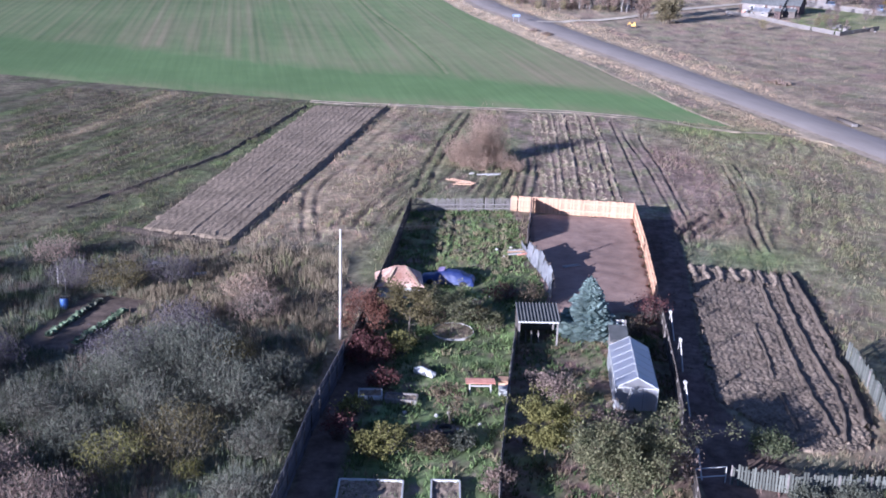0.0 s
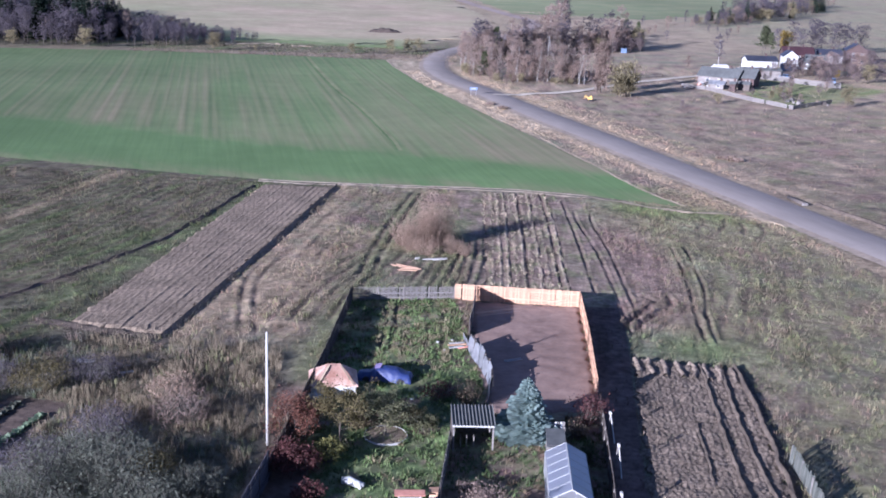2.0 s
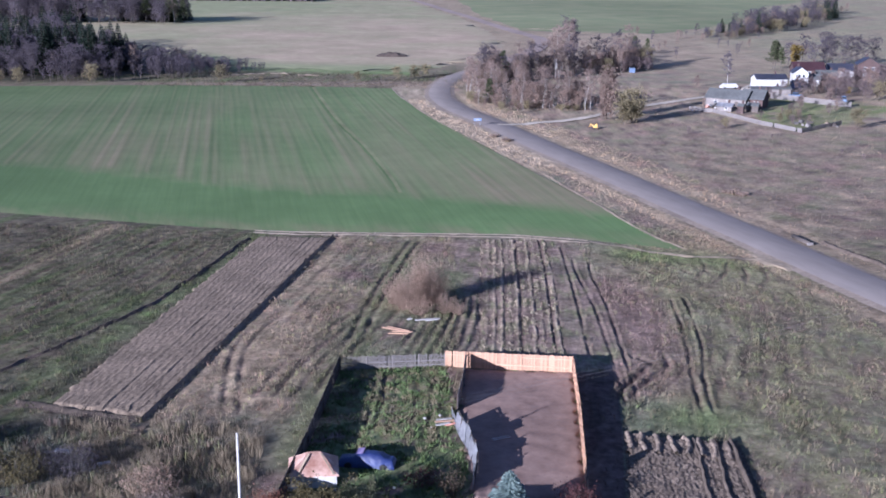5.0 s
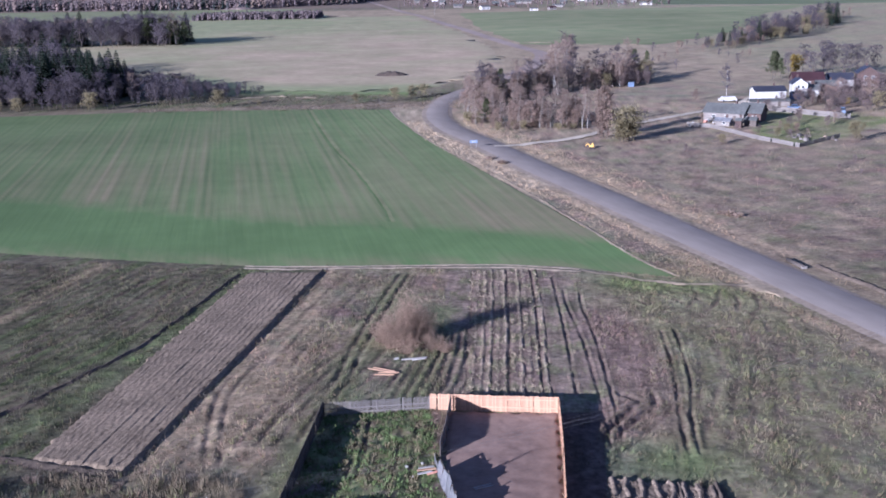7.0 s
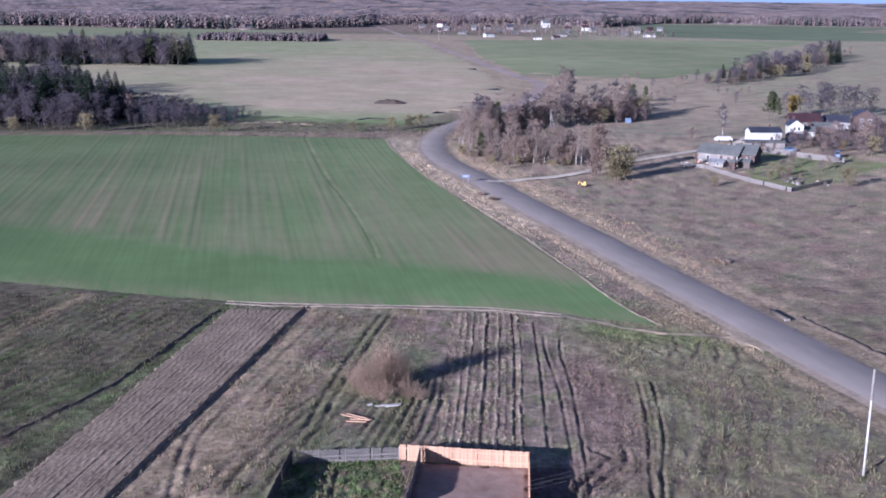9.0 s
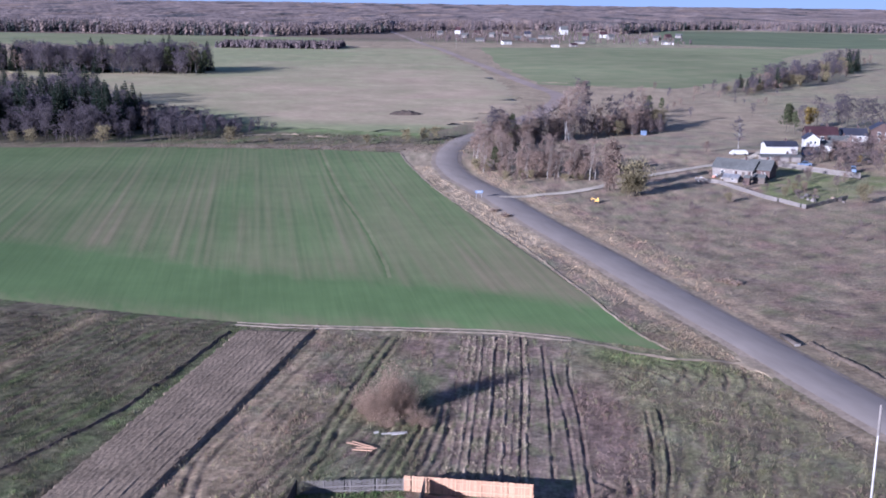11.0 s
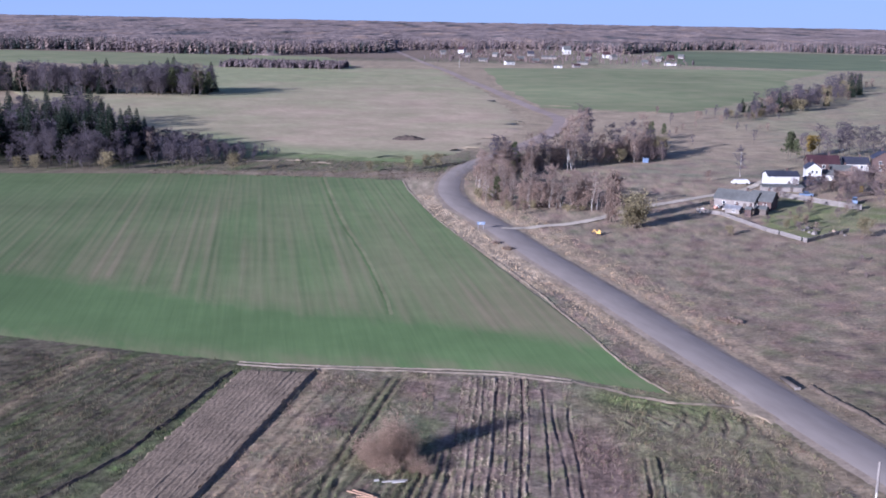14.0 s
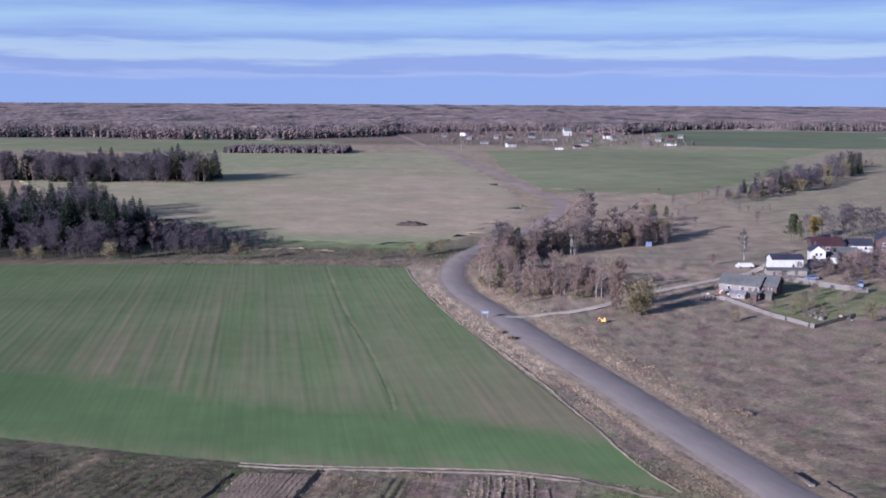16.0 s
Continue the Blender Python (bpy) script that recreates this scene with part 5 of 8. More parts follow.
# ---- garden plots ----
def board_fence(name, label, pts, h, mat, post_mat, board=0.15, gap=0.02, step=2.5, rails=(0.3, 0.8), inner=1, ragged=0.05, lean=0.0, seed=0, thick=0.025, group=""):
    """Posts, two rails and a boarded panel for each bay."""
    r = random.Random(seed)
    t = thing(name, label, "fence", group=group)
    unit = bpy.data.meshes.new("board")
    proto = Shape().box((0, 0, 0.5), (1, 1, 1))
    unit.from_pydata(proto.v, [], proto.f)
    unit.materials.append(M[mat])
    for (x0, y0), (x1, y1) in zip(pts, pts[1:]):
        L = math.hypot(x1 - x0, y1 - y0)
        n = max(1, round(L / step))
        d = Vector(((x1 - x0) / L, (y1 - y0) / L, 0))
        nr = Vector((d.y, -d.x, 0)) * inner
        a0 = Vector((x0, y0, -0.06))
        for b in range(n):
            p, q = a0 + d * L * b / n, a0 + d * L * (b + 1) / n
            tilt = nr * lean * h
            Shape().beam(p - Vector((0, 0, 0.3)), p + tilt + Vector((0, 0, h * r.uniform(0.96, 1.03))), 0.10).ob("post", post_mat, t)
            for f in rails:
                Shape().beam(p + nr * 0.07 + tilt * f + Vector((0, 0, h * f)), q + nr * 0.07 + tilt * f + Vector((0, 0, h * f)), 0.04, 0.10).ob("rail", mat, t)
            k = int((q - p).length / (board + gap))
            for i in range(k):
                if r.random() < ragged * 0.4:
                    continue
                hh = h * (1 + r.uniform(-ragged, ragged))
                c = p + d * ((i + 0.5) * (q - p).length / k) - nr * 0.03
                b_ob = new("board", unit)
                b_ob.parent = t
                up = (Vector((0, 0, 1)) + nr * lean + d * r.uniform(-0.3, 0.3) * ragged).normalized()
                side = (nr - up * nr.dot(up)).normalized()
                b_ob.matrix_local = Matrix.Translation(c) @ Matrix((up.cross(side) * -1, side, up)).transposed().to_4x4() @ Matrix.Diagonal((board, thick, hh, 1))
        e = a0 + d * L
        Shape().beam(e - Vector((0, 0, 0.3)), e + Vector((0, 0, h)), 0.10).ob("post", post_mat, t)
    return t


board_fence("plank_fence", "tall new fence of fresh yellow planks round the soil yard", [(10.3, 114.9), (23.66, 113.3)], 1.8, "new_wood", "new_wood", gap=0.005, inner=1, ragged=0.02, seed=1)
board_fence("plank_fence", "tall new fence of fresh yellow planks beside the soil yard", [(23.66, 113.3), (22.8, 101.3), (21.5, 87.5)], 1.8, "new_wood", "new_wood", gap=0.005, inner=1, ragged=0.03, seed=2)
board_fence("picket_fence", "grey picket fence with two pale rails across the garden end", [(-0.8, 113.6), (10.2, 114.9)], 1.5, "old_wood", "old_wood", board=0.07, gap=0.06, rails=(0.22, 0.55), seed=3, thick=0.02)
board_fence("board_fence", "dark weathered board fence along the garden", [(-0.8, 113.6), (-2.1, 95), (-4.2, 72.5)], 1.75, "dark_wood", "dark_wood", board=0.14, gap=0.006, inner=-1, ragged=0.03, seed=4)
board_fence("board_fence", "weathered high board fence along the garden, tinted blue as in shade", [(-4.2, 72.5), (-5.4, 62.5), (-6.4, 48)], 2.4, "shade_wood", "dark_wood", board=0.14, gap=0.004, inner=-1, ragged=0.03, seed=5)
board_fence("board_fence", "old grey board fence between the two gardens", [(12.45, 114.3), (11.9, 107.5), (11.3, 103.0)], 1.8, "old_wood", "dark_wood", gap=0.004, inner=-1, ragged=0.04, seed=6)
board_fence("board_fence", "low grey board fence between the two gardens", [(8.75, 78.8), (7.7, 69), (6.7, 58), (6.2, 50)], 1.35, "old_wood", "old_wood", board=0.16, inner=-1, ragged=0.04, seed=7)


board_fence("board_fence", "patched dark board fence beside the greenhouse garden", [(21.5, 87.0), (20.0, 72.0), (18.3, 57.5), (17.4, 50)], 1.6, "dark_wood", "old_wood", board=0.17, gap=0.005, inner=1, ragged=0.03, seed=8)


def sheet_fence():
    """Buckled metal sheets that stand against the old fence, leaning outward."""
    t = thing("sheet_metal_fence", "buckled grey metal sheets leaning as a fence", "fence")
    pts = resample([(10.7, 103.2), (11.0, 99), (11.9, 95.0), (12.4, 91.5), (12.2, 87.2)], 10)
    r = random.Random(3)
    for i, (a, b) in enumerate(zip(pts, pts[1:])):
        n, m = 16, 6
        V = []
        hh = r.uniform(0.4, 0.6) if i < 2 else r.uniform(1.45, 2.05)
        tilt, fold = r.uniform(0.06, 0.26), r.uniform(0, 6)
        for j in range(n):
            f = j / (n - 1) * 1.06
            for k in range(m):
                z = hh * k / (m - 1)
                x, y = a[0] * (1 - f) + b[0] * f, a[1] * (1 - f) + b[1] * f
                V.append((x + tilt * z + 0.03 * math.sin(f * 40) + 0.07 * math.sin(3 * z + fold) * math.sin(2.2 * f + fold), y, z * (1 + 0.03 * math.sin(9 * f + fold))))
        ob = put("sheet", fast_mesh("sheet", V, grid_faces(n, m)), "sheet", t)
        ob["label"] = "dented galvanised sheet"
        Shape().beam((a[0] + 0.1, a[1], -0.2), (a[0] + 0.1 + 0.16 * hh, a[1], hh * 1.08), 0.09).ob("post", "dark_wood", t)
    for z in (0.5, 1.5):
        for a, b in zip(pts[2:], pts[3:]):
            Shape().beam((a[0] + 0.16 * z + 0.16, a[1], z), (b[0] + 0.16 * z + 0.16, b[1], z), 0.05, 0.09).ob("rail", "dark_wood", t)


sheet_fence()


def corrugated(x0, x1, y0, y1, z0, z1, pitch=0.2, amp=0.035, z_mid=None):
    """A wavy roof sheet; waves run along y."""
    n = int((x1 - x0) / pitch * 6)
    V = []
    for i in range(n + 1):
        x = x0 + (x1 - x0) * i / n
        for y, z in ((y0, z0), (y1, z1)):
            V.append((x, y, z + amp * math.sin((x - x0) * 2 * math.pi / pitch)))
    return fast_mesh("roof", V, grid_faces(n + 1, 2)[:, ::-1])


def open_shed():
    t = thing("open_shed", "small open garden shed under a corrugated grey roof", "shed", pose(10.45, 79.4, 0, 0, 0, 1))
    put("roof", corrugated(-1.65, 1.65, -1.5, 1.6, 2.15, 2.45, 0.27, 0.08), "slate", t, "corrugated grey roof sheet")
    for x in (-1.5, 1.5):
        for y, z in ((-1.35, 2.1), (1.45, 2.35)):
            Shape().box((x, y, z / 2 - 0.1), (0.12, 0.12, z + 0.2)).ob("post", "old_wood", t)
    Shape().box((0, -1.38, 2.02), (3.2, 0.10, 0.14)).ob("beam", "white", t, "pale front beam")
    Shape().box((0, 1.45, 2.28), (3.2, 0.10, 0.14)).ob("beam", "old_wood", t)
    for i in range(18):
        Shape().box((-1.5 + 3.0 * (i + 0.5) / 18, 1.55, 1.1), (0.15, 0.03, 2.2)).ob("board", "dark_wood", t)
    for i in range(16):
        Shape().box((-1.58, -1.3 + 2.7 * (i + 0.5) / 16, 1.05), (0.03, 0.15, 2.1)).ob("board", "dark_wood", t)
    for x in (-0.9, -0.45, 0.1):
        Shape().box((x, -0.6, 0.45), (0.06, 0.5, 0.9)).ob("partition", "old_wood", t)


open_shed()


def greenhouse():
    t = thing("greenhouse", "white framed gabled greenhouse with milky glazing", "greenhouse", pose(16.72, 71.0, -0.05, 0, 0, -4))
    w, L, e, rz = 1.45, 3.55, 1.75, 2.55
    ys = [-L + 2 * L * i / 6 for i in range(7)]
    for i, y in enumerate(ys):
        s = Shape()
        for sx in (-1, 1):
            s.beam((sx * w, y, 0), (sx * w, y, e), 0.06).beam((sx * w, y, e), (0, y, rz), 0.06)
        s.ob("frame_rib", "white", t)
    for x, z in ((-w, e), (w, e), (0, rz), (-w, 0.05), (w, 0.05)):
        Shape().beam((x, -L, z), (x, L, z), 0.07).ob("purlin", "white", t)
    for sx in (-1, 1):
        for a, b in zip(ys, ys[1:]):
            for (xa, za), (xb, zb) in (((sx * w, 0.06), (sx * w, e)), ((sx * w, e), (0, rz))):
                s = Shape()
                n = Vector((sx, 0, 0)) if xa == xb else Vector((sx * 0.48, 0, 0.87))
                o = [Vector((xa, a + 0.04, za)), Vector((xa, b - 0.04, za)), Vector((xb, b - 0.04, zb)), Vector((xb, a + 0.04, zb))]
                if sx < 0:
                    o = o[::-1]
                s.add([p + n * 0.02 for p in o] + [p - n * 0.0 for p in o], [(0, 1, 2, 3), (7, 6, 5, 4), (0, 4, 5, 1), (1, 5, 6, 2), (2, 6, 7, 3), (3, 7, 4, 0)])
                s.ob("pane", "poly", t)
    for y, sgn in ((-L, -1), (L, 1)):
        s = Shape()
        o = [(-w, 0.06), (w, 0.06), (w, e), (0, rz), (-w, e)]
        s.add([(x, y + sgn * 0.02, z) for x, z in o] + [(x, y, z) for x, z in o], [(0, 1, 2, 3, 4), (9, 8, 7, 6, 5)])
        s.ob("gable_pane", "clear", t)
        Shape().beam((-w, y, e), (w, y, e), 0.07).ob("frame_rib", "white", t)
        for x in (-0.45, 0.45):
            Shape().beam((x, y, 0), (x, y, e), 0.06).ob("frame_rib", "white", t)
    Shape().box((0.0, -L - 0.06, 0.95), (0.85, 0.04, 1.8)).ob("door", "clear", t)


greenhouse()


def lean_to():
    t = thing("tool_shed", "narrow grey roofed tool shed behind the greenhouse", "shed", pose(16.6, 77.1, 0, 0, 0, -3))
    Shape().box((0, 0, 0.75), (1.2, 2.3, 1.6)).ob("wall", "old_wood", t)
    Shape().box((0, 0, 1.65), (1.45, 2.6, 0.06), Matrix.Rotation(radians(7), 3, "X")).ob("roof", "slate", t)
    Shape().box((-0.1, -1.17, 0.8), (0.7, 0.04, 1.4)).ob("door", "dark_wood", t)
    t = thing("board_stack", "stack of pale boards standing behind the greenhouse", "boards", pose(17.2, 79.6, 0, 0, 0, 5))
    for i in range(6):
        Shape().beam((-0.6 + 0.22 * i, 0, 0), (-0.6 + 0.22 * i, 0.7, 1.5), 0.16, 0.04).ob("board", "old_wood" if i % 2 else "white", t)


lean_to()


def pole(name, label, x, y, h, r0, arms, box=False):
    t = thing(name, label, "utility pole", pose(x, y, 0))
    Shape().tube([(0, 0, -0.5), (0, 0, h * 0.5), (0, 0, h)], [r0, r0 * 0.85, r0 * 0.65], 8).ob("shaft", "concrete", t, smooth=True)
    if box:
        Shape().tube([(0, 0, h - 0.3), (0, 0, h + 3.0)], [r0 * 1.1, r0 * 0.9], 8).ob("upper_shaft", "old_wood", t, "grey wooden upper shaft")
    for k, z in enumerate(arms):
        Shape().beam((-0.45, 0.25, z), (0.45, -0.25, z), 0.07).ob("crossarm", "old_wood", t)
        for f in (-0.42, 0.42):
            Shape().tube([(f, -0.55 * f, z), (f, -0.55 * f, z + 0.18)], [0.04, 0.03], 6).ob("insulator", "white", t)
    return t


POLE_A, POLE_B, POLE_C = (-5.05, 78.1), (57.9, 112.4), (-70, 43)
pole("utility_pole", "pale concrete utility pole beside the garden fence", *POLE_A, 9.1, 0.13, ())
pole("utility_pole", "pale concrete utility pole with a grey upper part beside the road", *POLE_B, 8.5, 0.14, (), True)


def wires():
    for k in range(4):
        z = 8.95 - 0.0 * k
        o = (k - 1.5) * 0.28
        for (a, za), (b, zb), sag in (((POLE_A, 8.9), (POLE_B, 9.0 + 0.3 * (k % 2)), 1.3), ((POLE_C, 9.0), (POLE_A, 8.9), 1.2)):
            pts = []
            for i in range(25):
                f = i / 24
                pts.append((a[0] * (1 - f) + b[0] * f - 0.3 * o, a[1] * (1 - f) + b[1] * f + o, za * (1 - f) + zb * f - sag * 4 * f * (1 - f) + 0.05 * k))
            ob = Shape().tube(pts, [0.006] * 25, 4).ob("power_line", "old_wood")
            tagged(ob, "thin pale overhead wire between the poles", "wire", group="overhead wires")


wires()


# covered heaps in the west garden
def covered_stack():
    """A low hipped cover of orange and white sheeting over stacked goods."""
    t = thing("covered_stack", "stacked goods under an orange and white hipped cover", "covered goods", pose(-0.95, 88.9, 0, 0, 0, 6) @ Matrix.Diagonal((1.12, 1.12, 1.12, 1)))
    Shape().box((0, 0, 0.5), (3.4, 2.6, 1.15), top=0.98).ob("crate", "white", t, "pale plastic wrapped side")
    a = [(-1.85, -1.5, 1.0), (1.85, -1.5, 0.95), (1.85, 1.5, 1.05), (-1.85, 1.5, 1.1), (-0.35, 0.2, 2.15), (0.55, 0.4, 2.05)]
    s = Shape().add(a + [(x, y, z - 0.05) for x, y, z in a], [(0, 1, 5, 4), (1, 2, 5), (2, 3, 4, 5), (3, 0, 4), (0, 6, 7, 1), (1, 7, 8, 2), (2, 8, 9, 3), (3, 9, 6, 0)])
    s.ob("cover", "orange_tarp", t, "orange and white streaked sheeting")
    for i, (x0, x1) in enumerate(((-1.2, -0.5), (1.5, 0.95))):
        Shape().beam((x0, -1.48, 1.07), (x1 * 0.6, 0.05, 2.06), 0.13, 0.02).ob("strip", "margin", t)
    Shape().tube([(-2.1, -1.6, 0.25), (-1.5, -1.75, 0.3), (-0.8, -1.6, 0.22)], [0.2, 0.3, 0.2], 8).ob("loose_sheet", "white", t, smooth=True)


covered_stack()


def covered_car():
    """A car body under a blue cover."""
    t = thing("covered_car", "parked car under a blue cover in the garden", "car", pose(3.35, 91.6, 0, 0, 0, -8) @ Matrix.Diagonal((1.08, 1, 0.85, 1)))
    n, m = 30, 14
    V = []
    prof = [(-2.2, 0.45), (-2.1, 0.78), (-1.2, 0.92), (-0.7, 1.35), (0.2, 1.48), (1.1, 1.40), (1.75, 0.98), (2.15, 0.92), (2.25, 0.5)]
    px, pz = [p[0] for p in prof], [p[1] for p in prof]
    for i in range(n):
        x = -2.28 + 4.56 * i / (n - 1)
        top = float(np.interp(x, px, pz)) if abs(x) < 2.25 else 0.4
        for j in range(m):
            v = -1 + 2 * j / (m - 1)
            k = max(0.0, 1 - abs(v) ** 5)
            V.append((x, v * (0.92 - 0.10 * (k > 0.6)), 0.12 + (top - 0.12) * k + 0.02 * math.sin(9 * x + 5 * v)))
    put("cover", fast_mesh("cover", V, grid_faces(n, m)), "blue_tarp", t, "creased blue cover", smooth=True)
    Shape().box((-0.55, 0.1, 1.44), (0.55, 1.1, 0.03), Matrix.Rotation(radians(-12), 3, "Y")).ob("dusty_fold", "lilac", t, "pale lilac patch on the cover")
    for x in (-1.4, 1.4):
        for y in (-0.82, 0.82):
            Shape().tube([(x, y - 0.1, 0.3), (x, y + 0.1, 0.3)], [0.3, 0.3], 12).ob("tyre", "dark", t)


covered_car()


def bed_ring():
    """Round bed edged with a bent band."""
    t = thing("round_bed", "round flower bed edged with a pale band under a tree", "flower bed", pose(3.8, 80.2, 0.0))
    V = []
    for i in range(37):
        a = 2 * math.pi * i / 36
        for rr, z in ((1.70, -0.05), (1.70, 0.15), (1.66, 0.15), (1.66, -0.05)):
            V.append((rr * math.cos(a), rr * math.sin(a), z))
    put("edging", fast_mesh("edging", V, grid_faces(37, 4)), "concrete", t)
    V = [(0, 0, 0.2)] + [(1.66 * math.cos(2 * math.pi * i / 36), 1.66 * math.sin(2 * math.pi * i / 36), 0.10) for i in range(36)]
    put("soil", fast_mesh("soil", V, [(0, i + 1, (i + 1) % 36 + 1) for i in range(36)]), "soil", t)


bed_ring()


def raised_bed(x, y, sx, sy, turn, label, mat="white", rounded=False):
    t = thing("raised_bed", label, "raised bed", pose(x, y, 0, 0, 0, turn), group="raised beds")
    for s in (-1, 1):
        Shape().box((s * sx / 2, 0, 0.12), (0.10, sy, 0.4)).ob("side_board", mat, t)
        Shape().box((0, s * sy / 2, 0.12), (sx, 0.10, 0.4)).ob("end_board", mat, t)
    n, m = 20, 12
    u, v = np.meshgrid(np.linspace(-0.5, 0.5, n), np.linspace(-0.5, 0.5, m), indexing="ij")
    z = 0.2 + 0.06 * wave(u * sx + x, v * sy + y, 0.6, 8)
    put("soil", fast_mesh("soil", np.stack([u * (sx - 0.1), v * (sy - 0.1), z], -1).reshape(-1, 3), grid_faces(n, m)), "clods", t)


raised_bed(-1.1, 55.6, 3.8, 2.4, 0, "wide raised garden bed with a white rim")
raised_bed(3.35, 55.4, 1.7, 3.2, 0, "narrow raised garden bed with pale boards")
raised_bed(0.2, 67.9, 2.2, 1.0, -3, "low raised bed of grey boards with dry stalks", "old_wood")
raised_bed(-2.0, 68.4, 1.6, 1.2, 4, "low raised bed with thin white edging", "white")


def garden_bench():
    t = thing("garden_table", "small garden table with a faded red top on white legs", "table", pose(5.75, 69.8, -0.03, 0, 0, 2))
    for i in range(4):
        Shape().box((0, -0.33 + 0.22 * i, 0.78), (2.1, 0.2, 0.05)).ob("top_board", "red_paint", t)
    for x in (-0.75, 0.75):
        Shape().beam((x, -0.35, 0), (x, 0.2, 0.76), 0.09).ob("leg", "white", t)
        Shape().beam((x, 0.35, 0), (x, -0.2, 0.76), 0.09).ob("leg", "white", t)
    Shape().box((0, 0, 0.4), (1.5, 0.08, 0.08)).ob("stretcher", "white", t)
    t = thing("crate", "white wooden crate with an orange box on top beside the fence", "crate", pose(7.45, 69.4, -0.03))
    Shape().box((0, 0, 0.28), (0.8, 0.6, 0.56)).ob("body", "white", t)
    for z in (0.1, 0.3, 0.5):
        Shape().box((0, -0.31, z), (0.84, 0.03, 0.12)).ob("slat", "white", t)
    t = thing("wooden_box", "orange wooden box beside the garden fence", "box", pose(7.5, 70.6, -0.03))
    Shape().box((0, 0, 0.3), (0.8, 0.7, 0.6)).ob("body", "new_wood", t)
    Shape().box((0, 0, 0.62), (0.86, 0.76, 0.05)).ob("lid", "new_wood", t)


garden_bench()


def rolled_sheet():
    t = thing("plastic_bundle", "crumpled white plastic bundle on the grass", "bundle", pose(1.75, 72.0, 0.0, 0, 0, -22))
    pts = [(-0.85, 0, 0.25), (-0.3, 0.06, 0.33), (0.3, -0.05, 0.28), (0.85, 0.03, 0.22)]
    Shape().tube(pts, [0.24, 0.34, 0.28, 0.2], 9).ob("roll", "white", t, smooth=True)
    Shape().tube([(0.1, -0.05, 0.3), (0.5, -0.1, 0.3), (0.75, -0.35, 0.12)], [0.3, 0.26, 0.1], 8).ob("loose_end", "white", t, smooth=True)


rolled_sheet()


def small_things():
    r = random.Random(21)
    for i in range(14):
        x, y = [(3.3, 64.5), (3.8, 65.2), (2.7, 65.6), (4.1, 63.9), (2.9, 63.4), (5.6, 64.6), (3.5, 66.2), (0.5, 66.0), (7.0, 88.2), (8.2, 101.2), (9.6, 101.8), (8.8, 99.2), (1.0, 87.0), (5.8, 87.3)][i]
        s = Shape()
        k = r.uniform(0.10, 0.22)
        pts = []
        bm = bmesh.new()
        bmesh.ops.create_icosphere(bm, subdivisions=1, radius=k)
        for v in bm.verts:
            v.co *= r.uniform(0.75, 1.2)
            v.co.z *= 0.7
        me = bpy.data.meshes.new("stone")
        bm.to_mesh(me)
        bm.free()
        ob = put("stone", me, "concrete")
        ob.matrix_basis = pose(x, y, 0.4 * k)
        tagged(ob, "pale lump of stone in the garden grass", "stone", group="garden stones")
    t = thing("tyre_planter", "old dark tyre laid flat as a planter", "planter", pose(3.3, 63.6, 0))
    V = []
    for i in range(25):
        a = 2 * math.pi * i / 24
        for j in range(9):
            b = 2 * math.pi * j / 8
            V.append(((0.55 + 0.16 * math.cos(b)) * math.cos(a), (0.55 + 0.16 * math.cos(b)) * math.sin(a), 0.13 + 0.16 * math.sin(b)))
    put("tyre", fast_mesh("tyre", V, grid_faces(25, 9)), "dark", t, smooth=True)


small_things()


def plank_pile():
    r = random.Random(5)
    t = thing("plank_pile", "loose heap of pale planks on the grass behind the fence", "planks", pose(5.2, 126.0, 0))
    for a, b, w in (((-2.2, 1.0), (1.2, -0.9), 0.22), ((-1.6, 1.3), (1.0, -0.4), 0.18), ((-1.0, -0.5), (1.4, -0.7), 0.2), ((-1.4, -0.9), (0.9, -1.3), 0.2)):
        Shape().beam((*a, 0.1 + r.uniform(0, 0.1)), (*b, 0.16 + r.uniform(0, 0.1)), w, 0.06).ob("plank", "new_wood", t)
    t = thing("plank_pile", "weathered pale boards dropped beside a leafless tree", "planks", pose(8.2, 130.0, 0))
    for a, b, w in (((-1.4, -0.2), (1.6, 0.3), 0.3), ((-0.2, -0.3), (1.4, 0.0), 0.3), ((-2.3, 0), (-1.8, 0.2), 0.4)):
        Shape().beam((*a, 0.12), (*b, 0.2), w, 0.1).ob("plank", "concrete", t)
    t = thing("plank_pile", "weathered boards and rubble beside the sheet metal fence", "planks", pose(10.0, 100.2, 0.05, 0, 0, 20))
    for a, b, w, m in (((-0.9, 0.1), (0.9, -0.2), 0.25, "new_wood"), ((-0.6, 0.5), (0.9, 0.4), 0.22, "concrete"), ((-1.0, -0.5), (0.4, -0.6), 0.3, "concrete"), ((-0.2, -0.9), (0.9, -0.8), 0.25, "red_paint")):
        Shape().beam((*a, 0.1 + r.uniform(0, 0.1)), (*b, 0.16 + r.uniform(0, 0.1)), w, 0.07).ob("plank", m, t)
    t = thing("pole_heap", "thin pale poles dropped on the soil yard", "poles", pose(15.2, 96.6, 0.08, 0, 0, 25))
    for k in range(2):
        Shape().tube([(-0.9, 0.3 * k, 0.08), (0.9, 0.35 * k, 0.08)], [0.06, 0.05], 6).ob("pole", "concrete", t)


plank_pile()


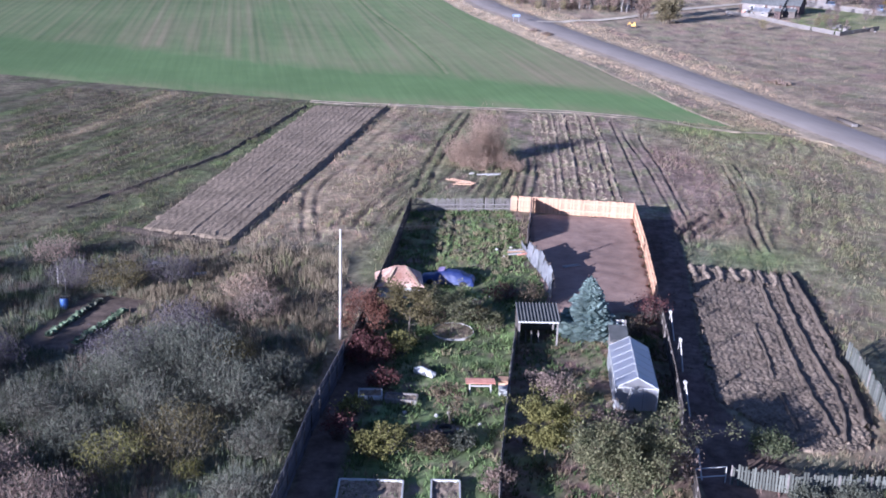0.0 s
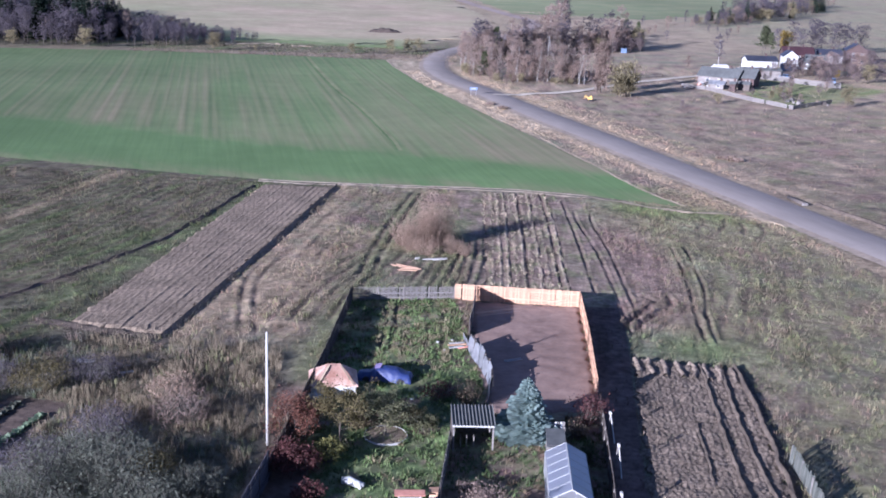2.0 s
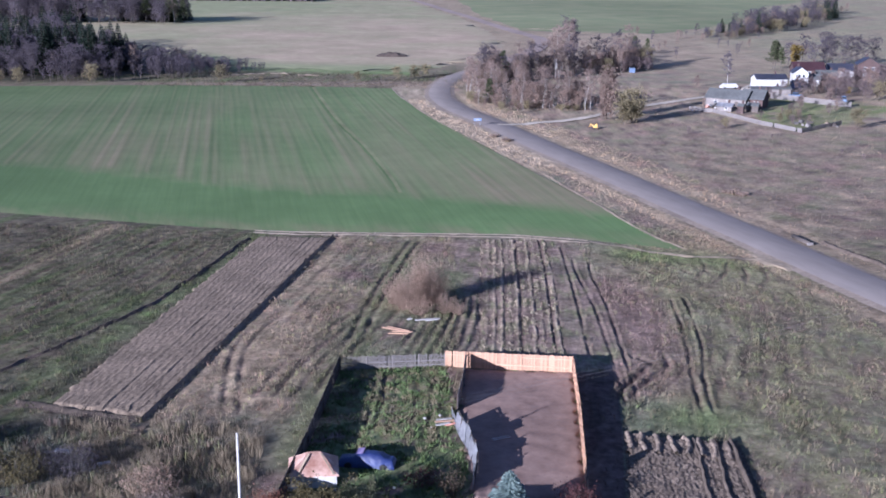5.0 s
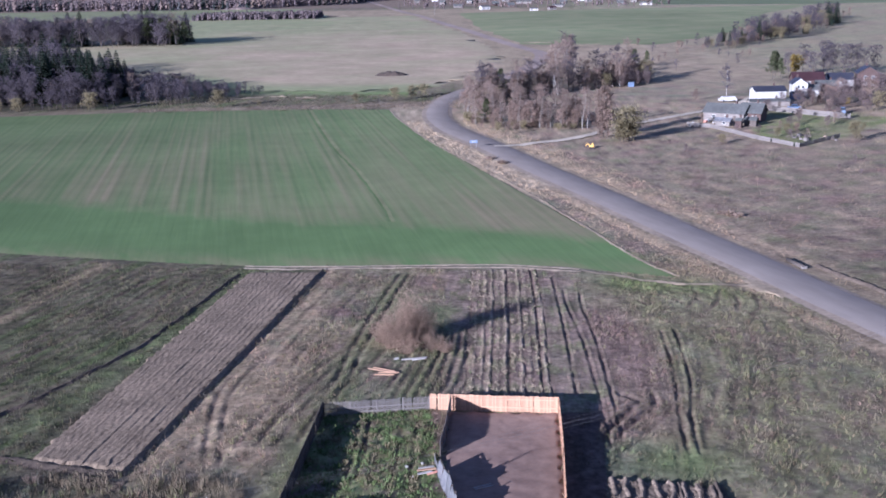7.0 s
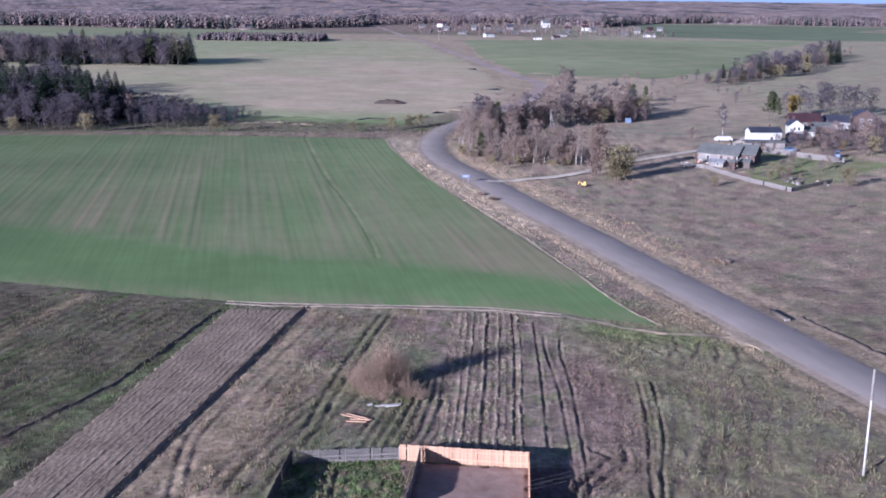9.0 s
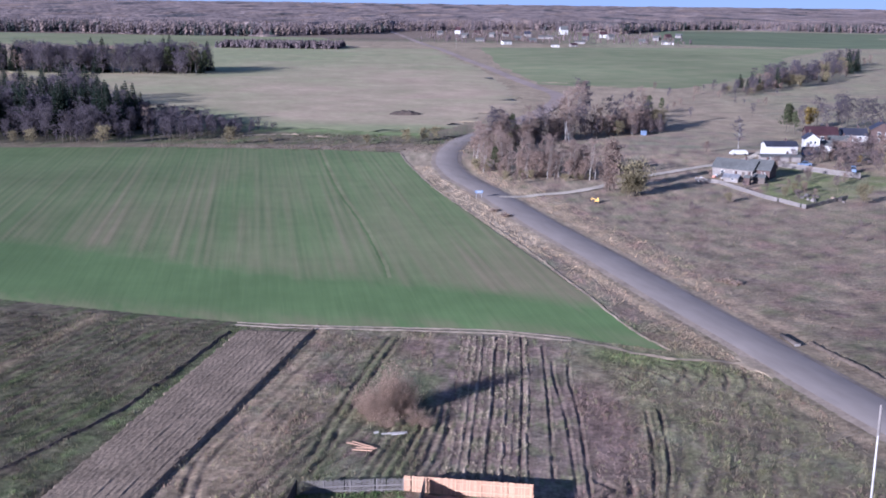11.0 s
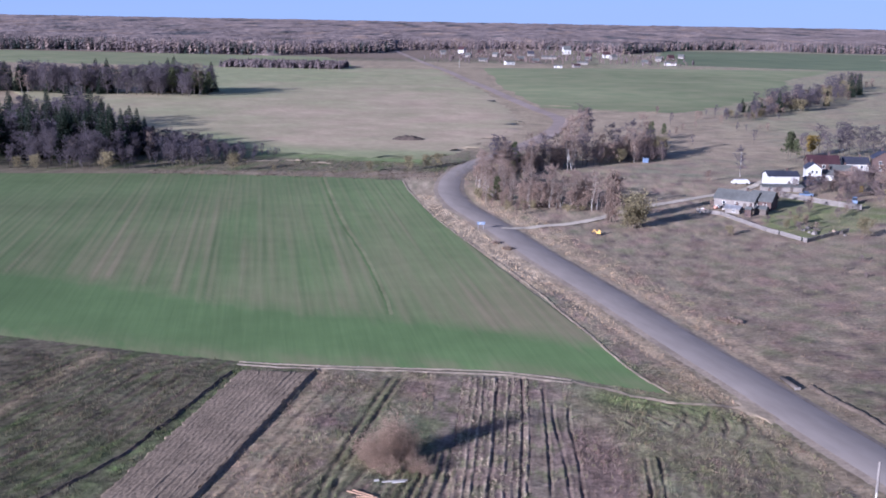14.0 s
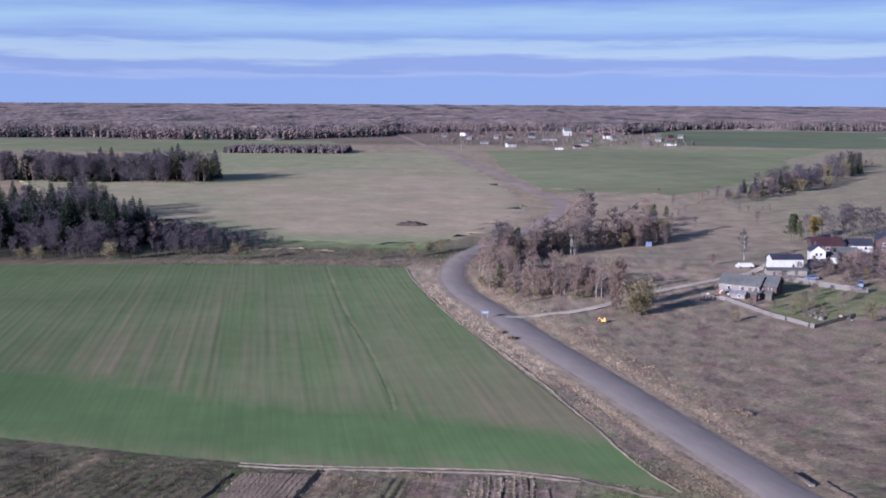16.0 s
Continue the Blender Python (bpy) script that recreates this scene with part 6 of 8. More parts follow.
def pallet_fence():
    """Grey slatted fencing at the near right."""
    board_fence("slat_fence", "grey weathered slat fence below the potato patch", [(20.8, 58.1), (24.0, 57.2), (27.1, 57.3), (30.9, 57.1)], 1.3, "slat_wood", "old_wood", board=0.13, gap=0.05, rails=(0.3, 0.75), ragged=0.13, seed=9, lean=0.04, inner=-1)
    board_fence("slat_fence", "tall leaning grey slat fence beside the potato patch", [(34.5, 77.2), (34.3, 72), (33.5, 65.5), (32.6, 60.7), (31.0, 57.1)], 1.55, "slat_wood", "old_wood", board=0.14, gap=0.04, rails=(0.3, 0.75), ragged=0.13, seed=10, lean=0.08, inner=-1)
    t = thing("gate_frame", "bent white metal gate frame beside the fence", "gate", pose(19.5, 58.0, 0, 0, 0, 10))
    for a, b in (((-1, 0, 0), (-1, 0, 1.1)), ((1, 0, 0), (1, 0, 1.1)), ((-1, 0, 1.1), (1, 0, 1.1)), ((-1, 0, 0.5), (1, 0, 0.5))):
        Shape().tube([a, b], [0.035, 0.035], 6).ob("bar", "white", t)


pallet_fence()

# garden plants
t = spruce("blue_spruce", "dense blue-grey spruce beside the soil yard", 3, 5.15, 2.35, 26, 19, "leaf_blue", 5)
t.matrix_basis = at(14.7, 80.5)
G = [
    ("shrub", "crimson leafed shrub beside the pole", -3.2, 79.3, 3.7, 2.2, "leaf_red", 1700),
    ("shrub", "dark red leafed shrub in the garden", -2.5, 73.4, 2.3, 1.7, "leaf_maroon", 1300),
    ("shrub", "maroon shrub beside the apple trees", -3.2, 75.0, 2.2, 1.4, "leaf_maroon", 500),
    ("shrub", "yellow-green leafed bush in the garden", -0.3, 75.6, 1.9, 1.3, "leaf_lime", 700),
    ("shrub", "yellow-green bush in the garden grass", -0.4, 60.6, 1.9, 1.5, "leaf_lime", 700),
    ("shrub", "small green garden bush", -3.0, 65.6, 1.4, 1.1, "leaf_lime", 450),
    ("shrub", "purple-brown leafless bush beside the board fence", -3.6, 62.2, 1.9, 1.2, "leaf_maroon", 300),
    ("shrub", "rusty dry bush in the garden", 2.4, 60.8, 1.2, 1.1, "leaf_brown", 450),
    ("shrub", "grey-green low garden bush", 4.3, 61.5, 1.1, 1.0, "leaf_sage", 400),
    ("shrub", "rusty bush beside the low garden fence", 6.4, 56.2, 1.8, 1.0, "leaf_rust", 500),
    ("shrub", "low dry raspberry canes in the garden", 10.2, 70.5, 1.3, 1.4, "leaf_rust", 260),
    ("shrub", "dry brown bush in the garden", 12.2, 68.0, 1.2, 1.2, "leaf_olive", 300),
    ("shrub", "purple leafless bush beside the yard", 20.0, 83.3, 2.6, 1.9, "leaf_maroon", 420),
    ("shrub", "reddish brown leafless bush beside the open shed", 10.4, 86.0, 2.3, 1.3, "leaf_brown", 320),
    ("shrub", "round green bush beside the slat fence", 24.1, 61.3, 1.9, 1.5, "leaf_green", 900),
    ("shrub", "grey-green low bush before the slat fence", 24.6, 55.6, 1.3, 1.2, "leaf_sage", 600),
    ("shrub", "grey-green low bush before the slat fence", 27.6, 55.5, 1.4, 1.4, "leaf_sage", 700),
    ("shrub", "dull green bush before the slat fence", 30.2, 55.7, 1.2, 1.2, "leaf_green", 500),
    ("shrub", "orange-brown fern clump in the garden", 2.3, 61.9, 0.8, 1.0, "leaf_rust", 500),
    ("shrub", "yellow-green leafy bush beside the bed", -1.7, 60.4, 1.6, 1.1, "leaf_lime", 600),
    ("shrub", "dark red leafed bush beside the raised beds", -1.2, 69.8, 1.5, 1.2, "leaf_maroon", 500),
    ("shrub", "olive bush beside the round bed", 5.8, 82.4, 1.6, 1.3, "leaf_olive", 450),
    ("shrub", "bare brown bush behind the greenhouse", 18.6, 80.5, 1.6, 1.1, "leaf_brown", 200),
    ("shrub", "green bush along the fence", 19.2, 76.5, 1.5, 0.8, "leaf_green", 300),
    ("shrub", "olive-brown bush beside the apple trees", 2.0, 82.0, 1.6, 1.4, "leaf_brown", 700),
    ("shrub", "green and brown bush beside the apple trees", 4.8, 83.0, 1.4, 1.4, "leaf_apple", 700),
    ("shrub", "dull green bush in the garden grass", 6.9, 81.2, 1.4, 1.2, "leaf_apple", 500),
    ("shrub", "dark bush in the garden shade", 8.0, 87.5, 1.6, 1.4, "leaf_maroon", 300),
]
for i, (kind, label, x, y, h, rad, lm, n) in enumerate(G):
    t = shrub("garden_shrub", label, 100 + i, h, rad, 70, int(n * 2.5), 0.08, lm)
    t.matrix_basis = at(x, y)
for i, (label, x, y, h, stem, cr, lm, n) in enumerate([
    ("old apple tree with sparse olive leaves in the garden", 0.4, 78.8, 3.7, 0.8, 2.4, "leaf_olive", 1300),
    ("apple tree with olive-brown leaves in a round bed", 3.7, 80.0, 3.1, 0.8, 2.2, "leaf_apple", 800),
    ("small apple tree with few brown leaves", 3.6, 64.2, 3.0, 1.1, 1.2, "leaf_brown", 260),
    ("young tree with yellow-green leaves behind the low fence", 9.6, 60.4, 3.3, 0.6, 2.0, "leaf_lime", 2300),
    ("spreading apple tree with dull green and rusty leaves", 13.5, 55.4, 4.2, 0.8, 3.3, "leaf_apple", 5200),
    ("apple tree with rusty leaves before the greenhouse", 16.0, 57.3, 3.2, 0.7, 2.3, "leaf_rust", 1100),
    ("apple tree with olive leaves before the greenhouse", 13.6, 62.6, 2.3, 0.6, 1.5, "leaf_rust", 260),
    ("small leafless apple tree in the garden", 10.9, 66.5, 2.6, 0.8, 1.4, "leaf_rust", 160),
]):
    t = tree("apple_tree", label, 200 + i, h, stem, cr, int(n * 4.6), 0.08, lm, limbs=18, category="fruit tree", loose=0.09)
    t.matrix_basis = at(x, y)
for i, (x, y, h, rad, st, n) in enumerate([(7.6, 135.6, 7.6, 2.3, 340, 2600), (5.6, 134.6, 5.6, 2.4, 260, 1700), (9.3, 136.8, 5.4, 2.1, 220, 1400), (4.2, 136.6, 3.4, 2.2, 160, 900), (10.4, 133.4, 2.6, 1.8, 120, 600), (7.2, 132.4, 2.4, 2.0, 120, 600), (12.0, 132.6, 1.6, 1.3, 80, 300)]):
    t = shrub("leafless_bush", "rusty leafless thicket on the rough grass", 130 + i, h, rad, int(st * 1.6), int(n * 0.5), 0.24, "leaf_tan", "twig", 0.013, aspect=0.08)
    t.matrix_basis = at(x, y)

# rough ground at the left: bushes
for i, (x, y, h, rad, lm, n, label) in enumerate([
    (-15, 71, 4.2, 3.0, "leaf_sage", 1300, "large grey-green willow bush on the rough ground"), (-19.5, 67, 3.8, 2.8, "leaf_sage", 1100, "grey-green willow bush on the rough ground"),
    (-11, 66, 3.4, 2.4, "leaf_sage", 900, "grey-green bush beside the dark fence"), (-13.5, 60, 3.2, 2.4, "leaf_olive", 900, "olive bush on the rough ground"),
    (-24, 63, 3.6, 2.6, "leaf_sage", 900, "grey-green bush in tall weeds"), (-12.3, 72.6, 2.4, 1.6, "leaf_olive", 900, "olive bush beside the fence"),
    (-17.5, 78.5, 2.8, 2.3, "leaf_grey", 700, "grey leafless bush on the rough ground"), (-12.5, 82, 2.6, 2.0, "leaf_rust", 600, "rusty leafless bush on the rough ground"),
    (-21.5, 90, 2.6, 2.2, "leaf_grey", 600, "grey leafless bush near the ploughed strip"), (-17, 58, 2.6, 1.8, "leaf_lime", 600, "yellow-green bush in tall weeds"),
    (-12.2, 57.2, 1.2, 0.8, "leaf_lime", 300, "small bright yellow-green bush"), (-24, 56, 2.8, 2.2, "leaf_rust", 700, "rusty red bush in tall weeds"),
    (-29, 88, 2.8, 2.2, "leaf_grey", 700, "grey leafless bush beside the vegetable rows"), (-33, 94, 2.6, 2.0, "leaf_rust", 600, "rust-orange bush at the edge of the rough ground"),
    (-30, 70, 3.4, 2.6, "leaf_grey", 800, "tall grey leafless bush on the rough ground"), (-36, 80, 3.8, 2.6, "leaf_sage", 900, "tall grey-green bush beside the vegetable rows"),
    (-12.8, 67.5, 3.4, 2.6, "leaf_sage", 900, "grey-green willow bush on the rough ground"), (-16.2, 63.8, 3.2, 2.6, "leaf_sage", 900, "grey-green willow bush in tall weeds"), (-9.0, 69.5, 2.6, 1.9, "leaf_sage", 700, "grey-green bush beside the dark fence"),
    (-20.5, 72.5, 3.0, 2.4, "leaf_grey", 800, "grey leafless bush on the rough ground"), (-7.6, 63.5, 2.4, 1.5, "leaf_sage", 600, "grey-green bush against the dark fence"), (-14, 87, 1.8, 2.0, "leaf_tan", 600, "low tan bush on the rough ground"),
    (-40, 88, 3.2, 2.6, "leaf_grey", 700, "grey leafless bush on the rough ground"),
    # dense bushes placed as shadow casters, several past the edge of view
    (-18.2, 72.6, 3.3, 2.6, "leaf_sage", 1300, "dense grey-green willow bush on the rough ground"), (-25.6, 88.2, 2.6, 2.4, "leaf_olive", 1100, "dense olive bush beside the vegetable rows"), (-34.5, 66.5, 5.0, 3.0, "leaf_olive", 1800, "tall dense olive bush beside the vegetable rows"),
    (-31.5, 61.5, 4.2, 2.8, "leaf_grey", 1500, "tall dense leafless bush in tall weeds"), (-19.5, 51.0, 3.4, 2.6, "leaf_rust", 1500, "dense rusty bush in tall weeds"), (-26.5, 52.0, 3.6, 2.6, "leaf_olive", 1500, "dense olive bush in tall weeds"),
    # those 6 m and taller stand out of view, added to cast shade
    (-20, 60, 2.8, 2.4, "leaf_sage", 1000, "grey-green willow bush in tall weeds"), (-41, 56, 6.8, 3.2, "leaf_olive", 2800, "unseen tall dense olive bush added to shade the vegetable rows"), (-37, 49, 6.6, 3.2, "leaf_olive", 2800, "unseen tall dense olive bush added to shade the tall weeds"), (-31, 45, 6.0, 3.0, "leaf_rust", 2600, "unseen tall dense rusty bush added to shade the tall weeds"), (-45, 63, 6.6, 3.2, "leaf_grey", 2600, "unseen tall leafless bush added to shade the vegetable rows"),
    (-8.5, 60, 2.6, 1.8, "leaf_sage", 600, "grey-green bush against the dark fence"), (-8.5, 53.5, 2.4, 1.8, "leaf_sage", 500, "grey-green bush against the dark fence"),
]):
    t = shrub("wild_bush", label, 300 + i, h * 0.88, rad * 1.2, 420, int(n * 2.6), 0.15, lm, "grey_twig", 0.013, aspect=0.2)
    t.matrix_basis = at(x, y)


def cabbages():
    r = np.random.RandomState(9)
    for row, (a, b) in enumerate((((-27.6, 77.0), (-26.0, 84.5)), ((-25.1, 75.8), (-23.4, 82.5)))):
        for k in range(13):
            f = (k + r.uniform(-0.2, 0.2)) / 12
            x, y = a[0] + (b[0] - a[0]) * f, a[1] + (b[1] - a[1]) * f
            V, n = [], 14
            for j in range(n):
                an, el, L = r.uniform(0, 6.28), r.uniform(0.2, 1.1), r.uniform(0.35, 0.6)
                d, s = np.array([math.cos(an) * math.cos(el), math.sin(an) * math.cos(el), math.sin(el)]), np.array([-math.sin(an), math.cos(an), 0])
                V += [np.zeros(3), d * L * 0.6 + s * L * 0.45, d * L, d * L * 0.6 - s * L * 0.45]
            ob = put("cabbage", fast_mesh("cabbage", np.array(V), np.arange(4 * n).reshape(-1, 4)), "leaf_sage" if row == 0 and k > 7 else "leaf_cabbage")
            ob.matrix_basis = at(x, y)
            tagged(ob, "pale green leafy cabbage in a vegetable row", "vegetable", group="vegetable rows")


cabbages()


def left_clutter():
    for x, y, sx, sy, turn, mat, label in ((-21.2, 90.8, 1.3, 0.5, 12, "concrete", "pale board lying in the weeds"), (-23.2, 93.5, 1.6, 0.6, -8, "concrete", "pale sheet lying in the weeds"),
                                           (-26.5, 88.0, 0.7, 0.5, 30, "white", "white plastic tub in the weeds"), (-19.0, 91.2, 1.1, 0.3, 25, "concrete", "pale board lying in the weeds")):
        s = Shape().box((0, 0, 0.3), (sx, sy, 0.12), top=0.95)
        for k in (-1, 1):
            s.box((k * sx * 0.35, 0, 0.12), (0.1, sy * 0.9, 0.3))
        ob = s.ob("scrap_board", mat)
        ob.matrix_basis = pose(x, y, 0, 0, 0, turn)
        tagged(ob, label, "scrap")


left_clutter()


def barrel_and_stakes():
    t = thing("barrel", "dark blue plastic barrel standing beside the vegetable rows", "barrel", at(-28.4, 82.8))
    Shape().tube([(0, 0, 0), (0, 0, 0.15), (0, 0, 0.5), (0, 0, 0.85), (0, 0, 0.95)], [0.27, 0.31, 0.33, 0.31, 0.27], 14).ob("body", "blue_paint", t, smooth=True)
    for z in (0.32, 0.66):
        Shape().tube([(0, 0, z - 0.02), (0, 0, z + 0.02)], [0.345, 0.345], 14).ob("hoop", "blue_paint", t)
    Shape().tube([(0, 0, 0.95), (0, 0, 0.98)], [0.29, 0.29], 14).ob("lid", "dark", t)
    for x, y, h in ((-30.8, 88.2, 1.7), (-30.2, 87.8, 1.5), (-29.6, 86.6, 1.2)):
        ob = Shape().tube([(0, 0, -0.2), (0.03, 0.02, h)], [0.045, 0.035], 6).ob("stake", "concrete")
        ob.matrix_basis = at(x, y)
        tagged(ob, "pale wooden stake standing in the weeds", "stake", group="garden stakes")


barrel_and_stakes()


def leaning_poles():
    """Grey poles propped against the old fence."""
    for x, y, h, lean, label in ((21.3, 80.8, 2.2, 0.25, "two grey poles propped against the old fence"), (20.8, 75.0, 2.5, -0.3, "two grey poles propped against the old fence"), (19.8, 67.6, 2.2, 0.35, "two grey poles propped against the old fence"), (18.8, 59.4, 1.8, -0.3, "two pale poles propped against the old fence")):
        t = thing("fence_props", label, "poles", pose(x, y, -0.05))
        Shape().tube([(0.35, -0.9, 0), (0.05, lean, h)], [0.06, 0.05], 6).ob("pole", "concrete", t)
        Shape().tube([(0.15, 0.8, 0), (0.05, lean * 0.6, h * 0.92)], [0.06, 0.05], 6).ob("pole", "old_wood", t)
        Shape().box((0.06, lean, h - 0.12), (0.18, 0.3, 0.2)).ob("cap_board", "concrete", t)


leaning_poles()


def metal_stand():
    t = thing("metal_stand", "white topped metal stand on lilac legs beside the road", "stand", pose(67.2, 126.0, 0, 0, 0, -12))
    Shape().box((0, 0, 2.1), (2.8, 0.5, 0.14)).ob("top", "white", t)
    for x in (-1.2, 1.2):
        for y in (-0.18, 0.18):
            Shape().tube([(x, y, -0.2), (x, y, 2.05)], [0.05, 0.05], 8).ob("leg", "lilac", t)
    Shape().box((0, 0, 1.1), (2.4, 0.06, 0.08)).ob("rail", "lilac", t)


metal_stand()

# ---- beyond the road: houses, grove, woods ----
def house(label, x, y, turn, w, d, h, roof_h, wall, roof, windows=(), gable_windows=(), door=None, base=None, name="house", over=0.35):
    """w along local x (ridge direction), d across; the front faces -y."""
    t = thing(name, label, "house", pose(x, y, 0, 0, 0, turn))
    s = Shape()
    o = [(-d / 2, 0.0), (d / 2, 0.0), (d / 2, h), (0, h + roof_h), (-d / 2, h)]
    s.add([(-w / 2, a, b - 0.2 * (b == 0)) for a, b in o] + [(w / 2, a, b - 0.2 * (b == 0)) for a, b in o],
          [(4, 3, 2, 1, 0), (5, 6, 7, 8, 9), (0, 1, 6, 5), (1, 2, 7, 6), (4, 0, 5, 9), (2, 3, 8, 7), (3, 4, 9, 8)])
    s.ob("wall", wall, t)
    k = roof_h / (d / 2)
    th = 0.14
    for sg in (-1, 1):
        a, b = Vector((0, 0, h + roof_h + 0.03)), Vector((0, sg * (d / 2 + over), h - over * k + 0.03))
        n = Vector((0, sg * k, 1)).normalized() * th
        pts = [Vector((xx, p.y, p.z)) for p in (a, b) for xx in (-w / 2 - over, w / 2 + over)]
        s = Shape().add([p for p in pts] + [p + n for p in pts], [(0, 1, 3, 2), (6, 7, 5, 4), (0, 4, 5, 1), (1, 5, 7, 3), (3, 7, 6, 2), (2, 6, 4, 0)])
        s.ob("roof", roof, t)
    if base:
        Shape().box((0, 0, 0.3), (w + 0.08, d + 0.08, 0.6)).ob("plinth", base, t)
    for xx, zz, ww, hh in windows:
        fr = Shape().box((xx, -d / 2 - 0.03, zz), (ww + 0.24, 0.08, hh + 0.24)).ob("window", "white", t)
        Shape().box((xx, -d / 2 - 0.075, zz), (ww, 0.02, hh)).ob("pane", "glass", fr)
    for yy, zz, ww, hh in gable_windows:
        fr = Shape().box((-w / 2 - 0.03, yy, zz), (0.08, ww + 0.24, hh + 0.24)).ob("window", "white", t)
        Shape().box((-w / 2 - 0.075, yy, zz), (0.02, ww, hh)).ob("pane", "glass", fr)
    if door:
        Shape().box((door, -d / 2 - 0.04, 1.0), (0.95, 0.07, 2.0)).ob("door", "dark_wood", t)
    Shape().box((w * 0.2, 0.4, h + roof_h + 0.35), (0.55, 0.55, 1.3)).ob("chimney", "brick", t)
    return t


# old farm at the lane
house("long grey slate roofed barn with patched walls", 99.3, 334.5, -35, 12.5, 7.5, 2.7, 2.3, "old_wood", "slate", [(-3, 1.5, 0.8, 0.8), (1, 1.5, 0.8, 0.8)], door=3.5)
house("small red brick house with a grey slate roof", 106.2, 332.0, -30, 6.5, 7.5, 2.9, 2.4, "brick", "slate", [(-1.3, 1.6, 0.9, 1.1), (1.4, 1.6, 0.9, 1.1)], [(0, 1.6, 0.9, 1.1)])
house("low white annex in front of the barn", 95.2, 323.4, -32, 4.2, 2.4, 1.5, 0.7, "old_wood", "sheet", [(0.5, 0.9, 0.7, 0.6)], name="annex")
house("tiny red shed beside the farm fence", 98.3, 318.2, -30, 1.7, 1.7, 2.1, 0.6, "brick", "slate", name="shed", over=0.15)
house("small grey shed in the farmyard", 102.8, 321.5, -30, 3.4, 2.6, 1.8, 0.7, "dark_wood", "slate", name="shed", over=0.15)
# upper row
house("long white building with a dark blue roof and grey lower wall", 124.2, 377.5, 2, 10.5, 6.5, 4.2, 1.3, "white", "blue_roof", base="concrete")
house("low grey garage row before the white building", 121.8, 368.0, 0, 13, 3.6, 1.7, 0.6, "old_wood", "slate", [(-4, 1.1, 0.8, 0.7)], door=3, name="garage")
house("white two-storey house with a dark blue roof", 140.6, 395.5, 80, 7.5, 5.2, 4.6, 1.9, "white", "blue_roof", [], [(-1.0, 3.5, 0.7, 1.0), (0.5, 3.5, 0.7, 1.0), (-1.0, 1.4, 0.7, 1.0), (0.5, 1.4, 0.7, 1.0)])
house("house with a wide maroon roof", 153.5, 425.0, -6, 11.5, 8, 3.0, 2.6, "brick", "maroon_roof", [(-4, 1.7, 1, 1.2), (0, 1.7, 1, 1.2), (4, 1.7, 1, 1.2)])
house("low white annex with a grey roof", 144.8, 396.8, -8, 6.5, 5.0, 2.3, 1.4, "white", "slate", [(0, 1.4, 1, 0.9)], name="annex")
house("grey roofed outbuilding behind the gardens", 155.5, 409.5, -10, 7.5, 6.0, 2.3, 1.6, "brick", "slate", name="shed")
house("dark roofed house with white walls", 167.0, 428.0, -5, 9.5, 7, 2.6, 2.2, "white", "blue_roof", [(-2, 1.5, 1, 1), (2, 1.5, 1, 1)])
house("red brick house with a dark blue roof", 176.5, 424.5, 75, 9, 8.0, 5.2, 2.5, "brick", "blue_roof", [], [(-1.6, 3.6, 0.9, 1.1), (1.2, 3.6, 0.9, 1.1), (-1.6, 1.3, 0.9, 1.1), (1.2, 1.3, 0.9, 1.1)])
house("dark small shed in the gardens", 136.5, 386.0, 10, 3.0, 2.6, 2.0, 0.6, "pale_blue", "blue_roof", name="shed", over=0.15)
board_fence("garden_fence", "long grey board fence round the farm garden", [(84.5, 323.6), (90.4, 319), (97, 295.5), (103.7, 281), (119.6, 296.5)], 1.2, "old_wood", "old_wood", board=0.5, gap=0.03, step=4, rails=(0.8,), seed=11)
board_fence("garden_fence", "pale grey board fence across the upper garden", [(116.9, 357), (122.9, 349.4), (128.7, 340.5), (136, 333)], 1.7, "old_wood", "old_wood", board=0.6, gap=0.03, step=4, rails=(0.8,), seed=12)


def vehicle(name, label, category, x, y, turn, L, W, H, mat, cab=0.45, cab_mat="glass", tail=True):
    """Low body with wheel arches, glazed cabin and four wheels."""
    t = thing(name, label, category, pose(x, y, 0.0, 0, 0, turn))
    s = Shape().box((0, 0, 0.28 * H + 0.22), (L, W, 0.42 * H), top=0.97)
    s.ob("body", mat, t)
    Shape().box((0.02 * L, 0, 0.49 * H + 0.22 + 0.19 * H), (L * cab, W * 0.92, 0.38 * H), top=0.8).ob("cabin", cab_mat, t)
    Shape().box((0.02 * L, 0, 0.88 * H + 0.22), (L * cab * 0.82, W * 0.76, 0.05)).ob("roof", mat, t)
    for sx in (-0.32, 0.32):
        for sy in (-0.5, 0.5):
            Shape().tube([(sx * L, sy * W - 0.1, 0.32), (sx * L, sy * W + 0.1, 0.32)], [0.32, 0.32], 12).ob("wheel", "dark", t)
    return t


vehicle("parked_car", "parked blue car under the garden trees", "car", 127.0, 357.6, 10, 4.2, 1.7, 1.5, "pale_blue")
vehicle("parked_van", "small blue van parked at the garden fence", "van", 138.2, 345.2, 70, 4.2, 1.8, 2.0, "pale_blue", 0.6)
vehicle("caravan", "long low white trailer parked behind the barn", "trailer", 111.9, 382.3, 8, 6.0, 2.2, 1.7, "white", 0.9, "white")


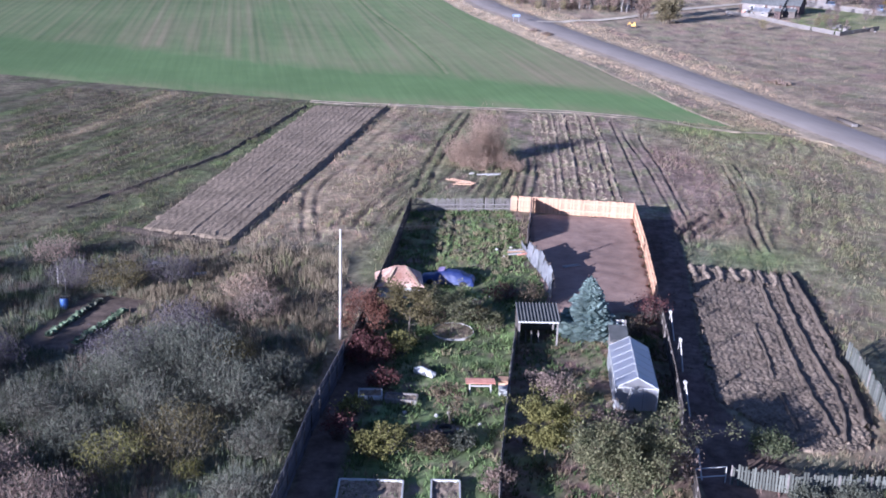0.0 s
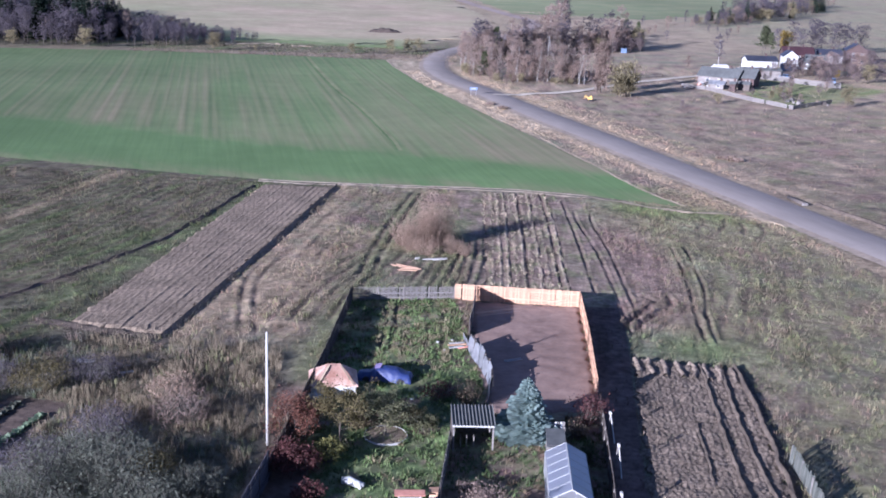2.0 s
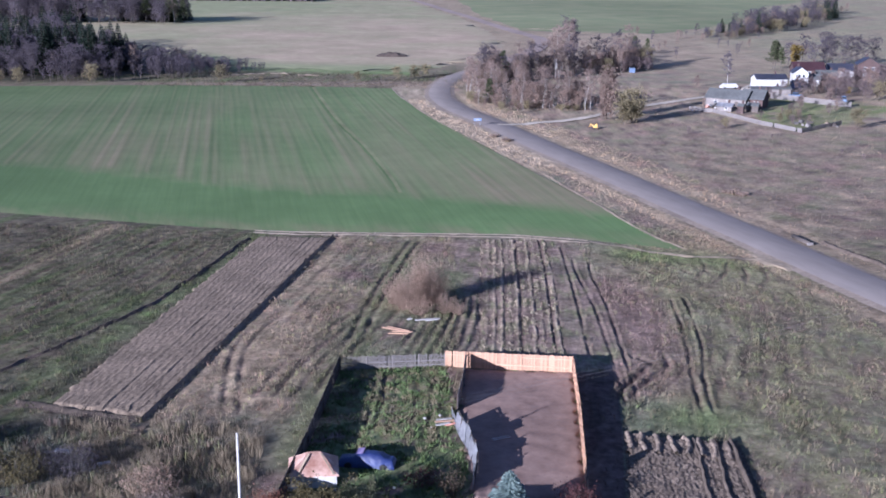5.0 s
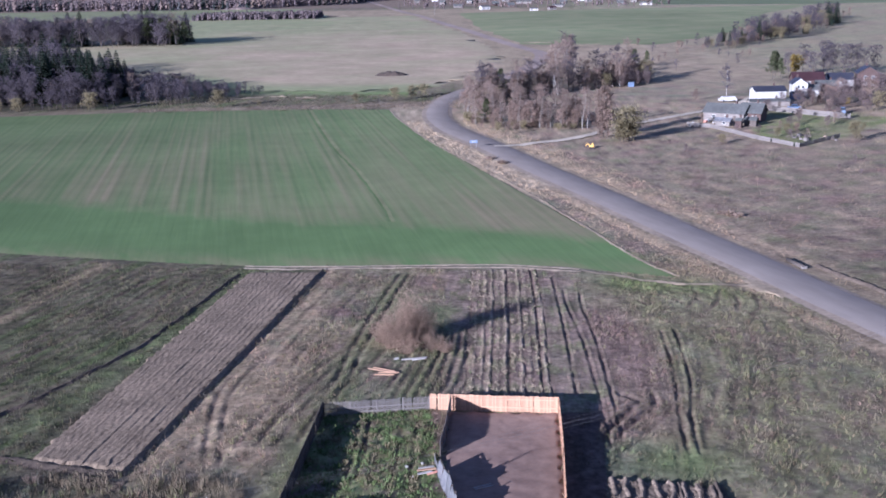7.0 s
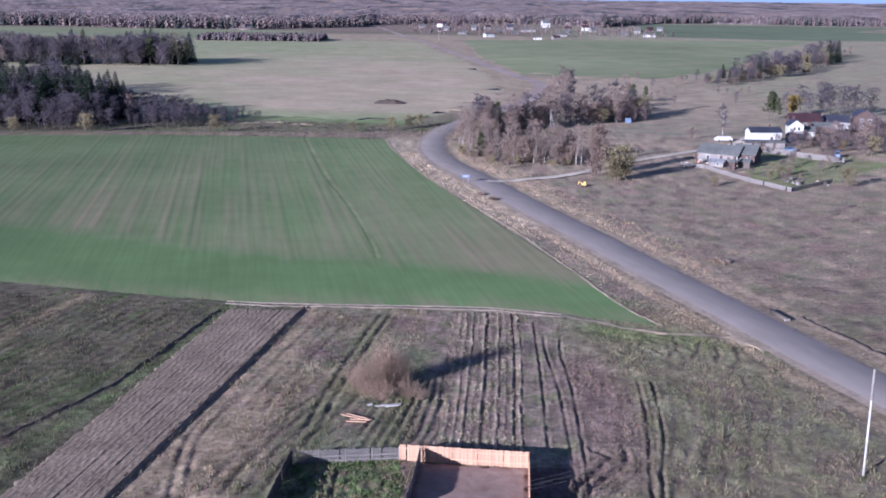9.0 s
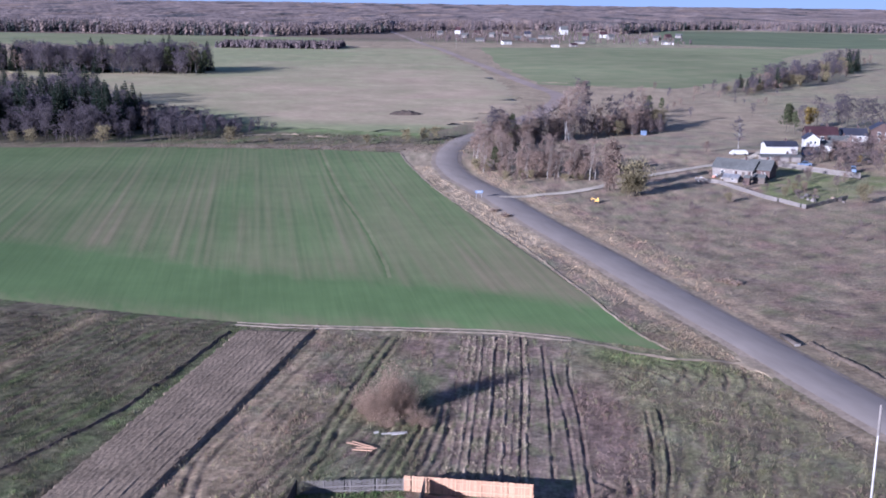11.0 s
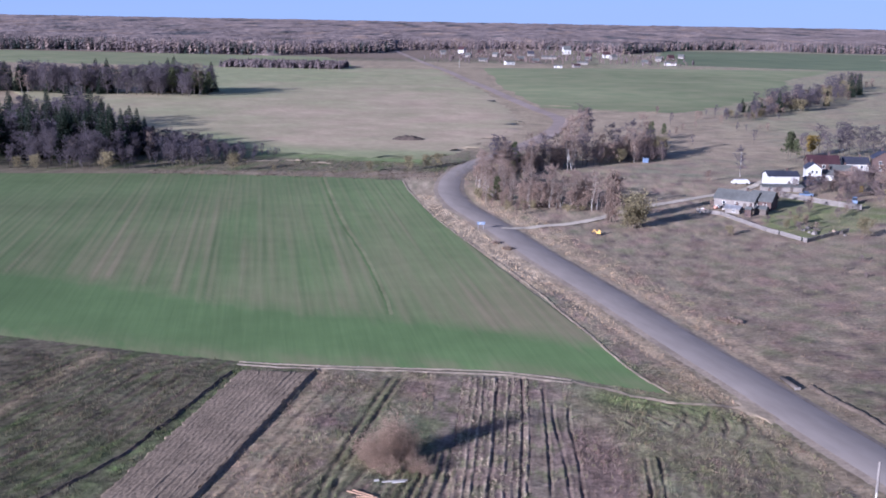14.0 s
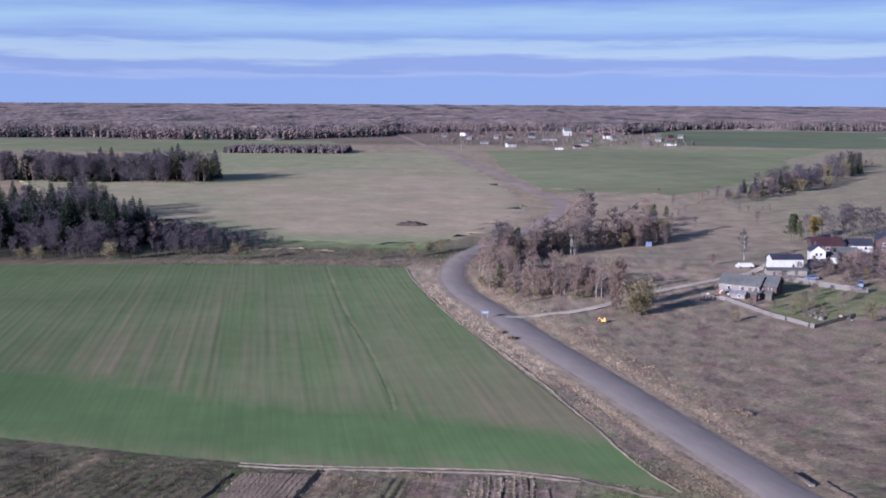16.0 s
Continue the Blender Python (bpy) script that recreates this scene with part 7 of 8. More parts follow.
def digger():
    t = thing("excavator", "small yellow excavator standing on the waste meadow", "excavator", Matrix.Translation((51.2, 285.6, 0)) @ Matrix.Rotation(radians(170), 4, "Z") @ Matrix.Scale(0.5, 4))
    Shape().box((0, 0, 1.25), (2.3, 1.8, 0.9), top=0.92).ob("body", "yellow_paint", t)
    Shape().box((-0.45, 0.3, 2.15), (1.0, 1.0, 1.1), top=0.88).ob("cab", "yellow_paint", t)
    Shape().box((-0.45, -0.21, 2.25), (0.8, 0.04, 0.7)).ob("window", "glass", t)
    for s in (-1, 1):
        Shape().box((0, s * 0.85, 0.4), (2.9, 0.45, 0.75), top=0.85).ob("track", "dark", t)
    Shape().beam((1.0, 0, 1.5), (2.4, 0, 2.6), 0.28, 0.35).ob("boom", "yellow_paint", t)
    Shape().beam((2.4, 0, 2.6), (3.1, 0, 1.0), 0.22, 0.26).ob("arm", "yellow_paint", t)
    Shape().box((3.05, 0, 0.75), (0.5, 0.8, 0.6), top=0.7).ob("bucket", "dark", t)


digger()


def sign():
    t = thing("road_sign", "blue direction sign on two posts beside the road", "road sign", pose(20.7, 289.6, 0.0, 0, 0, 8))
    for x in (-0.7, 0.7):
        Shape().tube([(x, 0, -0.3), (x, 0, 2.1)], [0.05, 0.05], 8).ob("post", "sheet", t)
    Shape().box((0, -0.07, 1.7), (2.1, 0.05, 0.75)).ob("panel", "pale_blue", t)
    Shape().box((0, -0.11, 1.8), (1.5, 0.015, 0.12)).ob("text_bar", "white", t)
    Shape().box((0, -0.11, 1.55), (1.1, 0.015, 0.12)).ob("text_bar", "white", t)
    t = thing("post", "blue painted box standing before the grove", "box", pose(88.0, 437.0, 0, 0, 0, 10))
    Shape().box((0, 0, 0.9), (1.9, 1.5, 1.8)).ob("body", "pale_blue", t)
    Shape().box((0, 0, 2.05), (2.6, 1.8, 0.1)).ob("roof", "blue_roof", t)


sign()
for x, y, h in ((54.7, 411, 7.5), (116.4, 401, 9.0), (9, 1260, 12)):
    pole("utility_pole", "pale utility pole with a slanting brace", x, y, h, 0.16, (h - 0.4,))
Shape_brace = Shape().tube([(56.2, 411.5, -0.2), (54.9, 411, 6.0)], [0.13, 0.1], 6).ob("pole_brace", "concrete")
tagged(Shape_brace, "slanting brace leaning on a utility pole", "utility pole")

# farm clutter
r = random.Random(31)
for i in range(26):
    x, y = r.uniform(85.5, 94), r.uniform(322, 332)
    if i > 13:
        x, y = r.uniform(107, 117), r.uniform(290, 302)
    k = r.uniform(0.4, 1.1)
    s = Shape().box((0, 0, k * 0.35), (k * 1.3, k, k * 0.7), top=0.8).box((0.1 * k, 0, k * 0.75), (k * 0.8, k * 0.8, k * 0.16), top=0.7)
    ob = s.ob("scrap_piece", r.choice(["white", "red_paint", "concrete", "dark_wood", "dark"] if i <= 13 else ["dark_wood", "old_wood", "clods"]))
    ob.matrix_basis = pose(x, y, -0.05, 0, 0, r.uniform(0, 180))
    tagged(ob, "small heap of farmyard clutter", "clutter", group="farmyard clutter")

# tree kinds for the middle and far distance
birch = tree("birch", "tall pale birch with thin straw-brown crown", 21, 15, 2.4, 2.5, 1300, 0.30, "leaf_straw", "birch", limbs=18, shape="tall", twig=0.03, girth=0.011, twigs=2, sides=3, aspect=0.17, up=1.6)
aspen = tree("aspen", "slender leafless grey aspen tree", 22, 14, 3.5, 2.6, 1000, 0.42, "leaf_grey", "bark", limbs=18, shape="tall", twig=0.03, girth=0.011, twigs=2, sides=3, aspect=0.15, up=2.4)
alder = tree("alder", "rusty brown leafy alder tree", 23, 10, 0.7, 3.0, 1400, 0.30, "leaf_rust", "bark", limbs=18, shape="round", twig=0.03, girth=0.014, twigs=2, sides=3, aspect=0.28, up=0.9)
olive = tree("willow", "broad olive-green willow beside the meadow", 24, 8, 0.8, 3.6, 1500, 0.25, "leaf_willow", "bark", limbs=20, shape="round", twig=0.03, girth=0.02, twigs=2, sides=3)
fir = spruce("spruce", "dark green spruce in the wood", 25, 17, 3.1, 20, 12, "leaf_fir", 3, 0.06)
pine = tree("pine", "green pine at the edge of the grove", 26, 12, 3.0, 2.6, 900, 0.33, "leaf_green", "bark", limbs=18, shape="cone", twig=0.03, girth=0.014, twigs=2, sides=3)
gold = tree("golden_tree", "golden yellow autumn tree behind the houses", 27, 9, 1.5, 2.4, 500, 0.38, "leaf_gold", "bark", limbs=16, shape="tall", girth=0.014, twigs=2, sides=3)

R = random.Random(77)
B, A, L_, O, F_, P_, W_ = [], [], [], [], [], [], []
# grove beside the bend
for x, y, kind, k in [(20.5, 378, "B", .6), (23, 384, "B", .7), (26, 392, "L", .6), (28.6, 401, "A", .9), (33, 413, "L", .9), (35, 405, "P", .8), (39.4, 398, "L", .8), (42, 405, "L", .9), (45, 408, "A", 1.0), (46, 412, "B", 1.0), (50.6, 411, "L", .8), (53, 418, "L", .7),
                      (59, 432, "B", 1.25), (62.3, 452, "B", 1.3), (64, 446, "B", 1.2), (57, 440, "L", 1.3), (60.5, 446, "B", 1.25), (67, 465, "A", 1.3), (70, 470, "A", 1.3), (66, 458, "B", 1.2), (70.1, 433, "O", .9), (75, 436, "L", .8), (77, 432, "O", .8), (80, 446, "L", 1.0), (85, 452, "A", 1.0), (88.4, 460, "B", 1.0), (91, 452, "L", .9),
                      (96.3, 455, "O", 1.0), (99, 462, "L", .8), (72, 455, "L", 1.0), (78, 462, "A", 1.1), (92, 470, "L", .9), (105, 523, "P", .7), (110.6, 526, "P", .6), (104, 530, "L", .8),
                      (26, 337, "P", .65), (23, 334, "B", .5), (28.5, 333, "L", .45), (20.1, 337, "O", .4), (22, 346, "B", .6), (24, 355, "B", .65), (26.5, 350, "L", .5), (37.5, 330, "B", .62), (39, 332, "B", .7), (41.5, 328, "B", .65), (44.4, 327, "B", .75), (46, 330, "B", .7), (48, 326, "B", .7),
                      (50, 326, "B", .65), (52, 330, "B", .6), (43, 333, "B", .7), (55, 331, "L", .6), (56, 303, "L", .5), (62.5, 297, "O", 1.25), (60, 294, "O", .8), (63.5, 299, "O", .6), (31.4, 312, "L", .35), (34, 316, "L", .35), (29, 318, "O", .35), (36, 322, "O", .3),
                      (62, 309, "L", .5), (65, 312, "L", .45), (28, 361, "B", .6), (30, 372, "L", .5), (36, 377, "O", .4)]:
    {"B": B, "A": A, "L": L_, "O": O, "P": P_}[kind].append((x + R.uniform(-.5, .5), y, k * R.uniform(.9, 1.1)))
for i in range(84):
    f = R.random()
    x, y = 24 + 74 * f + R.uniform(-4, 4), 392 + 62 * f + R.uniform(-5, 12)
    (L_ if R.random() < .45 else (A if R.random() < .5 else B)).append((x, y, R.uniform(.45, .9)))
for i in range(52):
    x, y = R.uniform(20, 56), 0
    y = R.uniform(322, 338) + max(0, 34 - x) * 2.2
    (B if R.random() < .65 else L_).append((x, y, R.uniform(.5, .85)))
for i in range(34):
    y = R.uniform(366, 420)
    x = 19.5 + (y - 366) * 0.2 + R.uniform(0.5, 9)
    (B if R.random() < .35 else (L_ if R.random() < .6 else O)).append((x, y, R.uniform(.35, .7)))
L_ += [(57, 304, 1.1, 1.45), (58.4, 306, .95, 1.3), (55.8, 303, .6, 1.0), (57.6, 302, .5, .8)]
# houses' trees
D_ = [(101, 308, .25), (106, 296, .28), (113, 318, .35), (118, 326, .4), (124, 318, .35), (131, 330, .4), (96, 312, .22)]
D_ += [(142, 356, .5), (150, 360, .55), (158, 366, .6), (147, 348, .4), (133, 344, .35), (126, 368, .45), (165, 372, .6), (139, 376, .4)]
L_ += [(109, 314, .25), (121, 334, .35), (128, 324, .3), (112, 300, .22), (136, 352, .4), (90, 328, .3), (113, 342, .4)]
D_ += [(148, 372, .8), (156, 378, .75), (166, 384, .85), (172, 378, .8), (144, 380, .6), (160, 392, .7), (170, 396, .8)]
D_ += [(116, 350, .5), (130, 362, .6), (134, 366, .65), (140, 362, .6), (147, 368, .7)]
O += [(121, 289, .6), (104, 300, .3), (108, 305, .35), (112, 310, .3), (86, 289, .35), (152, 352, .7)]
L_ += [(152, 364, .6), (158, 372, .7), (143, 372, .6), (150, 380, .7), (163, 390, .7), (110, 303, .3), (102, 388, .4)]
W_ += [(168, 462, .8), (176, 466, .9), (184, 470, .95), (190, 466, .9), (180, 478, 1.0), (198, 474, .9), (162, 474, .7)]
O += [(158, 344, .9), (163, 350, .8), (155, 338, .45), (160, 334, .5), (152, 326, .4), (166, 342, .6)]
A += [(176, 470, .9), (182, 476, 1.0), (188, 472, .95), (170, 480, .9), (194, 480, .9), (116, 398, .8)]
P_ += [(148.5, 452, .95), (150.5, 456, .9), (151.5, 450, .8)]
# wood behind the crop field
for i in range(270):
    x = R.uniform(-175, -58)
    f = max(0, (x + 165) / 107)
    y = R.uniform(388 + 34 * f ** 2, 455 - 14 * f)
    k = R.uniform(.62, .92) * (1.0 - 0.72 * max(0, f - 0.45) / 0.55)
    dark = x < -112 and y > 410
    (F_ if dark and R.random() < .55 else (A if R.random() < .62 else (W_ if R.random() < .8 else B))).append((x, y, k * (1.2 if dark else 1.0)))
for i in range(26):
    F_.append((R.uniform(-170, -120), R.uniform(428, 470), R.uniform(.75, 1.05)))
O += [(62.5, 298, .7), (64.5, 301, .75), (61.2, 296, .6)]
O += [(-134.4, 383, .62), (-110.3, 386, .8), (-66.3, 390, .75), (-52, 392, .25), (-18, 396, .4), (-4, 402, .55), (2, 409, .6), (6, 418, .5), (-150, 382, .5), (-141, 384, .5)]
F_ += [(-119.9, 436, .75), (-114.5, 438, .75), (-109, 440, .62)]
for i in range(90):
    x, y = R.uniform(-230, -135), R.uniform(440, 560)
    if x < -120 - (y - 440) * 0.45:
        (F_ if R.random() < .5 else W_).append((x, y, R.uniform(.8, 1.2)))
for i in range(60):
    x = R.uniform(-172, -75)
    A.append((x, 385 + max(0, x + 110) * 0.5 + R.uniform(0, 7), R.uniform(.3, .6)))
U_ = [(R.uniform(26, 58), 0, 0) for i in range(26)]
U_ = [(x, 392 + (x - 26) * 0.75 + R.uniform(-3, 10), R.uniform(.35, .6)) for x, y, k in U_] + [(R.uniform(68, 98), R.uniform(434, 462), R.uniform(.4, .7)) for i in range(34)]
P_ += [(-178, 764, 1.5), (-173, 763, 1.55), (-168, 766, 1.45), (-163, 769, 1.3), (-184, 766, 1.5), (-188, 762, 1.5)]
for i in range(22):
    x, y = R.uniform(126, 160), R.uniform(352, 392)
    (L_ if R.random() < .6 else A).append((x, y, R.uniform(.2, .42)))
# second wood
for i in range(250):
    x = R.uniform(-350, -166)
    y = R.uniform(742, 800) + max(0, -x - 230) * 0.1
    q = R.random()
    (F_ if q < .13 else (W_ if q < .66 else (A if q < .88 else B))).append((x, y, R.uniform(.85, 1.5)))
F_ += [(-172, 768, .85), (-169, 775, .8), (-166, 765, .7), (-176, 772, .9)]
# row of small trees along the edge of the far meadow
COPSE = [(166, 640), (197, 690), (226, 735), (273, 815), (340, 950), (408, 1090), (465, 1270)]
for i in range(170):
    f = R.random() * 4.5
    (x0, y0), (x1, y1) = COPSE[int(f)], COPSE[int(f) + 1]
    u = f - int(f)
    x, y = x0 + (x1 - x0) * u + R.uniform(-9, 22), y0 + (y1 - y0) * u + R.uniform(-14, 14)
    q = R.random()
    (O if q < .22 else (W_ if q < .5 else (F_ if q < .62 else (A if q < .8 else L_)))).append((x, y, R.uniform(.45, .8) * (1.35 if f > 1.5 else 0.8)))
for i in range(24):
    x, y = R.uniform(110, 210), R.uniform(500, 690)
    (L_ if R.random() < .5 else A).append((x, y, R.uniform(.25, .55)))
for i in range(46):
    x, y = R.uniform(66, 190), R.uniform(150, 345)
    if x > 76 - (y - 130) * 0.27 + 10 and not inside(np.array([x]), np.array([y]), HOUSE_YARD)[0] and not (80 < x < 150 and 280 < y < 345):
        U_.append((x, y, R.uniform(.10, .22)))
for i in range(40):
    x = R.uniform(19, 56)
    O.append((x, R.uniform(318, 336) + max(0, 34 - x) * 1.6, R.uniform(.14, .26)))
    L_.append((R.uniform(22, 60), R.uniform(322, 338), R.uniform(.2, .35)))
thorn = tree("hawthorn", "dark purple-brown undergrowth tree in the grove", 28, 9, 0.5, 3.4, 1200, 0.34, "leaf_dusk", "bark", limbs=20, shape="round", twig=0.03, girth=0.014, twigs=2, sides=3, aspect=0.3)
plant(thorn, U_ + D_, seed=8)
linden = tree("linden", "broad grey leafless linden in the far wood", 29, 14, 2.0, 4.2, 900, 0.5, "leaf_grey", "bark", limbs=18, shape="round", twig=0.03, girth=0.012, twigs=2, sides=3, aspect=0.2, up=1.2)
plant(linden, W_, seed=9)
plant(birch, B, seed=1)
plant(aspen, A, seed=2)
plant(alder, L_, seed=3)
plant(olive, O, seed=4)
plant(fir, F_, seed=5)
plant(pine, P_, seed=6)
plant(gold, [(163.5, 470, 1.0), (165.5, 474, .95), (146.9, 364, .3)], seed=7)


def far_forest(name, label, n, place, h, seed, tones, cone=False, wide=1.0):
    """Distant trees too far off to be told apart: crowns of small clumps that face outward, each tree of one tone."""
    r = np.random.RandomState(seed)
    pts = np.array([place(r) for _ in range(n)])
    z = height(pts[:, 0], pts[:, 1])
    hh = h * r.uniform(0.62, 1.2, n)
    k = 18
    f = np.linspace(0.06, 1, k)[None, :]
    rad = wide * hh[:, None] * (0.17 * (1.1 - f) if cone else 0.14 * np.sin(math.pi * (0.22 + 0.74 * f)) * r.uniform(0.6, 1.3, (n, 1)))
    a = 2.4 * np.arange(k)[None, :] + r.uniform(0, 6.28, (n, 1))
    c = np.stack([pts[:, :1] + 0.7 * rad * np.cos(a), pts[:, 1:] + 0.7 * rad * np.sin(a), z[:, None] + hh[:, None] * f * 0.94], -1).reshape(-1, 3)
    out = np.stack([np.cos(a), np.sin(a), 0.3 + 0.5 * f + 0 * a], -1).reshape(-1, 3) + 0.35 * r.normal(size=(n * k, 3))
    out /= np.linalg.norm(out, axis=1)[:, None]
    d = np.cross(out, np.array((0, 0, 1.0)) + 0.3 * r.normal(size=(n * k, 3)))
    d /= np.linalg.norm(d, axis=1)[:, None]
    e = np.cross(out, d)
    size = rad.reshape(-1)
    d, e = d * (size * 0.62 + 0.15)[:, None], e * (size * 0.75 + 0.45)[:, None]
    v = np.stack([c - d, c + e, c + d, c - e], 1).reshape(-1, 3)
    tint = np.array(tones)[r.randint(len(tones), size=n)] * r.uniform(0.82, 1.18, (n, 1))
    ob = put(name, fast_mesh(name, v, np.arange(len(v)).reshape(-1, 4), np.repeat(tint, k * 4, axis=0)), "far_tree")
    tagged(ob, label, "forest", kind="stuff")


def edge_of_forest(slope):
    """How far off the forest begins, for a direction given as x / y."""
    return np.interp(slope, [-0.6, -0.42, -0.35, -0.26, -0.16, -0.07, -0.055, 0.04, 0.10, 0.15, 0.20, 0.25, 0.36, 0.6], [1650, 1650, 1680, 1600, 1620, 1790, 1960, 2180, 2150, 1940, 2320, 2400, 2270, 2400])


def canopy():
    """The closed canopy of the forest up to the horizon, seen from far above: one uneven sheet of crowns."""
    r = np.random.RandomState(44)
    n, m = 230, 620
    k = np.linspace(0, 1, n)[:, None] ** 1.7
    slope = np.linspace(-0.66, 0.66, m)[None, :] + 0 * k
    near = edge_of_forest(slope) + 25 * wave(slope * 2000, slope * 0, 160, 45)
    y = near + (4930 - near) * k
    x = slope * y + r.uniform(-2, 2, (n, m))
    z = height(x, y) + (15 + 2.0 * wave(x, y * 0.4, 190, 46) + r.uniform(-1.2, 1.2, (n, m))) * np.clip((y - near) / 170, 0, 1)
    fir = np.clip(wave(x, y * 0.22, 210, 47, 3) * 1.5 - 0.55, 0, 1)[..., None]
    gold = np.clip(wave(x, y * 0.25, 150, 48, 3) - 0.3, 0, 1)[..., None]
    t = 1 + 0.16 * wave(x, y * 0.3, 70, 49)[..., None] + r.uniform(-0.1, 0.1, (n, m, 1))
    t = t * (1 - fir * np.array((0.62, 0.55, 0.5))) * (1 + gold * np.array((0.25, 0.16, 0.0)))
    ob = put("distant_forest", fast_mesh("distant_forest", np.stack([x, y, z], -1).reshape(-1, 3), grid_faces(n, m), t.reshape(-1, 3)), "canopy", smooth=True)
    tagged(ob, "brown autumn forest stretching to the horizon", "forest", kind="stuff")


canopy()


def front(depth, x0=-0.62, x1=0.62):
    def f(r):
        k = r.uniform(x0, x1)
        y = float(edge_of_forest(k)) + r.uniform(-18, depth)
        return (k * y, y)
    return f


def clumps(centres, spread):
    def f(r):
        k = centres[r.randint(len(centres))] + r.normal() * spread
        y = float(edge_of_forest(k)) + r.uniform(-15, 120)
        return (k * y, y)
    return f


# lilac and ash crown tones hold the distance haze in the colour
LILAC, ROSY, ASH, FIR, SANDY = (0.128, 0.103, 0.106), (0.155, 0.12, 0.11), (0.10, 0.085, 0.092), (0.026, 0.033, 0.031), (0.18, 0.143, 0.115)
far_forest("distant_forest", "distant grey-brown forest edge behind the meadows", 5600, front(260), 17, 1, [LILAC, ASH, ROSY, LILAC])
far_forest("distant_forest", "distant pale brown trees of the forest edge", 1500, front(260), 15, 5, [ROSY, SANDY, LILAC])
far_forest("distant_forest", "distant dark spruces in the forest edge", 900, clumps([-0.40, -0.35, -0.33, -0.24, -0.19, 0.10, 0.165, 0.21, 0.24, 0.33, 0.36, -0.08], 0.013), 18, 2, [FIR, (0.07, 0.072, 0.075)], True)
far_forest("distant_forest", "low thicket at the end of the stubble meadow", 900, lambda r: (r.uniform(-250, -118), 1185 + r.uniform(0, 80)), 7.5, 3, [ASH, LILAC], False, 1.5)
far_forest("distant_forest", "trees among the distant village houses", 320, lambda r: (r.uniform(-40, 330), r.uniform(1420, 2050)), 8, 7, [ROSY, LILAC, ROSY])

# far village
V_ = [(10, 1850, 10, 9, 6, 5, "white", "maroon_roof"), (190, 1900, 13, 10, 8, 6, "white", "slate"), (238, 1740, 11, 9, 5, 4, "white", "maroon_roof"), (289, 1470, 16, 6, 3, 2, "concrete", "slate"), (72, 1400, 12, 7, 3.5, 1.5, "white", "slate"), (40, 1800, 8, 7, 4, 3, "brick", "maroon_roof"),
      (140, 1640, 22, 8, 3, 2, "old_wood", "slate"), (205, 1690, 9, 8, 4, 4, "brick", "maroon_roof"), (238, 1655, 9, 8, 4, 4, "old_wood", "slate"), (110, 1480, 10, 8, 3, 3, "brick", "slate"), (128, 1330, 10, 5, 2.5, 1, "concrete", "slate"), (62, 1700, 8, 7, 4, 3, "old_wood", "slate"), (152, 1350, 9, 6, 2.5, 2, "old_wood", "maroon_roof"),
      (95, 1560, 12, 7, 3, 3, "brick", "slate"), (260, 1500, 9, 6, 3, 3, "dark_wood", "slate"), (20, 1650, 9, 7, 3.5, 3, "old_wood", "slate"), (84, 1740, 9, 7, 4, 3, "old_wood", "maroon_roof"), (120, 1760, 10, 8, 4, 4, "old_wood", "blue_roof"), (192, 1580, 10, 7, 3, 3, "old_wood", "slate"), (300, 1620, 9, 7, 4, 3, "old_wood", "slate"), (330, 1690, 10, 8, 4, 4, "brick", "maroon_roof"),
      (40, 1500, 12, 6, 2.5, 2, "old_wood", "slate"), (170, 1450, 14, 6, 2.5, 1.5, "old_wood", "slate"), (360, 1760, 9, 7, 4, 3, "old_wood", "slate"), (-20, 1760, 9, 7, 4, 3, "old_wood", "slate")]
for i, (x, y, w, d, h, rh, wm, rm) in enumerate(V_):
    house("small distant village house with pale walls" if wm in ("white", "concrete") else "small distant dark village house", x, y, (i * 37) % 50 - 25, w, d, h, rh, wm, rm, [(-w * 0.25, h * 0.5, 1.2, 1.4), (w * 0.25, h * 0.5, 1.2, 1.4)])


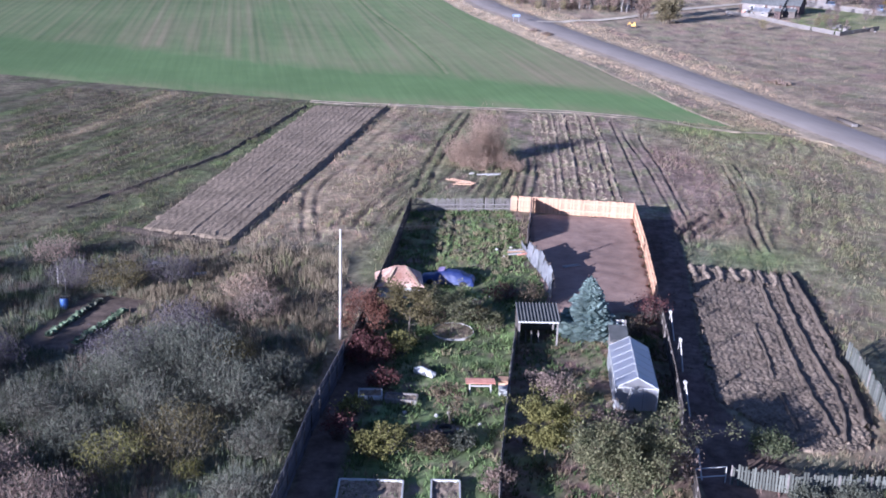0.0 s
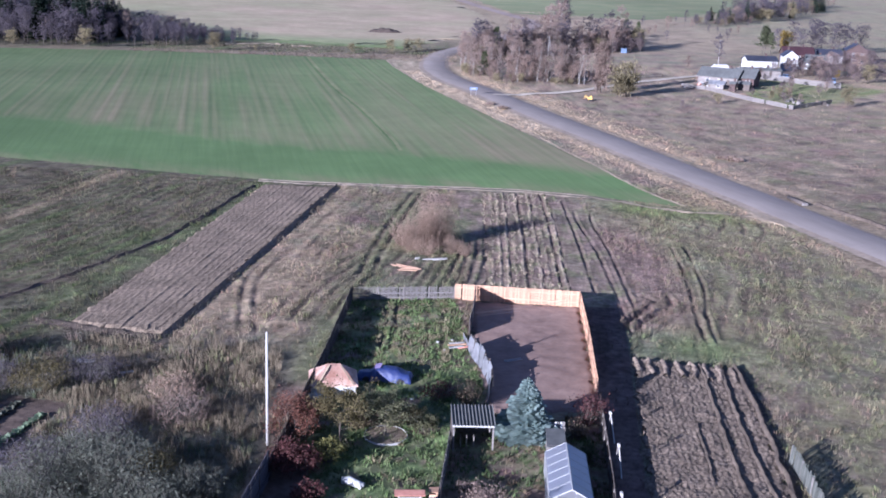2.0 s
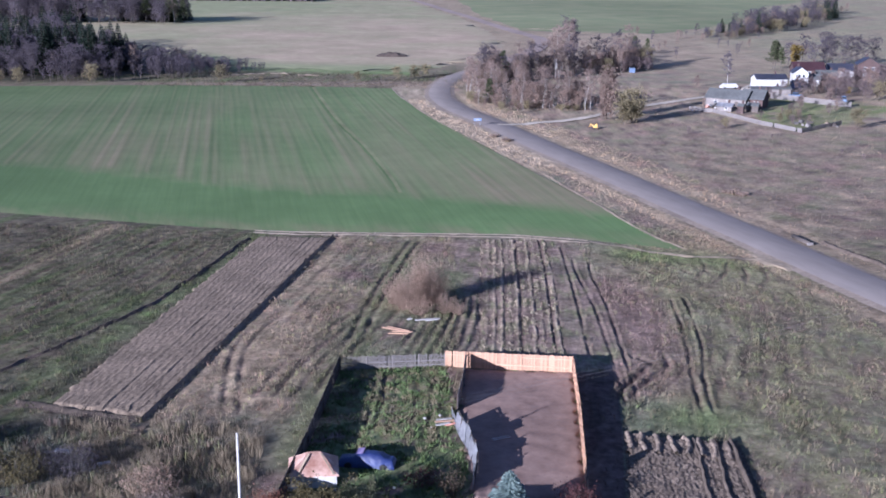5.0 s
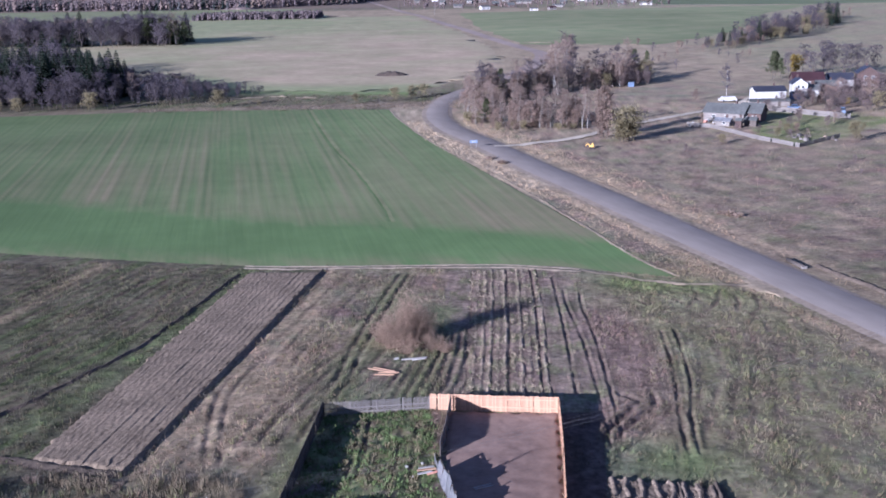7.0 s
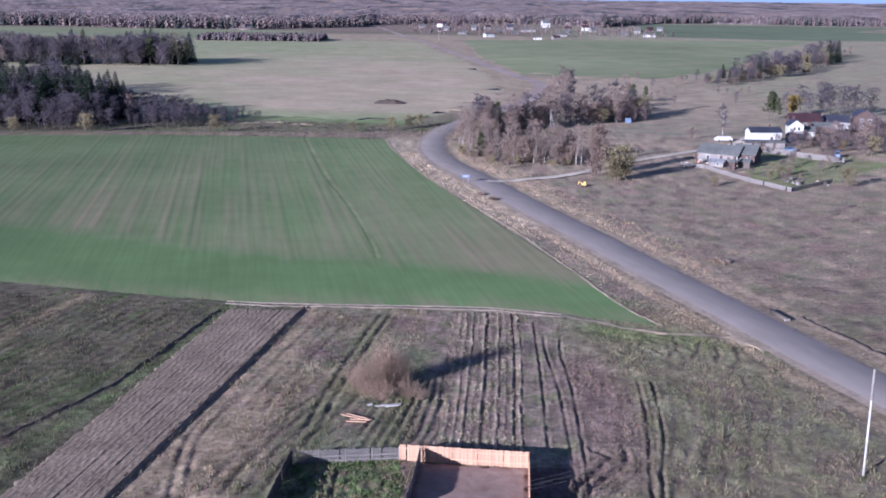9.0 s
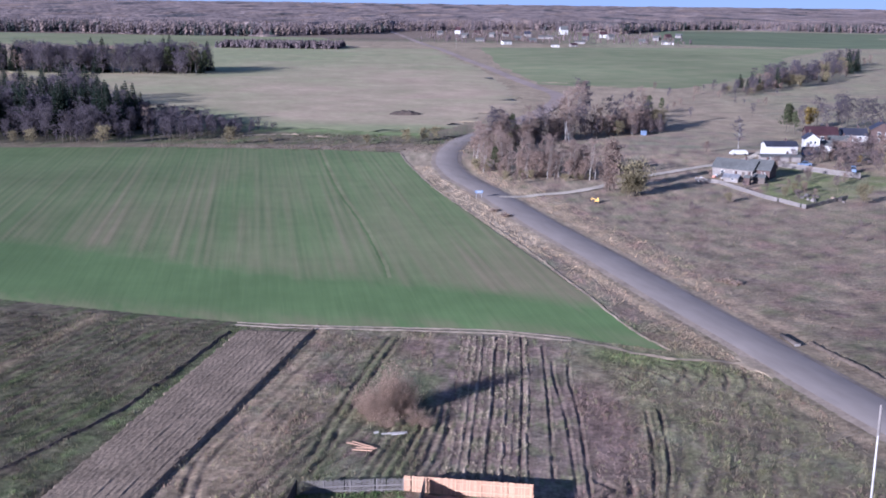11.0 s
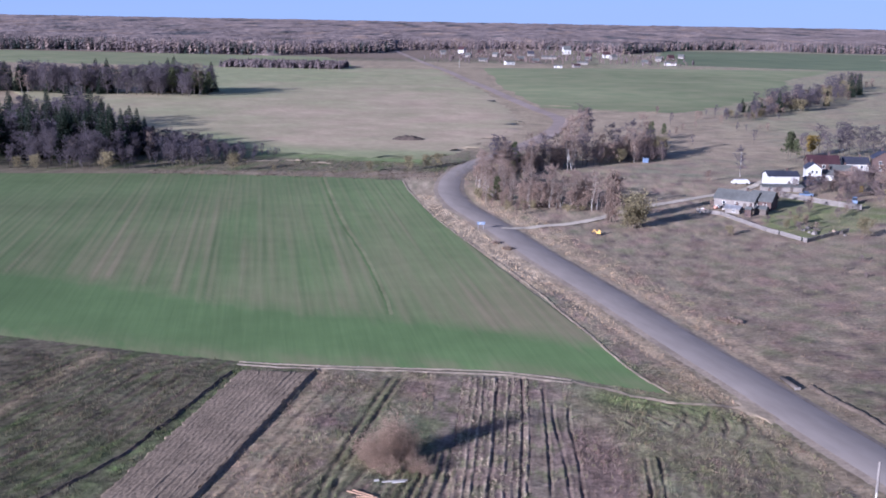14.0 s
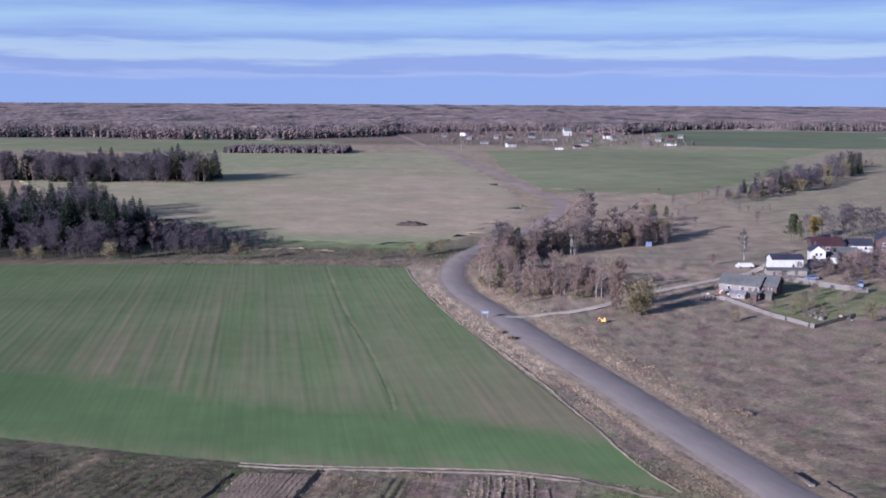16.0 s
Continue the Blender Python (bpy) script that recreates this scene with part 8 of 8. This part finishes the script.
# pale strips of cut hay at the edge of the far meadow
for k, (p0, p1) in enumerate((((68, 722), (86, 716)), ((92, 696), (113, 690)), ((122, 686), (136, 684)), ((196, 750), (207, 752)), ((150, 640), (164, 652)), ((176, 668), (205, 690)), ((214, 690), (232, 706)), ((-67, 415), (-55, 420)), ((-53, 421), (-46, 420)), ((-42, 416), (-34, 414)))):
    ribbon("hay_swath", [p0, ((p0[0] + p1[0]) / 2, (p0[1] + p1[1]) / 2 + 1), p1], 0.7, 0.1, "margin", "pale swath of cut dry grass on the meadow", "hay", ((-1, 0.0), (0, 0.25), (1, 0.0)), 24, 0.5, seed=200 + k, kind="")

# mound, hay and pipes
def mound():
    n, m = 24, 14
    u, v = np.meshgrid(np.linspace(-1, 1, n), np.linspace(-1, 1, m), indexing="ij")
    z = 1.9 * np.clip(1 - u * u - v * v, 0, 1) ** 0.8 * (1 + 0.2 * wave(u * 6, v * 4, 3, 3)) - 0.05
    ob = put("earth_mound", fast_mesh("earth_mound", np.stack([u * 7.5, v * 4, z], -1).reshape(-1, 3), grid_faces(n, m)), "peat", smooth=True)
    ob.matrix_basis = pose(-9.8, 503, 0.1)
    tagged(ob, "dark earth mound on the stubble meadow", "earth mound")


mound()
for i, (x, y, h) in enumerate([(26.9, 265, 0.9), (65.5, 204, 0.9), (66.8, 203.2, 0.7), (24, 272, 0.7), (64.2, 205.3, 0.6)]):
    t = shrub("grass_clump", "large pale dry grass clump on the verge", 500 + i, h, 1.3, 120, 160, 0.2, "leaf_straw", "hay", 0.03)
    t.matrix_basis = at(x, y)


def culvert():
    t = thing("culvert_pipe", "dark concrete culvert pipe in the roadside ditch", "pipe", pose(66.6, 169.6, 0.0, 0, 0, 101))
    Shape().tube([(-2.6, 0, 0.1), (2.6, 0, 0.1)], [0.35, 0.35], 10).ob("pipe", "dark_wood", t, smooth=True)
    Shape().box((-2.6, 0, 0.1), (0.25, 0.9, 0.5)).ob("headwall", "old_wood", t)
    ribbon("ditch_bank", [(69.5, 169), (71, 163.5), (73, 157), (76.5, 147)], 0.6, 0.0, "shade_soil", "raised grassy bank of the roadside ditch", "ditch", ((-1, -0.1), (-0.3, 0.25), (0.2, 0.16), (1, -0.2)), 60, 0.2, seed=33)


culvert()
